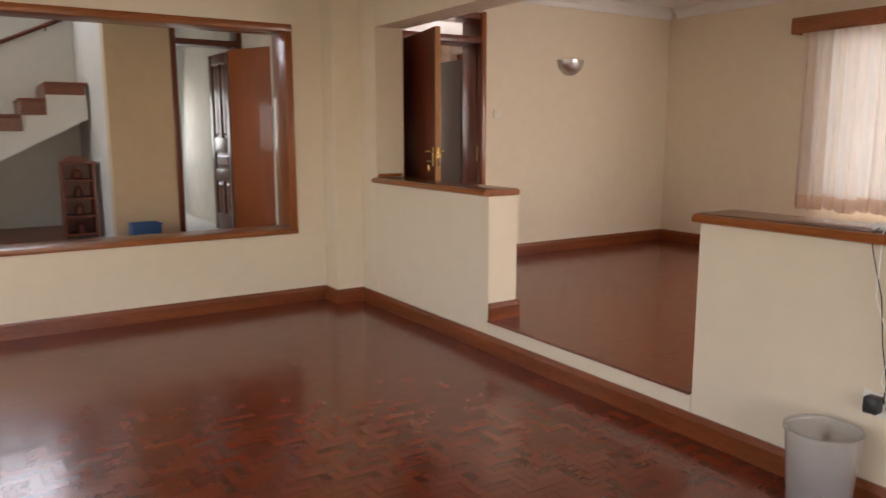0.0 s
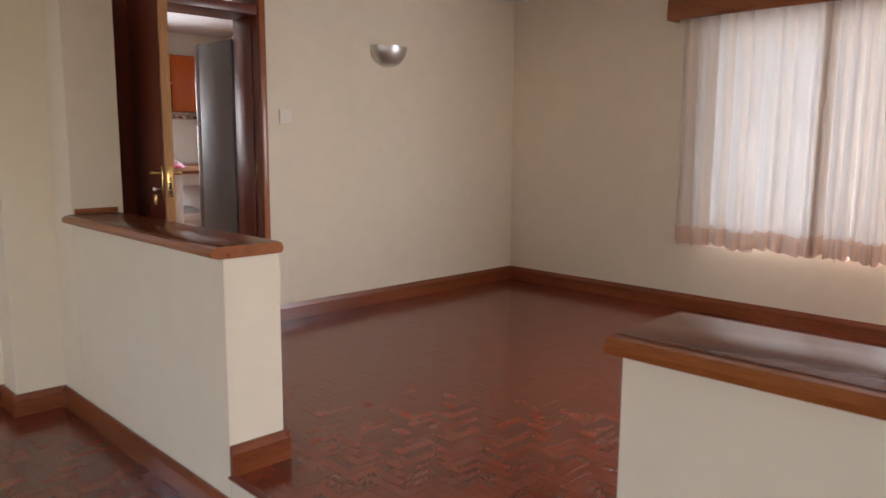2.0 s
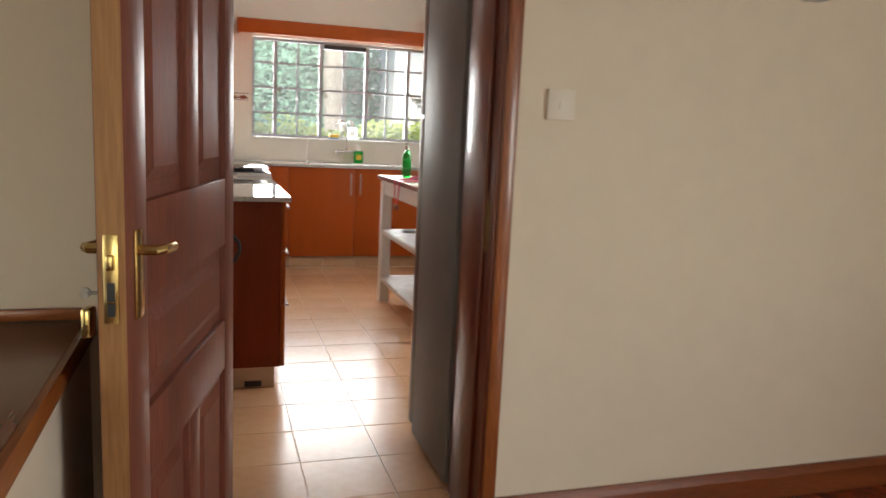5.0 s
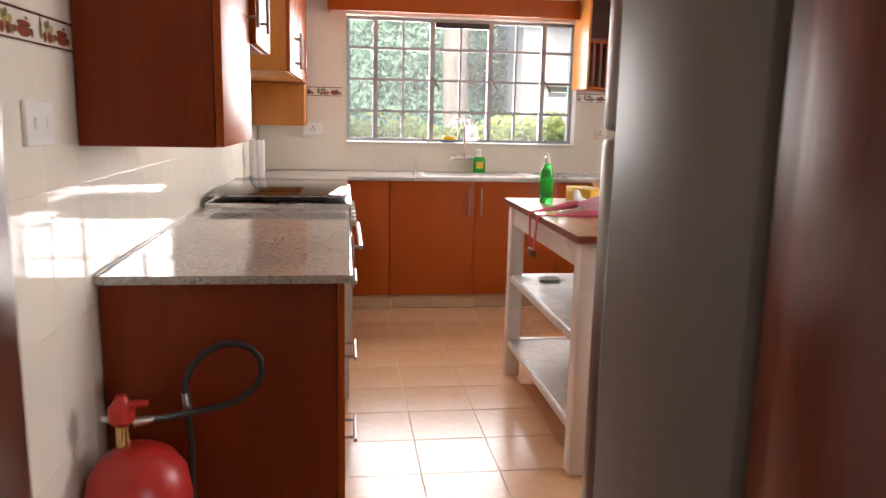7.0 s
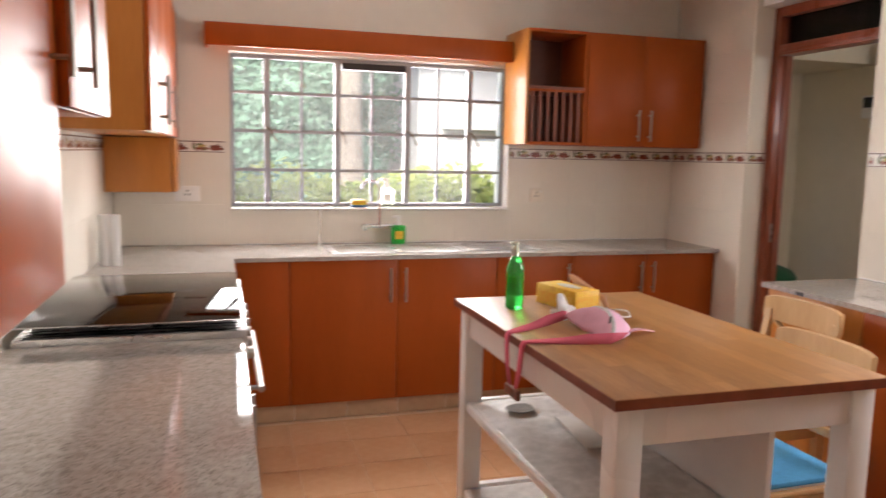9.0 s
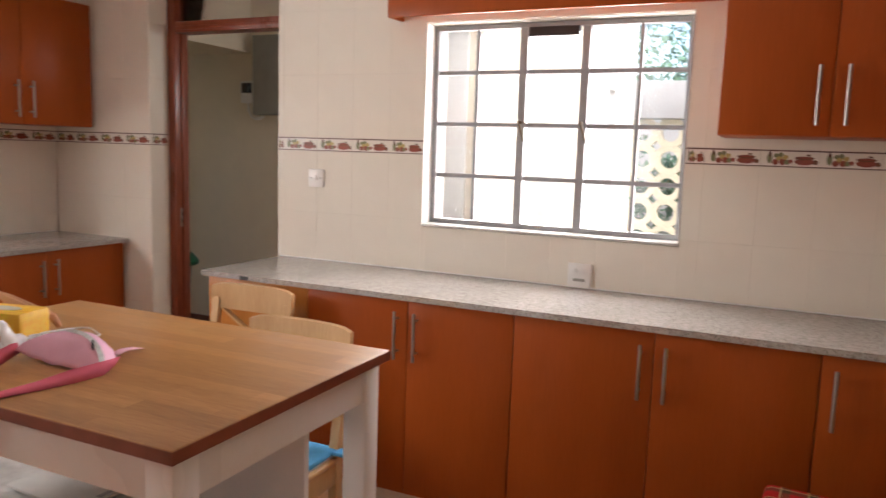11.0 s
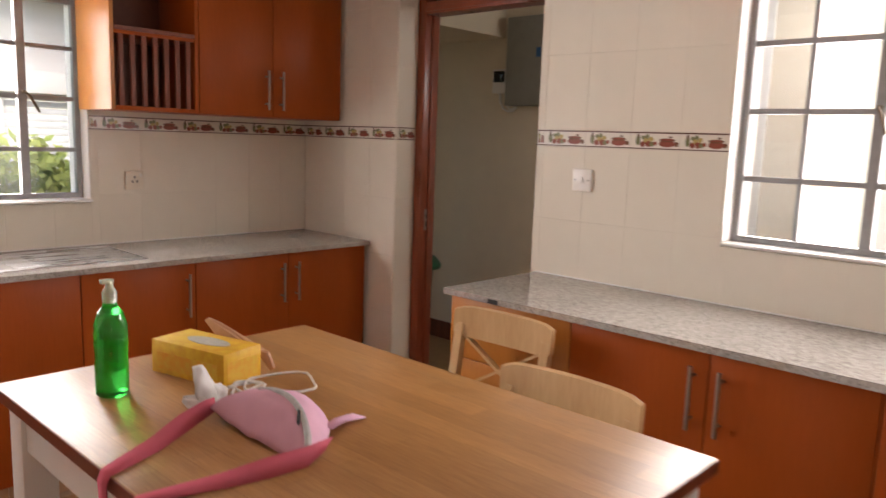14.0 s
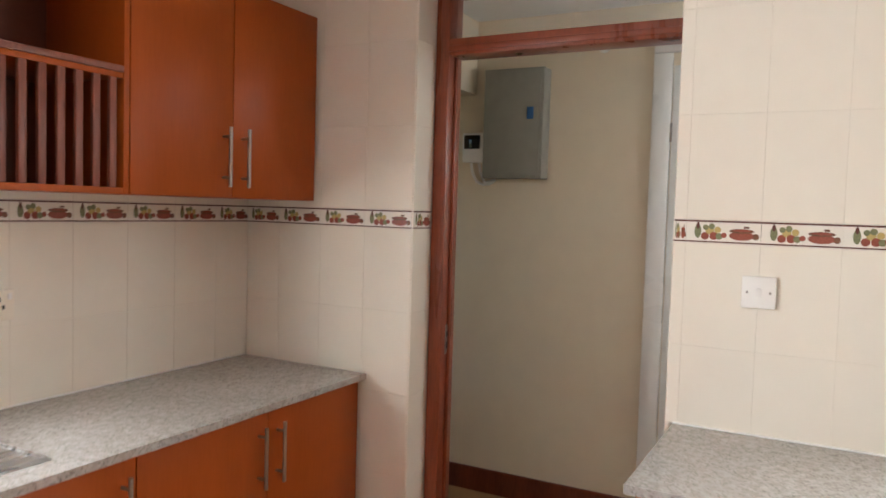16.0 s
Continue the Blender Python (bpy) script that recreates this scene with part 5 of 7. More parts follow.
# cooker with a glass lid
ck = thing("gas_cooker", (4.13, 9.84, FL), "steel gas cooker with dark glass lid closed over black grates", "cooker")
cy0, cy1, cx0, cx1 = 9.378, 10.294, 3.83, 4.445
part("body", boxes((cx0, cy0, FL + 0.03, cx1, cy1, 1.1), bevel=0.004), WHITE, ck)
part("hob_top", boxes((cx0, cy0 - 0.003, 1.101, cx1 + 0.012, cy1 + 0.003, 1.142), bevel=0.006), STEEL, ck, "brushed steel hob")
bm = bmesh.new()
for gx in (3.98, 4.13, 4.29):
    box(bm, gx - 0.055, cy0 + 0.03, 1.1525, gx + 0.055, cy1 - 0.03, 1.16)
    for k in range(12):
        yy = cy0 + 0.05 + k * 0.073
        box(bm, gx - 0.06, yy, 1.15, gx + 0.06, yy + 0.008, 1.164)
part("pan_support", bm, BLACK, ck, "black cast iron grate", smooth=False)
for gx in (4.0, 4.28):
    for gy in (9.55, 9.84, 10.12):
        bm = bmesh.new()
        lathe(bm, gx, gy, [(0.045, 1.142), (0.045, 1.15), (0.03, 1.152), (0.03, 1.158)], 18)
        part("burner", bm, BLACK, ck)
part("lid_rim", boxes((cx0, cy0 + 0.012, 1.168, cx1, cy0 + 0.018, 1.172), bevel=0.001), STEEL, ck)
part("lid", boxes((cx0 + 0.004, cy0 + 0.018, 1.168, cx1 - 0.004, cy1 - 0.01, 1.173), bevel=0.001), FROST, ck, "tinted glass lid")
part("control_panel", boxes((cx1, cy0 + 0.004, 0.99, cx1 + 0.012, cy1 - 0.004, 1.1), bevel=0.003), STEEL, ck)
for k in range(6):
    bm = bmesh.new()
    rod(bm, (cx1 + 0.012, cy0 + 0.1 + k * 0.14, 1.045), (cx1 + 0.035, cy0 + 0.1 + k * 0.14, 1.045), 0.02, 16, 0.016)
    part("knob", bm, NICKEL, ck)
dr = part("oven_door", boxes((cx1, cy0 + 0.01, 0.42, cx1 + 0.016, cy1 - 0.01, 0.985), bevel=0.003), WHITE, ck)
bm = bmesh.new()
rod(bm, (cx1 + 0.055, cy0 + 0.08, 0.93), (cx1 + 0.055, cy1 - 0.08, 0.93), 0.011, 12)
for y in (cy0 + 0.1, cy1 - 0.1):
    rod(bm, (cx1 + 0.016, y, 0.93), (cx1 + 0.055, y, 0.93), 0.008, 10)
part("handle", bm, NICKEL, dr)

# red gas cylinder and its hose in front of the end panel
gx, gy = 3.937, 7.82
gc = thing("gas_cylinder", (gx, gy, FL), "red gas cylinder with regulator standing by the cabinet end", "gas cylinder")
bm = bmesh.new()
lathe(bm, gx, gy, [(0.1, FL), (0.11, FL + 0.01), (0.122, FL + 0.05), (0.122, FL + 0.42), (0.112, FL + 0.48), (0.085, FL + 0.52), (0.045, FL + 0.545), (0.03, FL + 0.55)], 28)
part("cylinder", bm, RED, gc)
bm = bmesh.new()
lathe(bm, gx - 0.03, gy, [(0.016, FL + 0.55), (0.016, FL + 0.6), (0.02, FL + 0.605)], 14)
part("valve", bm, BRASS, gc, "brass valve neck")
bm = bmesh.new()
lathe(bm, gx - 0.03, gy, [(0.022, FL + 0.605), (0.03, FL + 0.615), (0.03, FL + 0.645), (0.018, FL + 0.66), (0.012, FL + 0.675)], 16)
box(bm, gx - 0.04, gy - 0.012, FL + 0.648, gx + 0.03, gy + 0.012, FL + 0.66, 0.004)
part("regulator", bm, RED, gc)
bm = bmesh.new()
rod(bm, (gx - 0.005, gy, FL + 0.608), (gx + 0.04, gy + 0.01, FL + 0.613), 0.012, 12, 0.009)
rod(bm, (gx - 0.05, gy, FL + 0.615), (gx - 0.075, gy, FL + 0.618), 0.008, 10)
part("nozzle", bm, STEEL, gc, "grey metal hose nozzle")
gh = bmesh.new()
tube(gh, [(gx + 0.035, gy + 0.01, FL + 0.613), (3.99, 7.85, 0.803), (4.04, 7.9, 0.795), (4.1, 7.93, 0.793), (4.155, 7.945, 0.805), (4.195, 7.95, 0.835), (4.215, 7.95, 0.875), (4.212, 7.95, 0.912), (4.19, 7.948, 0.943), (4.155, 7.945, 0.957),
          (4.115, 7.942, 0.955), (4.075, 7.938, 0.935), (4.045, 7.933, 0.9), (4.03, 7.925, 0.86), (4.03, 7.922, 0.82), (4.036, 7.922, 0.77), (4.04, 7.924, 0.7), (4.038, 7.928, 0.55), (4.03, 7.935, 0.4), (4.0, 7.95, 0.27)], 0.0085, 10)
hose = single("gas_hose", gh, RUBBER, "looped black rubber gas hose by the end panel", "hose")
bm = bmesh.new()
rod(bm, (4.03, 7.922, 0.838), (4.036, 7.922, 0.788), 0.0105, 12)
part("ferrule", bm, STEEL, hose, "grey metal ferrule")

# fridge
fr = thing("fridge", (5.36, 7.2, FL), "tall fridge with dark grey sides and silver doors", "fridge")
fx0, fx1, fy0, fy1 = 4.878, 5.5, 6.87, 7.325
part("cabinet_body", boxes((fx0, fy0, FL + 0.02, fx1, fy1, FL + 1.84), bevel=0.008), FRIDGE, fr)
for z0, z1 in ((FL + 0.05, FL + 1.3), (FL + 1.312, FL + 1.85)):
    d = part("door", boxes((fx0 + 0.001, fy1 + 0.006, z0, fx1 - 0.001, fy1 + 0.066, z1), bevel=0.012), FRIDGE_FRONT, fr, "silver door")
    zc0, zc1 = (z1 - 0.5, z1 - 0.03) if z0 < 1 else (z0 + 0.03, z0 + 0.38)
    bm = bmesh.new()
    hx = fx1 - 0.06
    box(bm, hx - 0.014, fy1 + 0.1, zc0, hx + 0.014, fy1 + 0.118, zc1, 0.006)
    for z in (zc0 + 0.03, zc1 - 0.03):
        box(bm, hx - 0.013, fy1 + 0.066, z - 0.03, hx + 0.013, fy1 + 0.104, z + 0.03, 0.006)
    part("handle", bm, CHROME, d, "chrome curved handle")
for x in (fx0 + 0.06, fx1 - 0.06):
    for y in (fy0 + 0.06, fy1 - 0.06):
        bm = bmesh.new()
        rod(bm, (x, y, FL), (x, y, FL + 0.022), 0.02, 10)
        part("foot", bm, BLACK, fr)

# sink, taps
sk = thing("kitchen_sink", (5.57, 11.36, WT), "stainless double bowl sink with a drainboard", "sink")
bm = bmesh.new()
xs = [4.96, 5.0, 5.33, 5.37, 5.7, 5.74, 6.2]
ys = [11.14, 11.18, 11.5, 11.54]
solid(bm, xs, ys, [WT - 0.002, WT + 0.004], lambda i, j, k: not (j == 1 and i in (1, 3)))
part("rim", bm, STEEL, sk, smooth=False)
# flat plates without a recess: their grey stands for the shade inside the bowls
for x0, x1 in ((5.0, 5.33), (5.37, 5.7)):
    part("bowl", boxes((x0, 11.18, WT + 0.0005, x1, 11.5, WT + 0.0015)), GREYBOX, sk, "flat plate in the grey of a shaded bowl")
for k in range(7):
    part("drain_ridge", boxes((5.8, 11.19 + k * 0.05, WT + 0.004, 6.16, 11.2 + k * 0.05, WT + 0.0065), bevel=0.001), STEEL, sk)
part("drainboard_edge", boxes((5.76, 11.145, WT + 0.004, 6.195, 11.152, WT + 0.009), (5.76, 11.528, WT + 0.004, 6.195, 11.535, WT + 0.009), (6.188, 11.153, WT + 0.004, 6.195, 11.527, WT + 0.009), bevel=0.001), STEEL, sk)
tp = thing("mixer_tap", (5.31, 11.6, 1.2), "chrome wall mixer tap with a swan neck spout", "tap")
bm = bmesh.new()
tube(bm, [(5.23, 11.58, 1.23), (5.39, 11.58, 1.23)], 0.014, 12)
for x in (5.24, 5.38):
    rod(bm, (x, 11.58, 1.23), (x, 11.64, 1.23), 0.012, 10)
part("body", bm, CHROME, tp)
for x in (5.215, 5.405):
    bm = bmesh.new()
    rod(bm, (x, 11.58, 1.23), (x, 11.53, 1.225), 0.02, 12)
    part("knob", bm, CHROME, tp)
bm = bmesh.new()
tube(bm, [(5.31, 11.57, 1.23), (5.31, 11.56, 1.44)] + [(5.31 - 0.075 * (1 - math.cos(a)) * 0.9, 11.56 - 0.05 * (1 - math.cos(a)), 1.44 + 0.07 * math.sin(a)) for a in (radians(k * 20) for k in range(1, 9))], 0.009, 10)
part("spout", bm, CHROME, tp)
ft = thing("filter_tap", (4.94, 11.5, WT), "slim chrome drinking water tap by the sink", "tap")
bm = bmesh.new()
rod(bm, (4.94, 11.5, WT), (4.94, 11.5, WT + 0.07), 0.014, 12, 0.01)
part("base", bm, CHROME, ft)
bm = bmesh.new()
tube(bm, [(4.94, 11.5, WT + 0.06), (4.94, 11.5, WT + 0.2)] + [(4.94 + 0.05 * (1 - math.cos(a)), 11.5 - 0.01 * (1 - math.cos(a)), WT + 0.2 + 0.045 * math.sin(a)) for a in (radians(k * 22) for k in range(1, 8))], 0.005, 8)
part("spout", bm, CHROME, ft)


def bottle(name, label, x, y, z, s, kind, fill=LIQ):
    b = thing(name, (x, y, z), label, "bottle")
    bm = bmesh.new()
    if kind == "tall":
        prof = [(0.031, 0), (0.036, 0.006), (0.0365, 0.05), (0.033, 0.09), (0.0365, 0.13), (0.036, 0.165), (0.028, 0.19)]
        lathe(bm, x, y, [(r * s, z + q * s) for r, q in prof], 24)
        part("body", bm, LIQ, b, "green soap filled body")
        bm = bmesh.new()
        lathe(bm, x, y, [(0.0279 * s, z + 0.191 * s), (0.016 * s, z + 0.208 * s), (0.015 * s, z + 0.218 * s)], 20)
        part("neck", bm, LIQ, b)
        bm = bmesh.new()
        lathe(bm, x, y, [(0.016 * s, z + 0.215 * s), (0.0165 * s, z + 0.238 * s), (0.013 * s, z + 0.244 * s), (0.009 * s, z + 0.25 * s), (0.008 * s, z + 0.262 * s)], 18)
        box(bm, x - 0.02 * s, y - 0.007 * s, z + 0.258 * s, x + 0.009 * s, y + 0.007 * s, z + 0.268 * s, 0.002)
        part("cap", bm, CLEARP, b, "pale flip cap")
        part("paper_label", lathe(bmesh.new(), x, y, [(0.037 * s, z + 0.06 * s), (0.0352 * s, z + 0.09 * s), (0.0372 * s, z + 0.125 * s)], 24, caps=False), LIQ, b)
    else:
        box(bm, x - 0.045, y - 0.025, z, x + 0.045, y + 0.025, z + 0.12, 0.018, 3)
        part("body", bm, fill, b)
        bm = bmesh.new()
        rod(bm, (x, y, z + 0.12), (x, y, z + 0.165), 0.016, 14, 0.011)
        box(bm, x - 0.035, y - 0.008, z + 0.165, x + 0.014, y + 0.008, z + 0.178, 0.003)
        part("pump", bm, PLASTIC, b, "white pump head")
        part("sticker", boxes((x - 0.025, y - 0.0265, z + 0.035, x + 0.025, y - 0.0255, z + 0.085)), YELLOW if fill is LIQ else PLASTIC, b)
    return b


bottle("soap_pump_bottle", "green hand soap pump bottle beside the sink tap", 5.42, 11.53, WT, 1.0, "pump")
bottle("clear_bottle", "clear soap bottle on the window sill", 5.38, 11.69, 1.3385, 0.9, "pump", CLEARP)
sp = thing("sponge", (5.2, 11.68, 1.3385), "yellow and blue dish sponge on the sill", "sponge")
part("scourer", boxes((5.15, 11.65, 1.3388, 5.25, 11.71, 1.352), bevel=0.004), BLUEBIN, sp)
part("foam", boxes((5.16, 11.65, 1.3525, 5.25, 11.71, 1.385), bevel=0.008), YELLOW, sp)
kr = bmesh.new()
for x in (3.86, 3.9):
    rod(kr, (x, 10.9, WT), (x, 10.9, WT + 0.24), 0.028, 14)
single("paper_roll", kr, TISSUE, "two white rolls standing in the worktop corner", "roll")

# ---- island table ----
tb = thing("kitchen_island", (5.64, 9.2, FL), "white kitchen island with oak butcher block top", "table")
tx0, tx1, ty0, ty1, tz = 5.243, 6.04, 8.592, 9.811, FL + 0.925
part("tabletop", boxes((tx0, ty0, tz - 0.028, tx1, ty1, tz), bevel=0.002), OAK, tb, "oiled oak butcher block top")
part("edge_band", boxes((tx0 - 0.0015, ty0 - 0.0015, tz - 0.0275, tx1 + 0.0015, ty0, tz - 0.002), (tx0 - 0.0015, ty0, tz - 0.0275, tx0, ty1, tz - 0.002)), TREAD, tb, "dark oiled edge")
LEGS = [(tx0 + 0.02, ty0 + 0.02), (tx0 + 0.02, ty1 - 0.09), (tx1 - 0.09, ty0 + 0.02), (tx1 - 0.09, ty1 - 0.09)]
for x, y in LEGS:
    part("leg", boxes((x, y, FL, x + 0.07, y + 0.07, tz - 0.0285), bevel=0.004), WHITE, tb)
part("apron", boxes((tx0 + 0.09, ty0 + 0.03, tz - 0.13, tx1 - 0.09, ty0 + 0.055, tz - 0.0285), bevel=0.002), WHITE, tb)
part("apron", boxes((tx0 + 0.09, ty1 - 0.055, tz - 0.13, tx1 - 0.09, ty1 - 0.03, tz - 0.0285), bevel=0.002), WHITE, tb)
part("apron", boxes((tx0 + 0.03, ty0 + 0.09, tz - 0.13, tx0 + 0.055, ty1 - 0.09, tz - 0.0285), bevel=0.002), WHITE, tb)
part("apron", boxes((tx1 - 0.055, ty0 + 0.09, tz - 0.13, tx1 - 0.03, ty1 - 0.09, tz - 0.0285), bevel=0.002), WHITE, tb)
for z in (0.735, 0.39):
    part("shelf", boxes((tx0 + 0.025, ty0 + 0.092, z - 0.03, 5.722, ty1 - 0.092, z), bevel=0.003), WHITE, tb)
    part("shelf_rail", boxes((tx0 + 0.092, ty0 + 0.03, z - 0.05, 5.722, ty0 + 0.06, z - 0.002), bevel=0.002), WHITE, tb)
    part("shelf_rail", boxes((tx0 + 0.092, ty1 - 0.06, z - 0.05, 5.722, ty1 - 0.03, z - 0.002), bevel=0.002), WHITE, tb)
part("back_panel", boxes((5.725, ty0 + 0.056, 0.33, 5.743, ty1 - 0.056, tz - 0.13), bevel=0.001), WHITE, tb)
bottle("dish_soap_bottle", "clear bottle of green dish soap on the island", 5.4, 9.595, tz, 0.9, "tall")

bx_ = thing("tissue_box", (0, 0, 0), "yellow tissue carton lying on the island", "box")
part("carton", boxes((0, 0, 0, 0.112, 0.225, 0.076), bevel=0.003), YELLOW, bx_)
part("printed_band", boxes((-0.0006, 0.02, 0.012, 0.0, 0.205, 0.05), (0.01, -0.0006, 0.012, 0.1, 0.0, 0.056)), YELLOW2, bx_, "orange printed panels", smooth=False)
bm = bmesh.new()
prism(bm, [(0.057 + 0.024 * math.cos(a), 0.105 + 0.062 * math.sin(a), 0.0762) for a in (2 * math.pi * k / 24 for k in range(24))], (0, 0, 0.0012))
part("opening", bm, GREYFILM, bx_, "grey film opening")
bm = bmesh.new()
prism(bm, [(0.116, 0.15, 0.074), (0.119, 0.185, 0.1), (0.12, 0.175, 0.106), (0.124, 0.14, 0.098), (0.132, -0.002, 0.05), (0.134, -0.018, 0.016), (0.13, -0.01, 0.01), (0.116, 0.02, 0.055)], (0.005, 0, 0.002))
part("flap", bm, FLAP, bx_, "torn open pinkish flap", smooth=False)
bx_.matrix_basis = pose(5.58, 9.468, tz, 0, 0, 13.6)


def limp(ob, thick=0.002):
    ob.data.polygons.foreach_set("use_smooth", [True] * len(ob.data.polygons))
    md = ob.modifiers.new("thickness", "SOLIDIFY")
    md.thickness, md.offset = thick, 1
    return ob


def pouch(u0, u1, nu=14, nv=30):
    """A slumped half-moon pouch: v runs from tip to tip, u from the steep open side over the ridge to the soft back."""
    bm = bmesh.new()
    rows_ = []
    for j in range(nv + 1):
        v = j / nv
        swell = max(0.0, math.sin(math.pi * v)) ** 0.65
        row = []
        for i in range(nu + 1):
            u = u0 + (u1 - u0) * i / nu
            lift = math.sin(0.5 * math.pi * min(1, u / 0.42)) ** 0.8 if u < 0.42 else max(0.0, math.cos(0.5 * math.pi * (u - 0.42) / 0.58)) ** 0.8
            x = 5.476 - 0.03 * math.sin(math.pi * v) * (1 - u) * 0.4 + (0.01 + 0.15 * u) * swell + 0.01 * v
            y = 9.34 - 0.285 * v + 0.03 * u * swell
            z = 0.004 + 0.062 * swell * max(0.0, lift) + 0.006 * swell * noise.noise((x * 40, y * 26, 2.0)) + 0.018 * (1 - v) ** 3
            row.append(bm.verts.new((x, y, tz + max(0.002, z))))
        rows_.append(row)
    for a, b in zip(rows_, rows_[1:]):
        for i in range(nu):
            bm.faces.new((a[i], b[i], b[i + 1], a[i + 1]))
    bmesh.ops.remove_doubles(bm, verts=bm.verts, dist=0.0003)
    return bm


bag = limp(single("pink_belt_bag", pouch(0.42, 1.0), PINK, "pink fabric belt bag with rose straps lying on the island", "bag"))
limp(part("front_panel", pouch(0.0, 0.42), DUSKY, bag, "dusky pink front panel"))
bm = bmesh.new()
ridge = []
for k in range(17):
    v = 0.3 + 0.66 * k / 16
    swell = math.sin(math.pi * v) ** 0.65
    ridge.append((5.476 - 0.03 * math.sin(math.pi * v) * 0.232 + 0.073 * swell + 0.01 * v, 9.34 - 0.285 * v + 0.0126 * swell, tz + 0.008 + 0.063 * swell))
tube(bm, ridge, 0.006, 8)
part("zip", bm, GREYFILM, bag, "grey zip along the mouth")
bm = bmesh.new()
tube(bm, [(ridge[11][0] - 0.004, ridge[11][1], ridge[11][2] + 0.004), (ridge[12][0] - 0.012, ridge[12][1] - 0.002, ridge[12][2] - 0.004), (ridge[13][0] - 0.016, ridge[13][1] - 0.004, ridge[13][2] - 0.012)], 0.003, 6)
part("zip_pull", bm, BLACK, bag, "dark zip pull")


def ribbon(rows_):
    """A strap: rows of (place, half width vector)."""
    bm = bmesh.new()
    a = [(bm.verts.new(Vector(p) - Vector(w)), bm.verts.new(Vector(p) + Vector(w))) for p, w in rows_]
    for (p, q), (r2, s2) in zip(a, a[1:]):
        bm.faces.new((p, q, s2, r2))
    return bm


W1 = 0.017
limp(part("strap", ribbon([((5.49, 9.345, tz + 0.026), (0.004, 0.01, 0.01)), ((5.465, 9.338, tz + 0.024), (0.003, 0.006, 0.016)), ((5.41, 9.316, tz + 0.018), (-0.002, 0.01, 0.014)), ((5.34, 9.28, tz + 0.01), (-0.004, 0.015, 0.006)),
                           ((5.27, 9.252, tz + 0.006), (-0.003, 0.016, 0.002)), ((5.24, 9.243, tz + 0.003), (0, W1, 0)), ((5.232, 9.24, tz - 0.012), (0, W1, 0)), ((5.23, 9.225, tz - 0.09), (0, W1, 0.002)), ((5.229, 9.2, tz - 0.15), (0, 0.014, 0.004))]), ROSE, bag, "rose red strap"), 0.0015)
limp(part("strap", ribbon([((5.545, 9.065, tz + 0.02), (0.012, 0.004, 0.008)), ((5.49, 9.05, tz + 0.018), (0.006, 0.006, 0.015)), ((5.42, 9.062, tz + 0.016), (0.003, 0.008, 0.014)), ((5.35, 9.082, tz + 0.01), (0.003, 0.014, 0.006)),
                           ((5.27, 9.112, tz + 0.005), (0.002, 0.016, 0.001)), ((5.24, 9.12, tz + 0.003), (0, W1, 0)), ((5.232, 9.12, tz - 0.012), (0, W1, 0)), ((5.23, 9.13, tz - 0.09), (0, W1, 0)), ((5.229, 9.15, tz - 0.15), (0, 0.014, -0.004))]), ROSE, bag, "rose red strap"), 0.0015)
part("buckle", boxes((5.222, 9.125, tz - 0.182, 5.238, 9.225, tz - 0.15), bevel=0.005), MAHOG, bag, "dark red buckle")
limp(part("tab", ribbon([((5.595, 9.135, tz + 0.012), (0.004, -0.01, 0)), ((5.63, 9.142, tz + 0.016), (0.003, -0.012, 0)), ((5.665, 9.15, tz + 0.01), (0.003, -0.015, 0)), ((5.69, 9.156, tz + 0.005), (0.003, -0.016, 0))]), PINK, bag, "pink tab"), 0.002)


def petal(bm, base, tip, width, bulge, seed, n=12):
    """A softly creased lobe of thin paper from base to tip."""
    a, b = Vector(base), Vector(tip)
    along = b - a
    side = along.cross(Vector((0.5, -0.6, 0.6))).normalized()
    out = side.cross(along).normalized()
    rows_ = []
    for i in range(n + 1):
        t = i / n
        w = width * math.sin(math.pi * (0.16 + 0.76 * t)) ** 0.8
        row = []
        for j in range(n + 1):
            q = j / n * 2 - 1
            p = a + along * t + side * (q * w) + out * (bulge * (1 - q * q) * math.sin(math.pi * (0.2 + 0.7 * t)) + 0.3 * width * noise.noise((t * 3.1, q * 2.3, seed)))
            p.z = max(p.z, tz + 0.002)
            row.append(bm.verts.new(p))
        rows_.append(row)
    for r0, r1 in zip(rows_, rows_[1:]):
        for j in range(n):
            bm.faces.new((r0[j], r0[j + 1], r1[j + 1], r1[j]))
    return bm


bm = bmesh.new()
petal(bm, (5.5, 9.38, tz + 0.003), (5.498, 9.43, tz + 0.078), 0.034, 0.02, 1.3)
petal(bm, (5.505, 9.375, tz + 0.003), (5.452, 9.402, tz + 0.028), 0.026, 0.016, 4.1)
petal(bm, (5.495, 9.385, tz + 0.003), (5.535, 9.392, tz + 0.04), 0.026, 0.014, 7.7)
limp(single("tissue", bm, TISSUE, "crumpled white tissue on the island", "tissue"), 0.001)
bm = bmesh.new()
tube(bm, [(5.675 + 0.085 * math.cos(a) + 0.012 * math.sin(3 * a), 9.395 + 0.07 * math.sin(a) + 0.01 * math.cos(2 * a), tz + 0.006 + 0.014 * abs(math.sin(a * 0.5))) for a in (k * 0.35 for k in range(38))], 0.0028, 6)
tube(bm, [(5.6 + 0.035 * math.cos(a) + 0.01 * math.sin(2.3 * a), 9.42 + 0.02 * math.sin(a) + 0.008 * math.cos(1.7 * a), tz + 0.008 + 0.012 * abs(math.sin(a * 0.6))) for a in (k * 0.4 for k in range(40))], 0.0028, 6)
single("white_cord", bm, TISSUE, "tangled white earphone cord on the island", "cord")
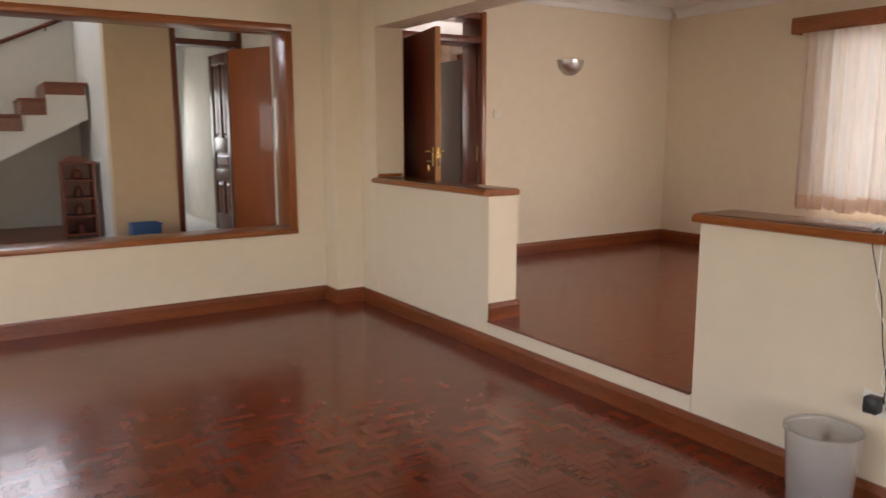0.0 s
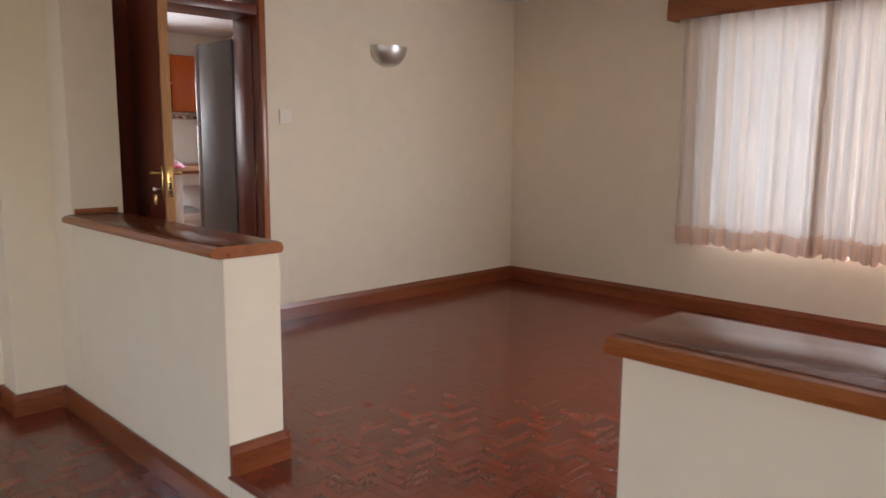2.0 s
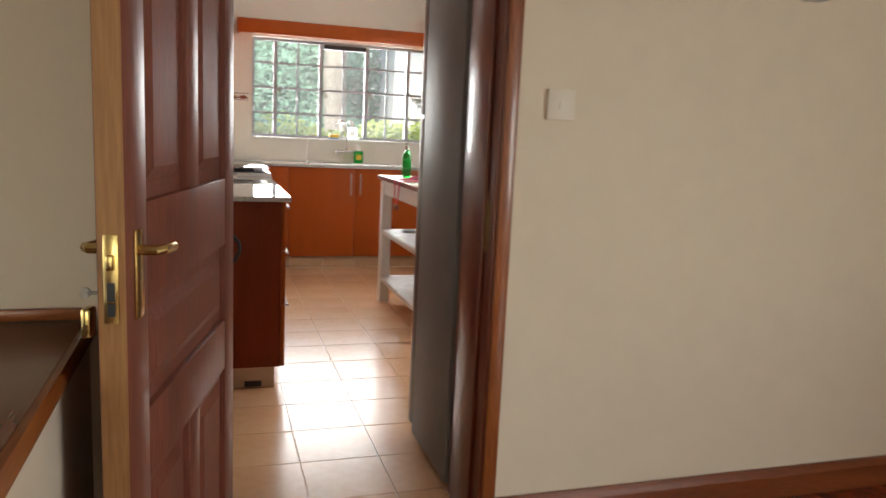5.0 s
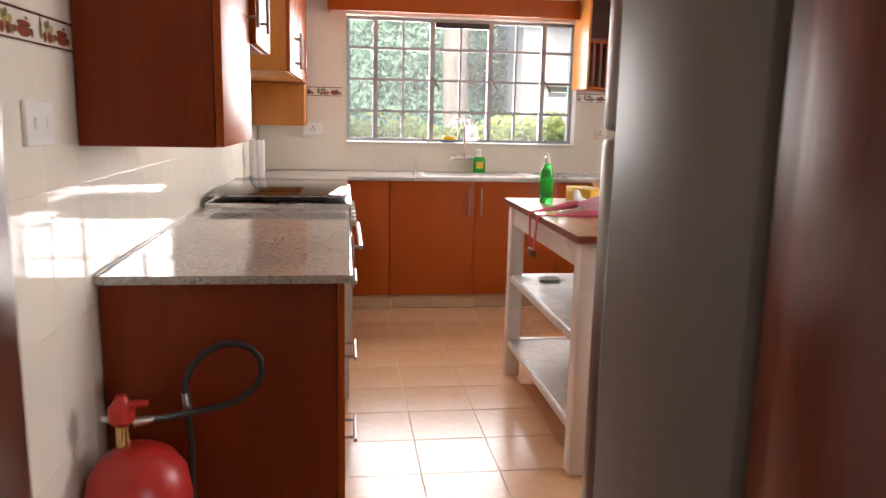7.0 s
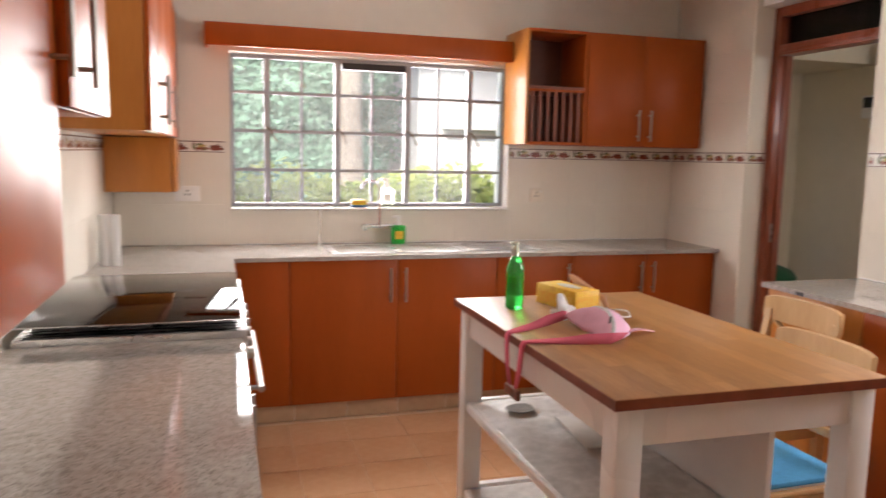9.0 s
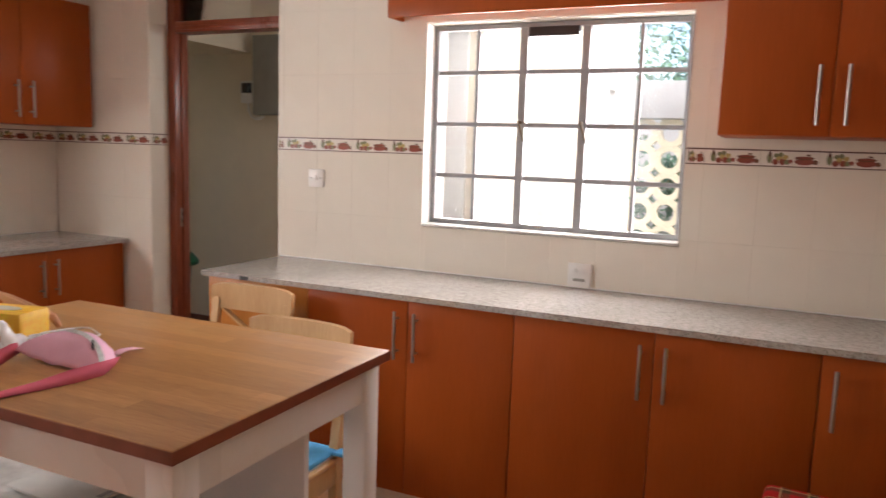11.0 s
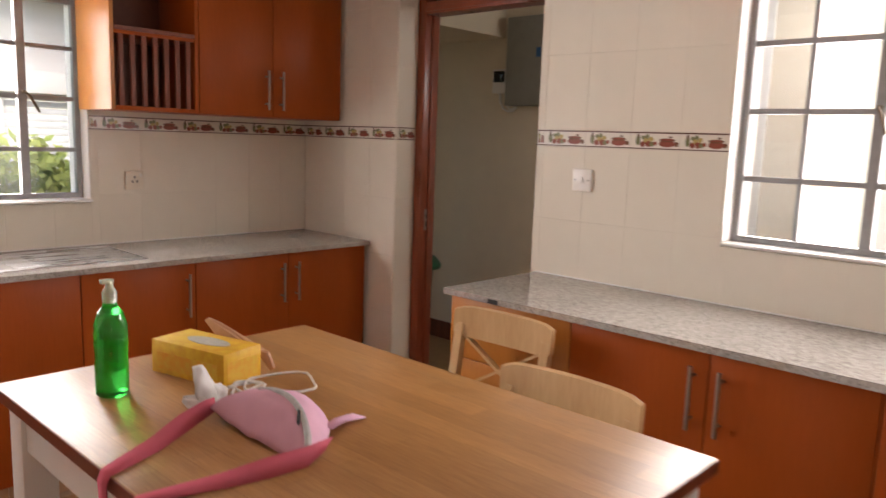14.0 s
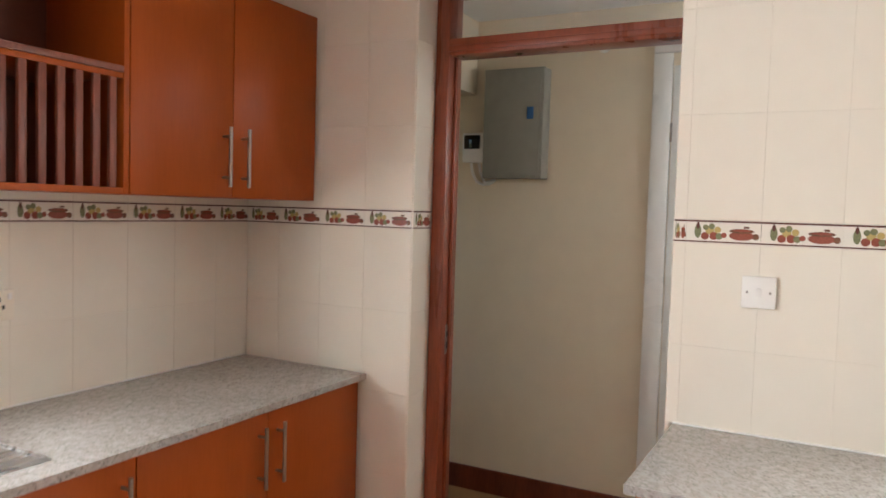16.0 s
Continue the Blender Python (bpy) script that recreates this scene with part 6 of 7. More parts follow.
# wrinkled liners and a thin board on the shelves
def liner(name, label, z, seed, rough_):
    bm = bmesh.new()
    nx, ny = 30, 66
    rows_ = []
    for j in range(ny + 1):
        row = []
        for i in range(nx + 1):
            x, y = 5.272 + 0.44 * i / nx, 8.7 + 1.01 * j / ny
            h = rough_ * (abs(noise.noise((x * 7, y * 4, seed))) + 0.4 * abs(noise.noise((x * 22, y * 13, seed + 5))))
            row.append(bm.verts.new((x, y, z + 0.001 + h)))
        rows_.append(row)
    for a, b in zip(rows_, rows_[1:]):
        for i in range(nx):
            bm.faces.new((a[i], a[i + 1], b[i + 1], b[i]))
    return limp(single(name, bm, LINER, label, "shelf liner"), 0.001)


liner("shelf_liner", "wrinkled white plastic sheet lining the island shelf", 0.735, 3, 0.016)
liner("shelf_liner", "white sheet lining the lower island shelf", 0.39, 8, 0.004)
zz = 0.735 + 0.017
brd = boxes((-0.1, -0.14, 0, 0.1, 0.14, 0.008), bevel=0.003)
ob = single("cutting_board", brd, BOARD, "thin pale cutting board lying on the island shelf", "cutting board")
part("slot", boxes((-0.02, -0.128, 0.0081, 0.075, -0.114, 0.0088)), GREYPRINT, ob, "grey grip slot")
ob.matrix_basis = pose(5.6, 9.3, zz, 0, 0, -4)
bm = bmesh.new()
prism(bm, [((0.055 + 0.006 * math.sin(3 * t)) * math.cos(t), (0.05 + 0.004 * math.cos(2 * t)) * math.sin(t), 0) for t in (2 * math.pi * k / 30 for k in range(30))], (0, 0, 0.001))
ob = single("round_print", bm, GREYPRINT, "dull grey round paper lying on the shelf sheet", "paper")
ob.matrix_basis = pose(5.43, 9.575, 0.752, 0, 0, 20)

# ---- chairs ----
def chair(label):
    """X-back chair at the origin, it faces -x; back at +x."""
    c = thing("dining_chair", (0, 0, 0), label, "chair", "chairs at the island")
    w, d, sh, bh = 0.39, 0.40, 0.485, 0.9
    for s in (-1, 1):
        bm = bmesh.new()
        y = s * (w / 2 - 0.018)
        prism(bm, [(d - 0.03, y - 0.016, 0), (d + 0.005, y - 0.016, 0), (d - 0.005, y - 0.016, sh), (d + 0.045, y - 0.016, bh - 0.06), (d + 0.02, y - 0.016, bh - 0.06), (d - 0.04, y - 0.016, sh)], (0, 0.032, 0))
        part("back_leg", bm, CHAIRWOOD, c, smooth=False)
        part("leg", boxes((0.0, y - 0.018, 0, 0.036, y + 0.018, sh - 0.02), bevel=0.004), CHAIRWOOD, c)
        part("side_rail", boxes((0.036, y - 0.011, sh - 0.09, d - 0.03, y + 0.011, sh - 0.022), bevel=0.003), CHAIRWOOD, c)
        part("stretcher", boxes((0.03, y - 0.009, 0.16, d - 0.015, y + 0.009, 0.185), bevel=0.003), CHAIRWOOD, c)
    part("front_rail", boxes((0.007, -w / 2 + 0.038, sh - 0.09, 0.029, w / 2 - 0.038, sh - 0.022), bevel=0.003), CHAIRWOOD, c)
    part("back_rail", boxes((d - 0.03, -w / 2 + 0.035, sh - 0.09, d - 0.01, w / 2 - 0.035, sh - 0.022), bevel=0.003), CHAIRWOOD, c)
    part("seat", boxes((-0.012, -w / 2, sh - 0.02, d - 0.02, w / 2, sh), bevel=0.007), CHAIRWOOD, c)
    # curved top rail
    bm = bmesh.new()
    k = 12
    pts = []
    for i in range(k + 1):
        y = -w / 2 - 0.005 + (w + 0.01) * i / k
        off = 0.022 * (1 - (2 * i / k - 1) ** 2)
        pts.append((d + 0.026 + off, y))
    zlo, zhi = bh - 0.105, bh
    rows_ = []
    for i, (x, y) in enumerate(pts):
        q = abs(2 * i / k - 1)
        top = zhi + 0.003 * (1 - q * q) - (0.012 if i in (0, k) else 0.002 if i in (1, k - 1) else 0.0)
        low = zlo - 0.004 * (1 - q * q) + (0.012 if i in (0, k) else 0.0)
        rows_.append([bm.verts.new((x - 0.011, y, low)), bm.verts.new((x - 0.011 + 0.004, y, top - 0.004)), bm.verts.new((x + 0.006, y, top)), bm.verts.new((x + 0.015, y, top - 0.004)), bm.verts.new((x + 0.011, y, low))])
    for a, b in zip(rows_, rows_[1:]):
        for q in range(5):
            bm.faces.new((a[q], a[(q + 1) % 5], b[(q + 1) % 5], b[q]))
    bm.faces.new(rows_[0][::-1])
    bm.faces.new(rows_[-1])
    part("top_rail", bm, CHAIRWOOD, c)
    part("lower_back_rail", boxes((d + 0.002, -w / 2 + 0.03, sh + 0.1, d + 0.018, w / 2 - 0.03, sh + 0.13), bevel=0.003), CHAIRWOOD, c)
    for s in (-1, 1):
        bm = bmesh.new()
        a, b = Vector((d + 0.01 + 0.005 * s, -s * (w / 2 - 0.035), sh + 0.125)), Vector((d + 0.03 + 0.005 * s, s * (w / 2 - 0.035), bh - 0.1))
        m = Matrix.Translation((a + b) / 2) @ (b - a).to_track_quat("Z", "X").to_matrix().to_4x4() @ Matrix.Diagonal((0.009, 0.022, (b - a).length, 1))
        bmesh.ops.create_cube(bm, size=1, matrix=m)
        part("cross_brace", bm, CHAIRWOOD, c)
    return c


ch = chair("pale beech chair with a crossed back drawn up to the island")
ch.matrix_basis = pose(6.25, 9.575, FL, 0, 0, 2)
copy_thing(ch, pose(5.855, 9.06, FL, 0, 0, 1))
for x, y, a in ((6.25, 9.575, 2), (5.855, 9.06, 1)):
    cu = boxes((0.0, -0.185, 0.008, 0.385, 0.185, 0.028), bevel=0.007)
    ob = single("seat_cushion", cu, BLUE, "bright blue seat cushion on a beech chair", "cushion", "blue cushions")
    ob.matrix_basis = pose(x, y, FL + 0.486, 0, 0, a)
    part("underside", boxes((0.004, -0.181, 0.0, 0.381, 0.181, 0.0085), bevel=0.003), PLASTIC, ob, "white felt underside")
    for s in (-1, 1):
        part("tie", boxes((0.345, s * 0.155, 0.012, 0.385, s * 0.225, 0.026), bevel=0.004), BLUE, ob)

# lime junior chair with a tartan cushion
jc = thing("junior_chair", (0, 0, 0), "lime green plastic junior chair beside the fridge", "chair")
bm = bmesh.new()
k = 14
for z0, z1 in ((0, 0),):
    outl = []
    for i in range(k + 1):
        a = math.pi * i / k
        outl.append((0.165 * math.cos(a), 0.0, 0.72 + 0.14 * math.sin(a)))
    outl += [(-0.165, 0.0, 0.5), (0.165, 0.0, 0.5)]
    prism(bm, outl, (0, 0.022, 0))
for v in bm.verts:
    v.co.y += -0.19 - (v.co.z - 0.5) * 0.22 - 0.25 * v.co.x ** 2 * -3
part("backrest", bm, LIME, jc)
part("seat", boxes((-0.17, -0.19, 0.475, 0.17, 0.17, 0.5), bevel=0.01), LIME, jc)
for x in (-0.15, 0.15):
    for y in (-0.17, 0.15):
        bm = bmesh.new()
        rod(bm, (x * 1.15, y * 1.2, 0.0), (x * 0.9, y * 0.95, 0.476), 0.017, 12, 0.021)
        part("leg", bm, LIME, jc)
jc.matrix_basis = pose(6.38, 7.45, FL, 0, 0, -4)
cu = boxes((-0.175, -0.17, 0.0, 0.175, 0.185, 0.05), bevel=0.02)
ob = single("tartan_cushion", cu, TARTAN, "red tartan cushion on the lime chair", "cushion")
ob.matrix_basis = pose(6.38, 7.45, FL + 0.501, 0, 0, -4)

# ---- passage things ----
mb = thing("consumer_unit", (8.75, 11.05, 1.9), "grey steel distribution board on the passage wall", "fuse box")
part("casing", boxes((8.66, 10.88, 1.9, 8.758, 11.21, 2.46), bevel=0.004), GREYBOX, mb)
part("door", boxes((8.652, 10.895, 1.915, 8.66, 11.195, 2.445), bevel=0.002), GREYBOX, mb)
part("sticker", boxes((8.6505, 10.93, 2.2, 8.652, 10.965, 2.26)), BLUEBIN, mb, "small blue sticker")
mt = thing("electric_meter", (8.74, 11.31, 1.98), "small white prepaid meter with a dark window", "meter")
part("case", boxes((8.69, 11.215, 1.985, 8.758, 11.345, 2.14), bevel=0.006), PLASTIC, mt)
part("display", boxes((8.687, 11.24, 2.055, 8.69, 11.333, 2.128), bevel=0.001), DARKSCREEN, mt)
for k in range(2):
    bm = bmesh.new()
    tube(bm, [(8.735, 11.31 - k * 0.045, 1.988), (8.73, 11.3 - k * 0.05, 1.93), (8.732, 11.275 - k * 0.045, 1.885), (8.738, 11.24 - k * 0.02, 1.868 + k * 0.012), (8.742, 11.2 - k * 0.01, 1.872 + k * 0.015), (8.745, 11.17, 1.893)], 0.008, 8)
    part("wire", bm, PLASTIC, mt)
jb = thing("junction_box", (8.758, 10.608, 2.53), "small round white junction box high on the passage wall", "junction box")
bm = bmesh.new()
rod(bm, (8.758, 10.608, 2.556), (8.735, 10.608, 2.556), 0.032, 18, 0.029)
part("base", bm, PLASTIC, jb)
bm = bmesh.new()
rod(bm, (8.7348, 10.608, 2.556), (8.728, 10.608, 2.556), 0.024, 18, 0.02)
part("cover", bm, PLASTIC, jb)
gb = thing("passage_bin", (8.2, 11.53, FL - 0.01), "black bin with a dark green lid in the passage", "bin")
part("body", lathe(bmesh.new(), 8.2, 11.53, [(0.075, FL - 0.01), (0.12, FL + 0.62)], 24), BLACK, gb)
part("lid", lathe(bmesh.new(), 8.2, 11.53, [(0.165, FL + 0.625), (0.17, FL + 0.65), (0.13, FL + 0.7), (0.05, FL + 0.73)], 24), GREENP, gb, "dark green lid")
pd = thing("door_passage_white", (8.75, 10.2, FL), "white painted door and frame in the passage wall", "door", kind="structure")
part("jamb", boxes((8.735, 10.27, FL + 0.0, 8.76, 10.36, 2.5), bevel=0.006), WHITE, pd)
pl_ = part("leaf", boxes((8.745, 9.55, FL + 0.01, 8.765, 10.265, 2.44), bevel=0.003), WHITE, pd)
for z0, z1 in ((0.4, 1.05), (1.2, 1.75), (1.88, 2.3)):
    part("panel", boxes((8.738, 9.96, z0, 8.7449, 10.19, z1), bevel=0.006), WHITE, pl_)
part("hinge", boxes((8.737, 10.262, 2.08, 8.7445, 10.272, 2.17), bevel=0.002), NICKEL, pl_)
part("head", boxes((8.735, 9.5, 2.501, 8.7595, 10.36, 2.56), bevel=0.006), WHITE, pd)

# ---- outside ----
structure("ground", boxes((-60, -60, -0.6, 80, 80, -0.25)), LAWN, "lawn round the house", "ground")
structure("pavement_east", boxes((7.7, -2, -0.25, 16, 12.5, -0.05)), PAVE, "pale concrete yard", "pavement")


def leaves(name, blobs, count, size, m, label, category, seed, group=""):
    """A crown of many small leaves over clumps (x, y, z, rx, ry, rz)."""
    rnd = random.Random(seed)
    verts, faces = [], []
    for _ in range(count):
        bx, by, bz, rx, ry, rz = rnd.choice(blobs)
        d = Vector((rnd.gauss(0, 1), rnd.gauss(0, 1), rnd.gauss(0, 1))).normalized() * (rnd.random() ** 0.35)
        c = Vector((bx + d.x * rx, by + d.y * ry, bz + d.z * rz))
        a = (Vector((rnd.gauss(0, 1), rnd.gauss(0, 1), rnd.gauss(0, 0.6))).normalized() + d * 0.9 + Vector((0, -0.5, 0.5))).normalized()
        b = a.orthogonal().normalized()
        b.rotate(Matrix.Rotation(rnd.uniform(0, 6.28), 3, a))
        s = size * rnd.uniform(0.6, 1.4)
        e = a.cross(b) * s * 0.4
        k = len(verts)
        verts += [c - b * s, c + e, c + b * s, c - e]
        faces.append((k, k + 1, k + 2, k + 3))
    me = bpy.data.meshes.new(name)
    me.from_pydata([tuple(v) for v in verts], [], faces)
    me.materials.append(m)
    ob = new(name, me)
    ORIGIN[ob.name] = Vector((0, 0, 0))
    return ob if not label else tagged(ob, label, category, group)


# hedge behind the kitchen
rnd = random.Random(11)
hb = [(x, 19.5 + rnd.uniform(-0.5, 0.5), rnd.uniform(0.3, 4.2), 0.9, 0.8, 0.8) for x in [2.0 + 0.35 * k for k in range(13)] for _ in range(5)]
tagged(leaves("hedge", hb, 80000, 0.055, LEAF, "tall dark green hedge beyond the lawn", "hedge", 21), kind="stuff")
hb = [(6.3 + 0.5 * k, 21.5 + rnd.uniform(-0.4, 0.4), rnd.uniform(0.5, 3.0), 0.7, 0.6, 0.7) for k in range(4) for _ in range(4)]
tagged(leaves("hedge", hb, 22000, 0.055, LEAF, "dark green bush beside the tree trunk", "bush", 22), kind="stuff")
for k in range(8):
    bx0 = 3.9 + k * 0.54
    bl = [(bx0 + rnd.uniform(-0.2, 0.2), 13.6 + rnd.uniform(-0.2, 0.2), rnd.uniform(0.0, 1.42), 0.3, 0.28, 0.22) for _ in range(7)] + [(bx0, 13.6, -0.1, 0.15, 0.15, 0.2), (bx0 - 0.12, 13.55, 1.2 + 0.1 * (k % 3), 0.3, 0.25, 0.24), (bx0 + 0.15, 13.6, 1.32 - 0.08 * (k % 2), 0.28, 0.25, 0.22)]
    leaves("garden_shrub", bl, 2200, 0.05, LEAF_Y, "yellow-green leafy shrub below the sink window", "shrub", 30 + k, "shrubs below the window")
tree = thing("tree", (6.2, 18.0, -0.25), "pale-barked tree with a leafy crown", "tree")
bm = bmesh.new()
tube(bm, [(6.2, 18, -0.3), (6.22, 18, 1.0), (6.18, 18.05, 2.4), (6.25, 18.1, 4.0), (6.4, 18.2, 5.6)], 0.2, 14)
part("trunk", bm, BARK, tree)
for a, b in (((6.22, 18.07, 3.2), (5.2, 17.6, 5.2)), ((6.25, 18.1, 3.8), (7.3, 18.5, 5.6)), ((6.3, 18.1, 4.4), (6.1, 17.3, 6.2))):
    bm = bmesh.new()
    rod(bm, a, b, 0.1, 10, 0.04)
    part("limb", bm, BARK, tree)
cr = leaves("crown", [(6.2 + rnd.uniform(-1.8, 1.8), 18 + rnd.uniform(-1.2, 1.2), rnd.uniform(4.6, 6.6), 0.8, 0.7, 0.6) for _ in range(16)], 5000, 0.11, LEAF, "", "", 40)
cr.parent = tree
cr.matrix_parent_inverse = Matrix.Translation((-6.2, -18.0, 0.25))
cr["label"] = "leafy crown"

# neighbour house with a garage shutter
nh = thing("neighbour_house", (9.6, 21.5, -0.25), "white rendered house with a grey roller shutter", "house")
part("wall", wall_bm("x", 7.6, 15.0, 19.4, 19.65, -0.25, 3.4, [(8.1, 10.8, -0.25, 2.1)]), OUTWALL, nh, smooth=False)
part("wall", boxes((7.6, 19.65, -0.25, 7.85, 23.4, 3.4)), OUTWALL, nh)
part("wall", boxes((5.9, 23.4, -0.25, 7.85, 23.6, 3.6)), OUTWALL, nh)
part("shutter_box", boxes((8.0, 19.25, 2.1, 10.9, 19.4, 2.4), bevel=0.01), OUTWALL, nh)
for k in range(24):
    part("shutter_slat", boxes((8.1, 19.5, -0.2 + k * 0.096, 10.8, 19.53, -0.2 + k * 0.096 + 0.09), bevel=0.01), SHUTTER, nh)
bm = bmesh.new()
prism(bm, [(7.4, 18.9, 3.4), (7.4, 23.9, 3.4), (7.4, 21.4, 5.2)], (8.6, 0, 0))
part("roof", bm, ROOFT, nh, smooth=False)

# yard wing east of the kitchen
wg = thing("yard_wing", (11.3, 10.4, -0.25), "white rendered wing of the house with windows and a veranda post", "house")
part("wall", wall_bm("y", 9.16, 14.0, 10.6, 10.8, -0.25, 3.3, [(10.0, 11.6, 0.95, 2.25)]), OUTWALL, wg, smooth=False)
part("wall", wall_bm("x", 10.8, 12.3, 9.16, 9.36, -0.25, 3.3, [(11.1, 11.4, 1.2, 2.3)]), OUTWALL, wg, smooth=False)
part("roof", boxes((10.4, 8.95, 3.3, 12.7, 14.4, 3.5)), ROOFT, wg)
w = part("window", boxes((10.66, 10.0, 0.95, 10.7, 10.04, 2.25), (10.66, 11.56, 0.95, 10.7, 11.6, 2.25), (10.66, 10.04, 0.95, 10.7, 11.56, 0.99), (10.66, 10.04, 2.21, 10.7, 11.56, 2.25), (10.66, 10.78, 0.99, 10.7, 10.82, 2.21)), BARS, wg, smooth=False)
part("pane", boxes((10.675, 10.04, 0.99, 10.685, 11.56, 2.21)), PANE, w)
# added pale sheet: its colour stands for the grey reflection in the glass
part("blind", boxes((10.72, 10.0, 0.95, 10.726, 11.6, 2.25)), PANE_SHEEN, w, "pale sheet for the reflection in the glass")
part("sill", boxes((10.52, 9.9, 0.87, 10.66, 11.7, 0.94), bevel=0.01), OUTWALL, w)
w = part("window", boxes((11.1, 9.22, 1.2, 11.13, 9.26, 2.3), (11.37, 9.22, 1.2, 11.4, 9.26, 2.3), (11.13, 9.22, 1.7, 11.37, 9.26, 1.73)), BARS, wg, smooth=False)
part("pane", boxes((11.13, 9.235, 1.2, 11.37, 9.245, 2.3)), PANE, w)
part("post", boxes((10.2, 9.1, -0.25, 10.36, 9.26, 3.3), bevel=0.01), OUTWALL, wg)

# breeze block screen: rows of pierced blocks
sw = thing("breeze_block_screen", (13.6, 8.7, -0.25), "pale yellow pierced breeze block screen wall", "screen wall")
part("base_wall", boxes((13.5, 7.5, -0.25, 13.7, 9.75, 0.55)), OUTWALL, sw)
part("coping", boxes((13.45, 7.5, 2.16, 13.75, 9.75, 2.6), bevel=0.01), OUTWALL, sw)
bm = bmesh.new()
q = 0.16
rim, hole = [], []
K = 24
for i in range(K):
    a = 2 * math.pi * i / K
    ca, sa = math.cos(a), math.sin(a)
    s = min(q / max(abs(ca), abs(sa)), q * 1.16)
    rim.append((ca * s, sa * s))
    hole.append((ca * 0.105, sa * 0.105))
lay = [[bm.verts.new((x, u, v)) for u, v in ring] for x in (-0.06, 0.06) for ring in (rim, hole)]
for i in range(K):
    j = (i + 1) % K
    bm.faces.new((lay[0][i], lay[0][j], lay[1][j], lay[1][i]))
    bm.faces.new((lay[2][i], lay[3][i], lay[3][j], lay[2][j]))
    bm.faces.new((lay[1][i], lay[1][j], lay[3][j], lay[3][i]))
    bm.faces.new((lay[0][i], lay[2][i], lay[2][j], lay[0][j]))
blk = mesh_of("block", bm, SCREEN)
for i in range(7):
    for j in range(5):
        o = new("block", blk)
        o.parent = sw
        o.location = (0, 7.5 + q + i * 0.321 - 8.7, 0.55 + q + j * 0.321 + 0.25)
bl = [(17.5 + rnd.uniform(-1, 1), 5.0 + k * 0.55, rnd.uniform(2.6, 5.4), 0.8, 0.8, 0.8) for k in range(14) for _ in range(3)]
bl2 = [(14.5 + rnd.uniform(-0.25, 0.25), 7.5 + k * 0.2, rnd.uniform(0.2, 1.9), 0.3, 0.25, 0.3) for k in range(13) for _ in range(3)]
tagged(leaves("hedge", bl2, 7000, 0.05, LEAF, "green shrubs behind the pierced screen wall", "shrub", 52), kind="stuff")
tagged(leaves("hedge", bl, 20000, 0.06, LEAF, "green trees beyond the yard", "hedge", 51), kind="stuff")
structure("boundary_wall", boxes((15.4, -4, -0.25, 15.6, 14, 2.7)), OUTWALL, "white boundary wall of the yard", "wall")

# ---- pieces: wall tiles, border tiles, floor tiles, parquet ----
TW, TH = 0.2, 0.3
BZ0, BZ1 = 1.656, 1.722     # decorated border row


def piece_mesh(name, sx, sy, sz, bev, m):
    """A slab centred in x and y, its top at z = 0."""
    bm = bmesh.new()
    b = bev
    lo = [(-sx / 2, -sy / 2), (sx / 2, -sy / 2), (sx / 2, sy / 2), (-sx / 2, sy / 2)]
    hi = [(-sx / 2 + b, -sy / 2 + b), (sx / 2 - b, -sy / 2 + b), (sx / 2 - b, sy / 2 - b), (-sx / 2 + b, sy / 2 - b)]
    rings = [[bm.verts.new((*p, -sz)) for p in lo], [bm.verts.new((*p, -b)) for p in lo], [bm.verts.new((*p, 0)) for p in hi]]
    for a, c in zip(rings, rings[1:]):
        for i in range(4):
            bm.faces.new((a[i], a[(i + 1) % 4], c[(i + 1) % 4], c[i]))
    bm.faces.new(rings[-1])
    return mesh_of(name, bm, m)


PIECES = {}


def slab(name, sx, sy, m, sz=0.012, bev=0.0009):
    key = (name, round(sx, 4), round(sy, 4))
    if key not in PIECES:
        PIECES[key] = piece_mesh(name, sx, sy, sz, bev, m)
    return PIECES[key]


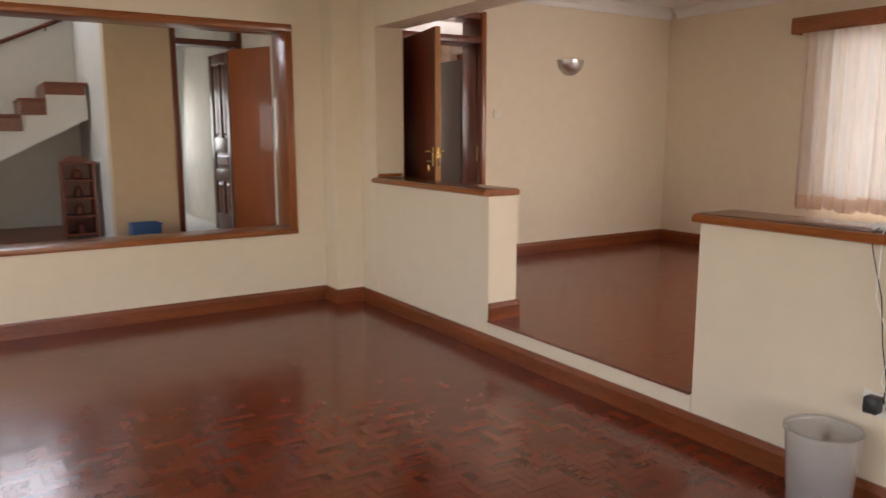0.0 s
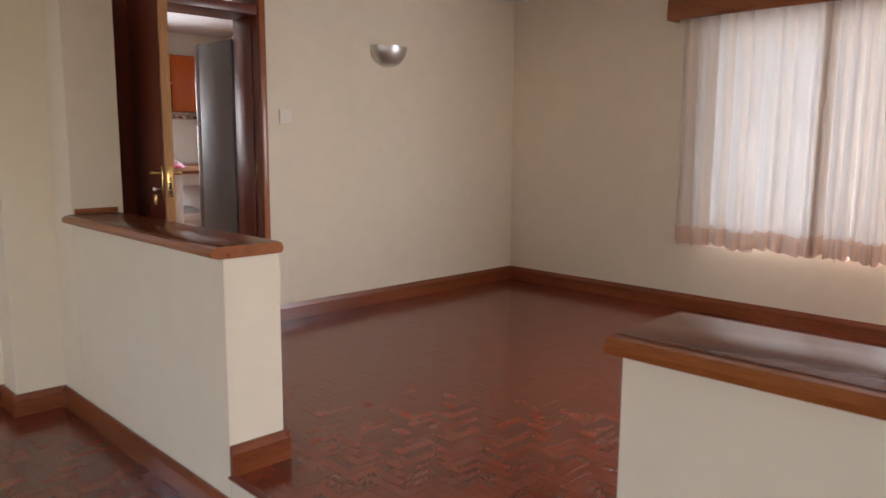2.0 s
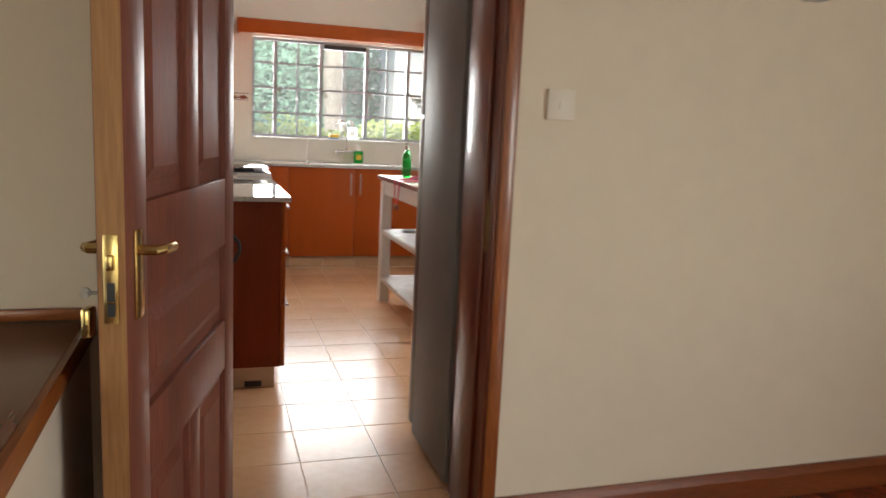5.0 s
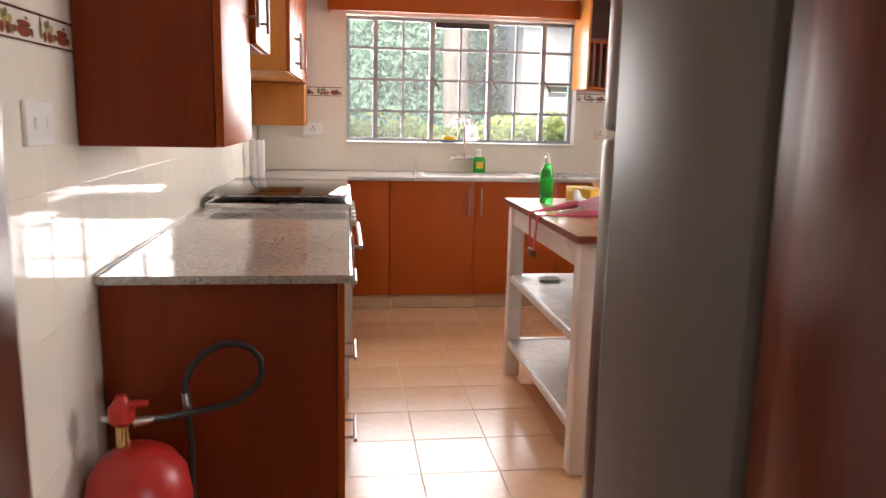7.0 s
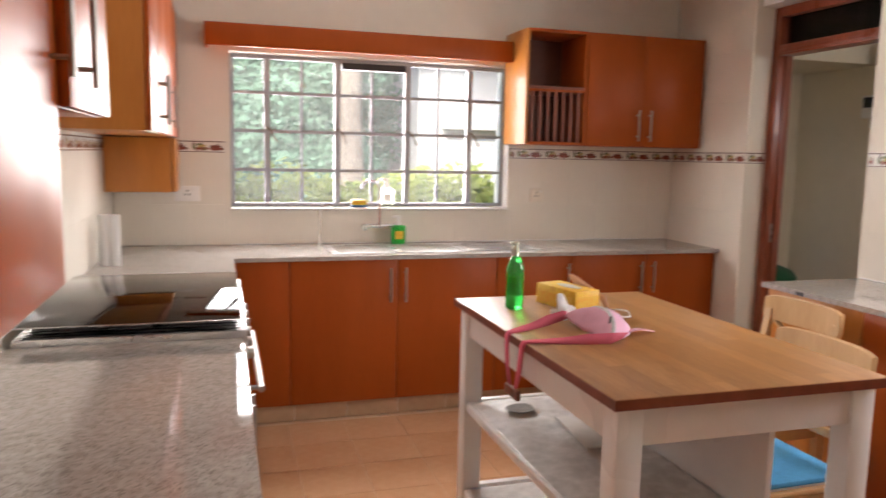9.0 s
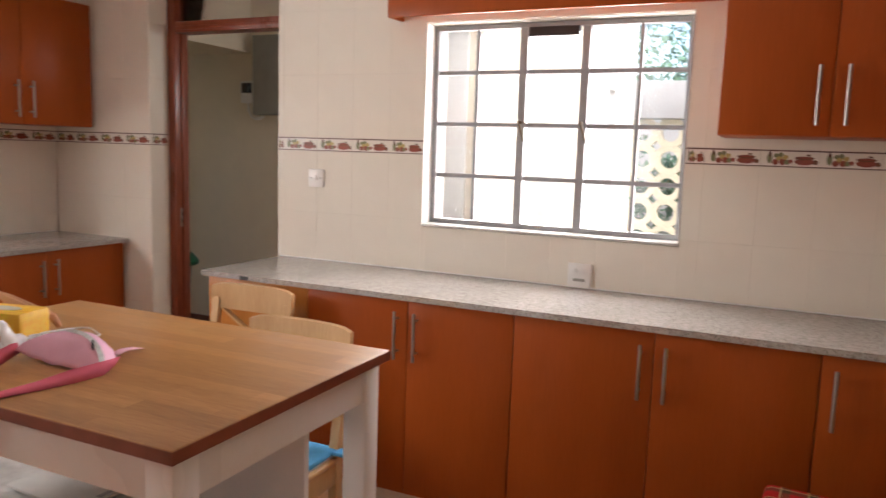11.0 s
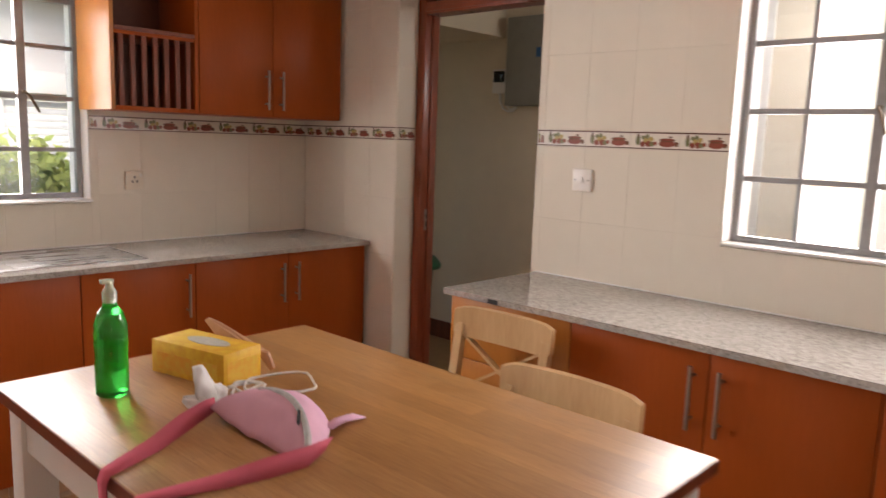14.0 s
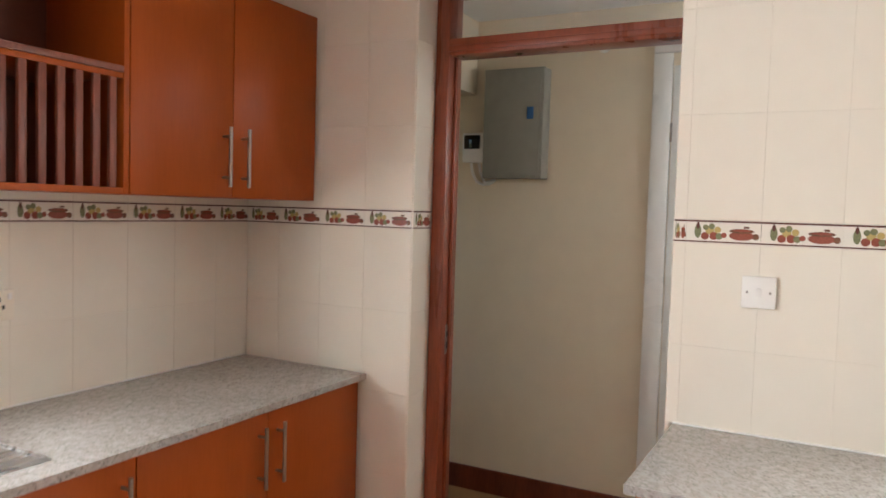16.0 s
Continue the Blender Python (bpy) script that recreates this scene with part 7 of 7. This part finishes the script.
def border_mesh():
    """Border tile with painted pots and fruit as thin glaze shapes."""
    bm = bmesh.new()
    w, h = TW - 0.001, BZ1 - BZ0 - 0.001
    box(bm, -w / 2, -h / 2, -0.012, w / 2, h / 2, 0.0)

    def blob(cx, cy, rx, ry, mi, lift, n=12):
        cx, cy, rx, ry = cx * 0.8, cy * 0.82, rx * 0.8, ry * 0.82
        vs = [bm.verts.new((cx + rx * math.cos(2 * math.pi * k / n), cy + ry * math.sin(2 * math.pi * k / n), lift)) for k in range(n)]
        bm.faces.new(vs).material_index = mi

    def bar(x0, y0, x1, y1, mi, lift):
        bm.faces.new([bm.verts.new(p) for p in ((x0, y0, lift), (x1, y0, lift), (x1, y1, lift), (x0, y1, lift))]).material_index = mi
    bar(-w / 2, h / 2 - 0.006, w / 2, h / 2 - 0.001, 1, 0.0004)
    bar(-w / 2, -h / 2 + 0.001, w / 2, -h / 2 + 0.005, 1, 0.0004)
    L = 0.0005
    blob(-0.085, 0.0, 0.012, 0.024, 4, L)
    blob(-0.085, 0.02, 0.006, 0.012, 1, L + 0.0003)
    for i, (x, y, r, mi) in enumerate(((-0.06, -0.016, 0.014, 2), (-0.045, 0.004, 0.015, 3), (-0.03, -0.015, 0.015, 2), (-0.038, 0.018, 0.011, 4), (-0.018, 0.006, 0.012, 3), (-0.012, -0.016, 0.012, 4), (-0.058, 0.014, 0.01, 4), (0.004, -0.012, 0.01, 2))):
        blob(x, y, r, r * 0.95, mi, L + 0.0003 * (i + 1))
    blob(0.062, -0.012, 0.042, 0.016, 2, L)
    blob(0.062, 0.004, 0.042, 0.008, 5, L + 0.0003)
    blob(0.062, 0.006, 0.032, 0.005, 2, L + 0.0006)
    bar(0.055, 0.011, 0.069, 0.017, 5, L + 0.0003)
    blob(0.108, -0.014, 0.011, 0.011, 5, L)
    return mesh_of("border_tile", bm, [BORDER, B_DARK, B_RED, B_YELLOW, B_GREEN, B_BROWN])


B_DARK = mat("glaze_dark", (0.12, 0.05, 0.04), 0.2, var=0.1)
B_RED = mat("glaze_red", (0.33, 0.09, 0.06), 0.2, var=0.2, scale=60)
B_YELLOW = mat("glaze_yellow", (0.55, 0.42, 0.16), 0.2, var=0.15, scale=60)
B_GREEN = mat("glaze_green", (0.24, 0.25, 0.13), 0.2, var=0.2, scale=60)
B_BROWN = mat("glaze_brown", (0.2, 0.09, 0.05), 0.2, var=0.2, scale=60)
BORDER_MESH = border_mesh()


def tile_wall(name, label, axis, a0, a1, face, out, z0, z1, holes=(), start=0.0):
    """Rows of tiles hung on a wall face; holes: (a, b, low, high) to keep clear of."""
    root = thing(name, (0, 0, 0), label, "wall tiles", kind="structure")
    rows_ = []
    z = BZ0
    while z > z0 + 0.01:
        rows_.append((max(z - TH, z0), z))
        z -= TH
    z = BZ1
    while z < z1 - 0.01:
        rows_.append((z, min(z + TH, z1)))
        z += TH
    rows_.append((BZ0, BZ1))
    cuts = [a0]
    a = a0 + (start or TW)
    while a < a1 - 0.005:
        cuts.append(a)
        a += TW
    cuts.append(a1)
    rot = {("x", -1): pose(0, 0, 0, 90, 0, 0), ("x", 1): pose(0, 0, 0, 90, 0, 180), ("y", -1): pose(0, 0, 0, 90, 0, -90), ("y", 1): pose(0, 0, 0, 90, 0, 90)}[axis, out]

    def clear(u0, u1, w0, w1):
        """Cut the rectangle by the holes; returns the pieces left."""
        left = [(u0, u1, w0, w1)]
        for h in holes:
            nxt = []
            for p in left:
                if p[1] <= h[0] or p[0] >= h[1] or p[3] <= h[2] or p[2] >= h[3]:
                    nxt.append(p)
                    continue
                if p[0] < h[0]:
                    nxt.append((p[0], h[0], p[2], p[3]))
                if p[1] > h[1]:
                    nxt.append((h[1], p[1], p[2], p[3]))
                m0, m1 = max(p[0], h[0]), min(p[1], h[1])
                if p[2] < h[2]:
                    nxt.append((m0, m1, p[2], h[2]))
                if p[3] > h[3]:
                    nxt.append((m0, m1, h[3], p[3]))
            left = nxt
        return [p for p in left if p[1] - p[0] > 0.012 and p[3] - p[2] > 0.012]
    for w0, w1 in rows_:
        for u0, u1 in zip(cuts, cuts[1:]):
            for p in clear(u0, u1, w0, w1):
                pu, pw = p[1] - p[0], p[3] - p[2]
                border = w0 == BZ0
                if border and pu > 0.03 and pw > 0.06:
                    me, nm = BORDER_MESH, "border_tile"
                else:
                    me, nm = slab("tile", pu - 0.0001, pw - 0.0001, TILE if not border else BORDER), "tile"
                o = new(nm, me)
                o.parent = root
                u, w = (p[0] + p[1]) / 2, (p[2] + p[3]) / 2
                o.matrix_basis = Matrix.Translation((u, face, w) if axis == "x" else (face, u, w)) @ rot @ Matrix.Diagonal((pu / TW if me is BORDER_MESH else 1, 1, 1, 1))
    return root


tile_wall("tiles_north_wall", "glossy cream wall tiles with a painted fruit border", "x", 3.81, 7.382, 11.641, -1, WT + 0.003, TOP, [(4.437, 6.173, 1.322, 2.238)])
tile_wall("tiles_east_wall", "glossy cream wall tiles with a painted fruit border", "y", 6.86, 9.972, 7.347, -1, WT + 0.003, TOP, [(8.007, 9.158, 1.327, 2.243)], start=0.077)
tile_wall("tiles_corner_wall", "glossy cream wall tiles beside the passage doorway", "y", 10.88, 11.64, 7.383, -1, FL, TOP)
tile_wall("tiles_doorway_reveal", "glossy cream tiles on the doorway reveal", "x", 7.386, 7.514, 10.8755, -1, FL, TOP)
tile_wall("tiles_east_end", "glossy cream tiles on the wall end", "x", 7.35, 7.43, 9.9745, 1, FL, TOP)
tile_wall("tiles_west_wall", "glossy cream wall tiles with a painted fruit border", "y", 6.945, 11.64, 3.805, 1, FL, TOP)

root = thing("floor_kitchen_tiles", (0, 0, FL), "peach herringbone-relief ceramic floor tiles", "floor tiles", kind="structure")
me = slab("tile", 0.296, 0.2965, FLOORTILE, 0.01, 0.002)
i0 = int((3.8 - 4.411) / 0.3) - 1
for i in range(i0, 11):
    for j in range(-2, 16):
        x0, x1 = max(4.411 + i * 0.3, 3.81), min(4.411 + (i + 1) * 0.3, 7.36)
        y0, y1 = max(7.18 + j * 0.3, 6.602), min(7.18 + (j + 1) * 0.3, 11.1)
        if x1 - x0 < 0.02 or y1 - y0 < 0.02 or (y1 < 6.87 and (x1 < 4.05 or x0 > 4.885)):
            continue
        if y0 < 6.85:
            x0, x1 = (max(x0, 4.05), min(x1, 4.885))
            if x1 - x0 < 0.02:
                continue
        o = new("tile", slab("tile", x1 - x0 - 0.003, y1 - y0 - 0.003, FLOORTILE, 0.004, 0.0012))
        o.parent = root
        o.matrix_basis = Matrix.Translation(((x0 + x1) / 2, (y0 + y1) / 2, 0))
single("door_threshold", boxes((4.046, 6.56, FL - 0.004, 4.889, 6.6, FL + 0.004), bevel=0.002), MAHOG, "dark wooden threshold of the kitchen door", "threshold", kind="structure")


def parquet(name, label, x0, x1, y0, y1, z, near):
    """Herringbone blocks along the walls; those inside the stretch near are single pieces, the rest is one mesh."""
    root = thing(name, ((x0 + x1) / 2, (y0 + y1) / 2, z), label, "floor", kind="structure")
    o = ORIGIN[root.name]
    w, k = 0.045, 3
    gap = 0.0004
    verts, faces = [], []
    n_parts = 0
    for i in range(int((x1 - x0) / w) + 2 * k):
        for j in range(-1, int((y1 - y0) / w) + k):
            s = (i - j) % (2 * k)
            if s == 0:
                a0, a1, b0, b1 = i, i + k, j, j + 1
            elif s == 2 * k - 1:
                a0, a1, b0, b1 = i, i + 1, j, j + k
            else:
                continue
            ax, bx, ay, by = x0 + (a0 - k) * w, x0 + (a1 - k) * w, y0 + b0 * w, y0 + b1 * w
            ax, bx, ay, by = max(ax, x0), min(bx, x1), max(ay, y0), min(by, y1)
            if bx - ax < 0.006 or by - ay < 0.006:
                continue
            h = random.uniform(-0.0003, 0.0002)
            if n_parts < 300 and near[0] < ax and bx < near[1] and near[2] < ay and by < near[3] and abs(bx - ax + by - ay - w * (k + 1)) < 1e-4:
                p = new("block", slab("block", bx - ax - gap * 2, by - ay - gap * 2, PARQUET, 0.006, 0.0002))
                p.parent = root
                p.matrix_basis = Matrix.Translation(((ax + bx) / 2 - o.x, (ay + by) / 2 - o.y, h)) @ pose(0, 0, 0, random.uniform(-0.25, 0.25), random.uniform(-0.25, 0.25), 0)
                n_parts += 1
                continue
            v = len(verts)
            tx, ty = random.uniform(-0.0065, 0.0065), random.uniform(-0.0065, 0.0065)
            cx, cy = (ax + bx) / 2, (ay + by) / 2
            for q, dz in ((gap, -0.006), (gap, -0.0002), (gap + 0.0002, 0)):
                for px, py in ((ax + q, ay + q), (bx - q, ay + q), (bx - q, by - q), (ax + q, by - q)):
                    verts.append((px - o.x, py - o.y, dz + h + (px - cx) * tx + (py - cy) * ty))
            for r in (0, 4):
                for c in range(4):
                    faces.append((v + r + c, v + r + (c + 1) % 4, v + r + 4 + (c + 1) % 4, v + r + 4 + c))
            faces.append((v + 8, v + 9, v + 10, v + 11))
    me2 = bpy.data.meshes.new("blocks")
    me2.from_pydata(verts, [], faces)
    me2.materials.append(PARQUET)
    rest = new("blocks", me2)
    rest.parent = root
    tagged(rest, kind="stuff")
    return root


parquet("floor_dining_parquet", "red-brown herringbone parquet of the dining floor", 3.65, 7.352, 1.002, 6.558, FL, (3.95, 5.2, 3.9, 5.9))
parquet("floor_lounge_parquet", "red-brown herringbone parquet of the lounge floor", -1.79, 3.613, -1.79, 6.664, 0.0, (1.8, 3.4, 3.2, 5.0))
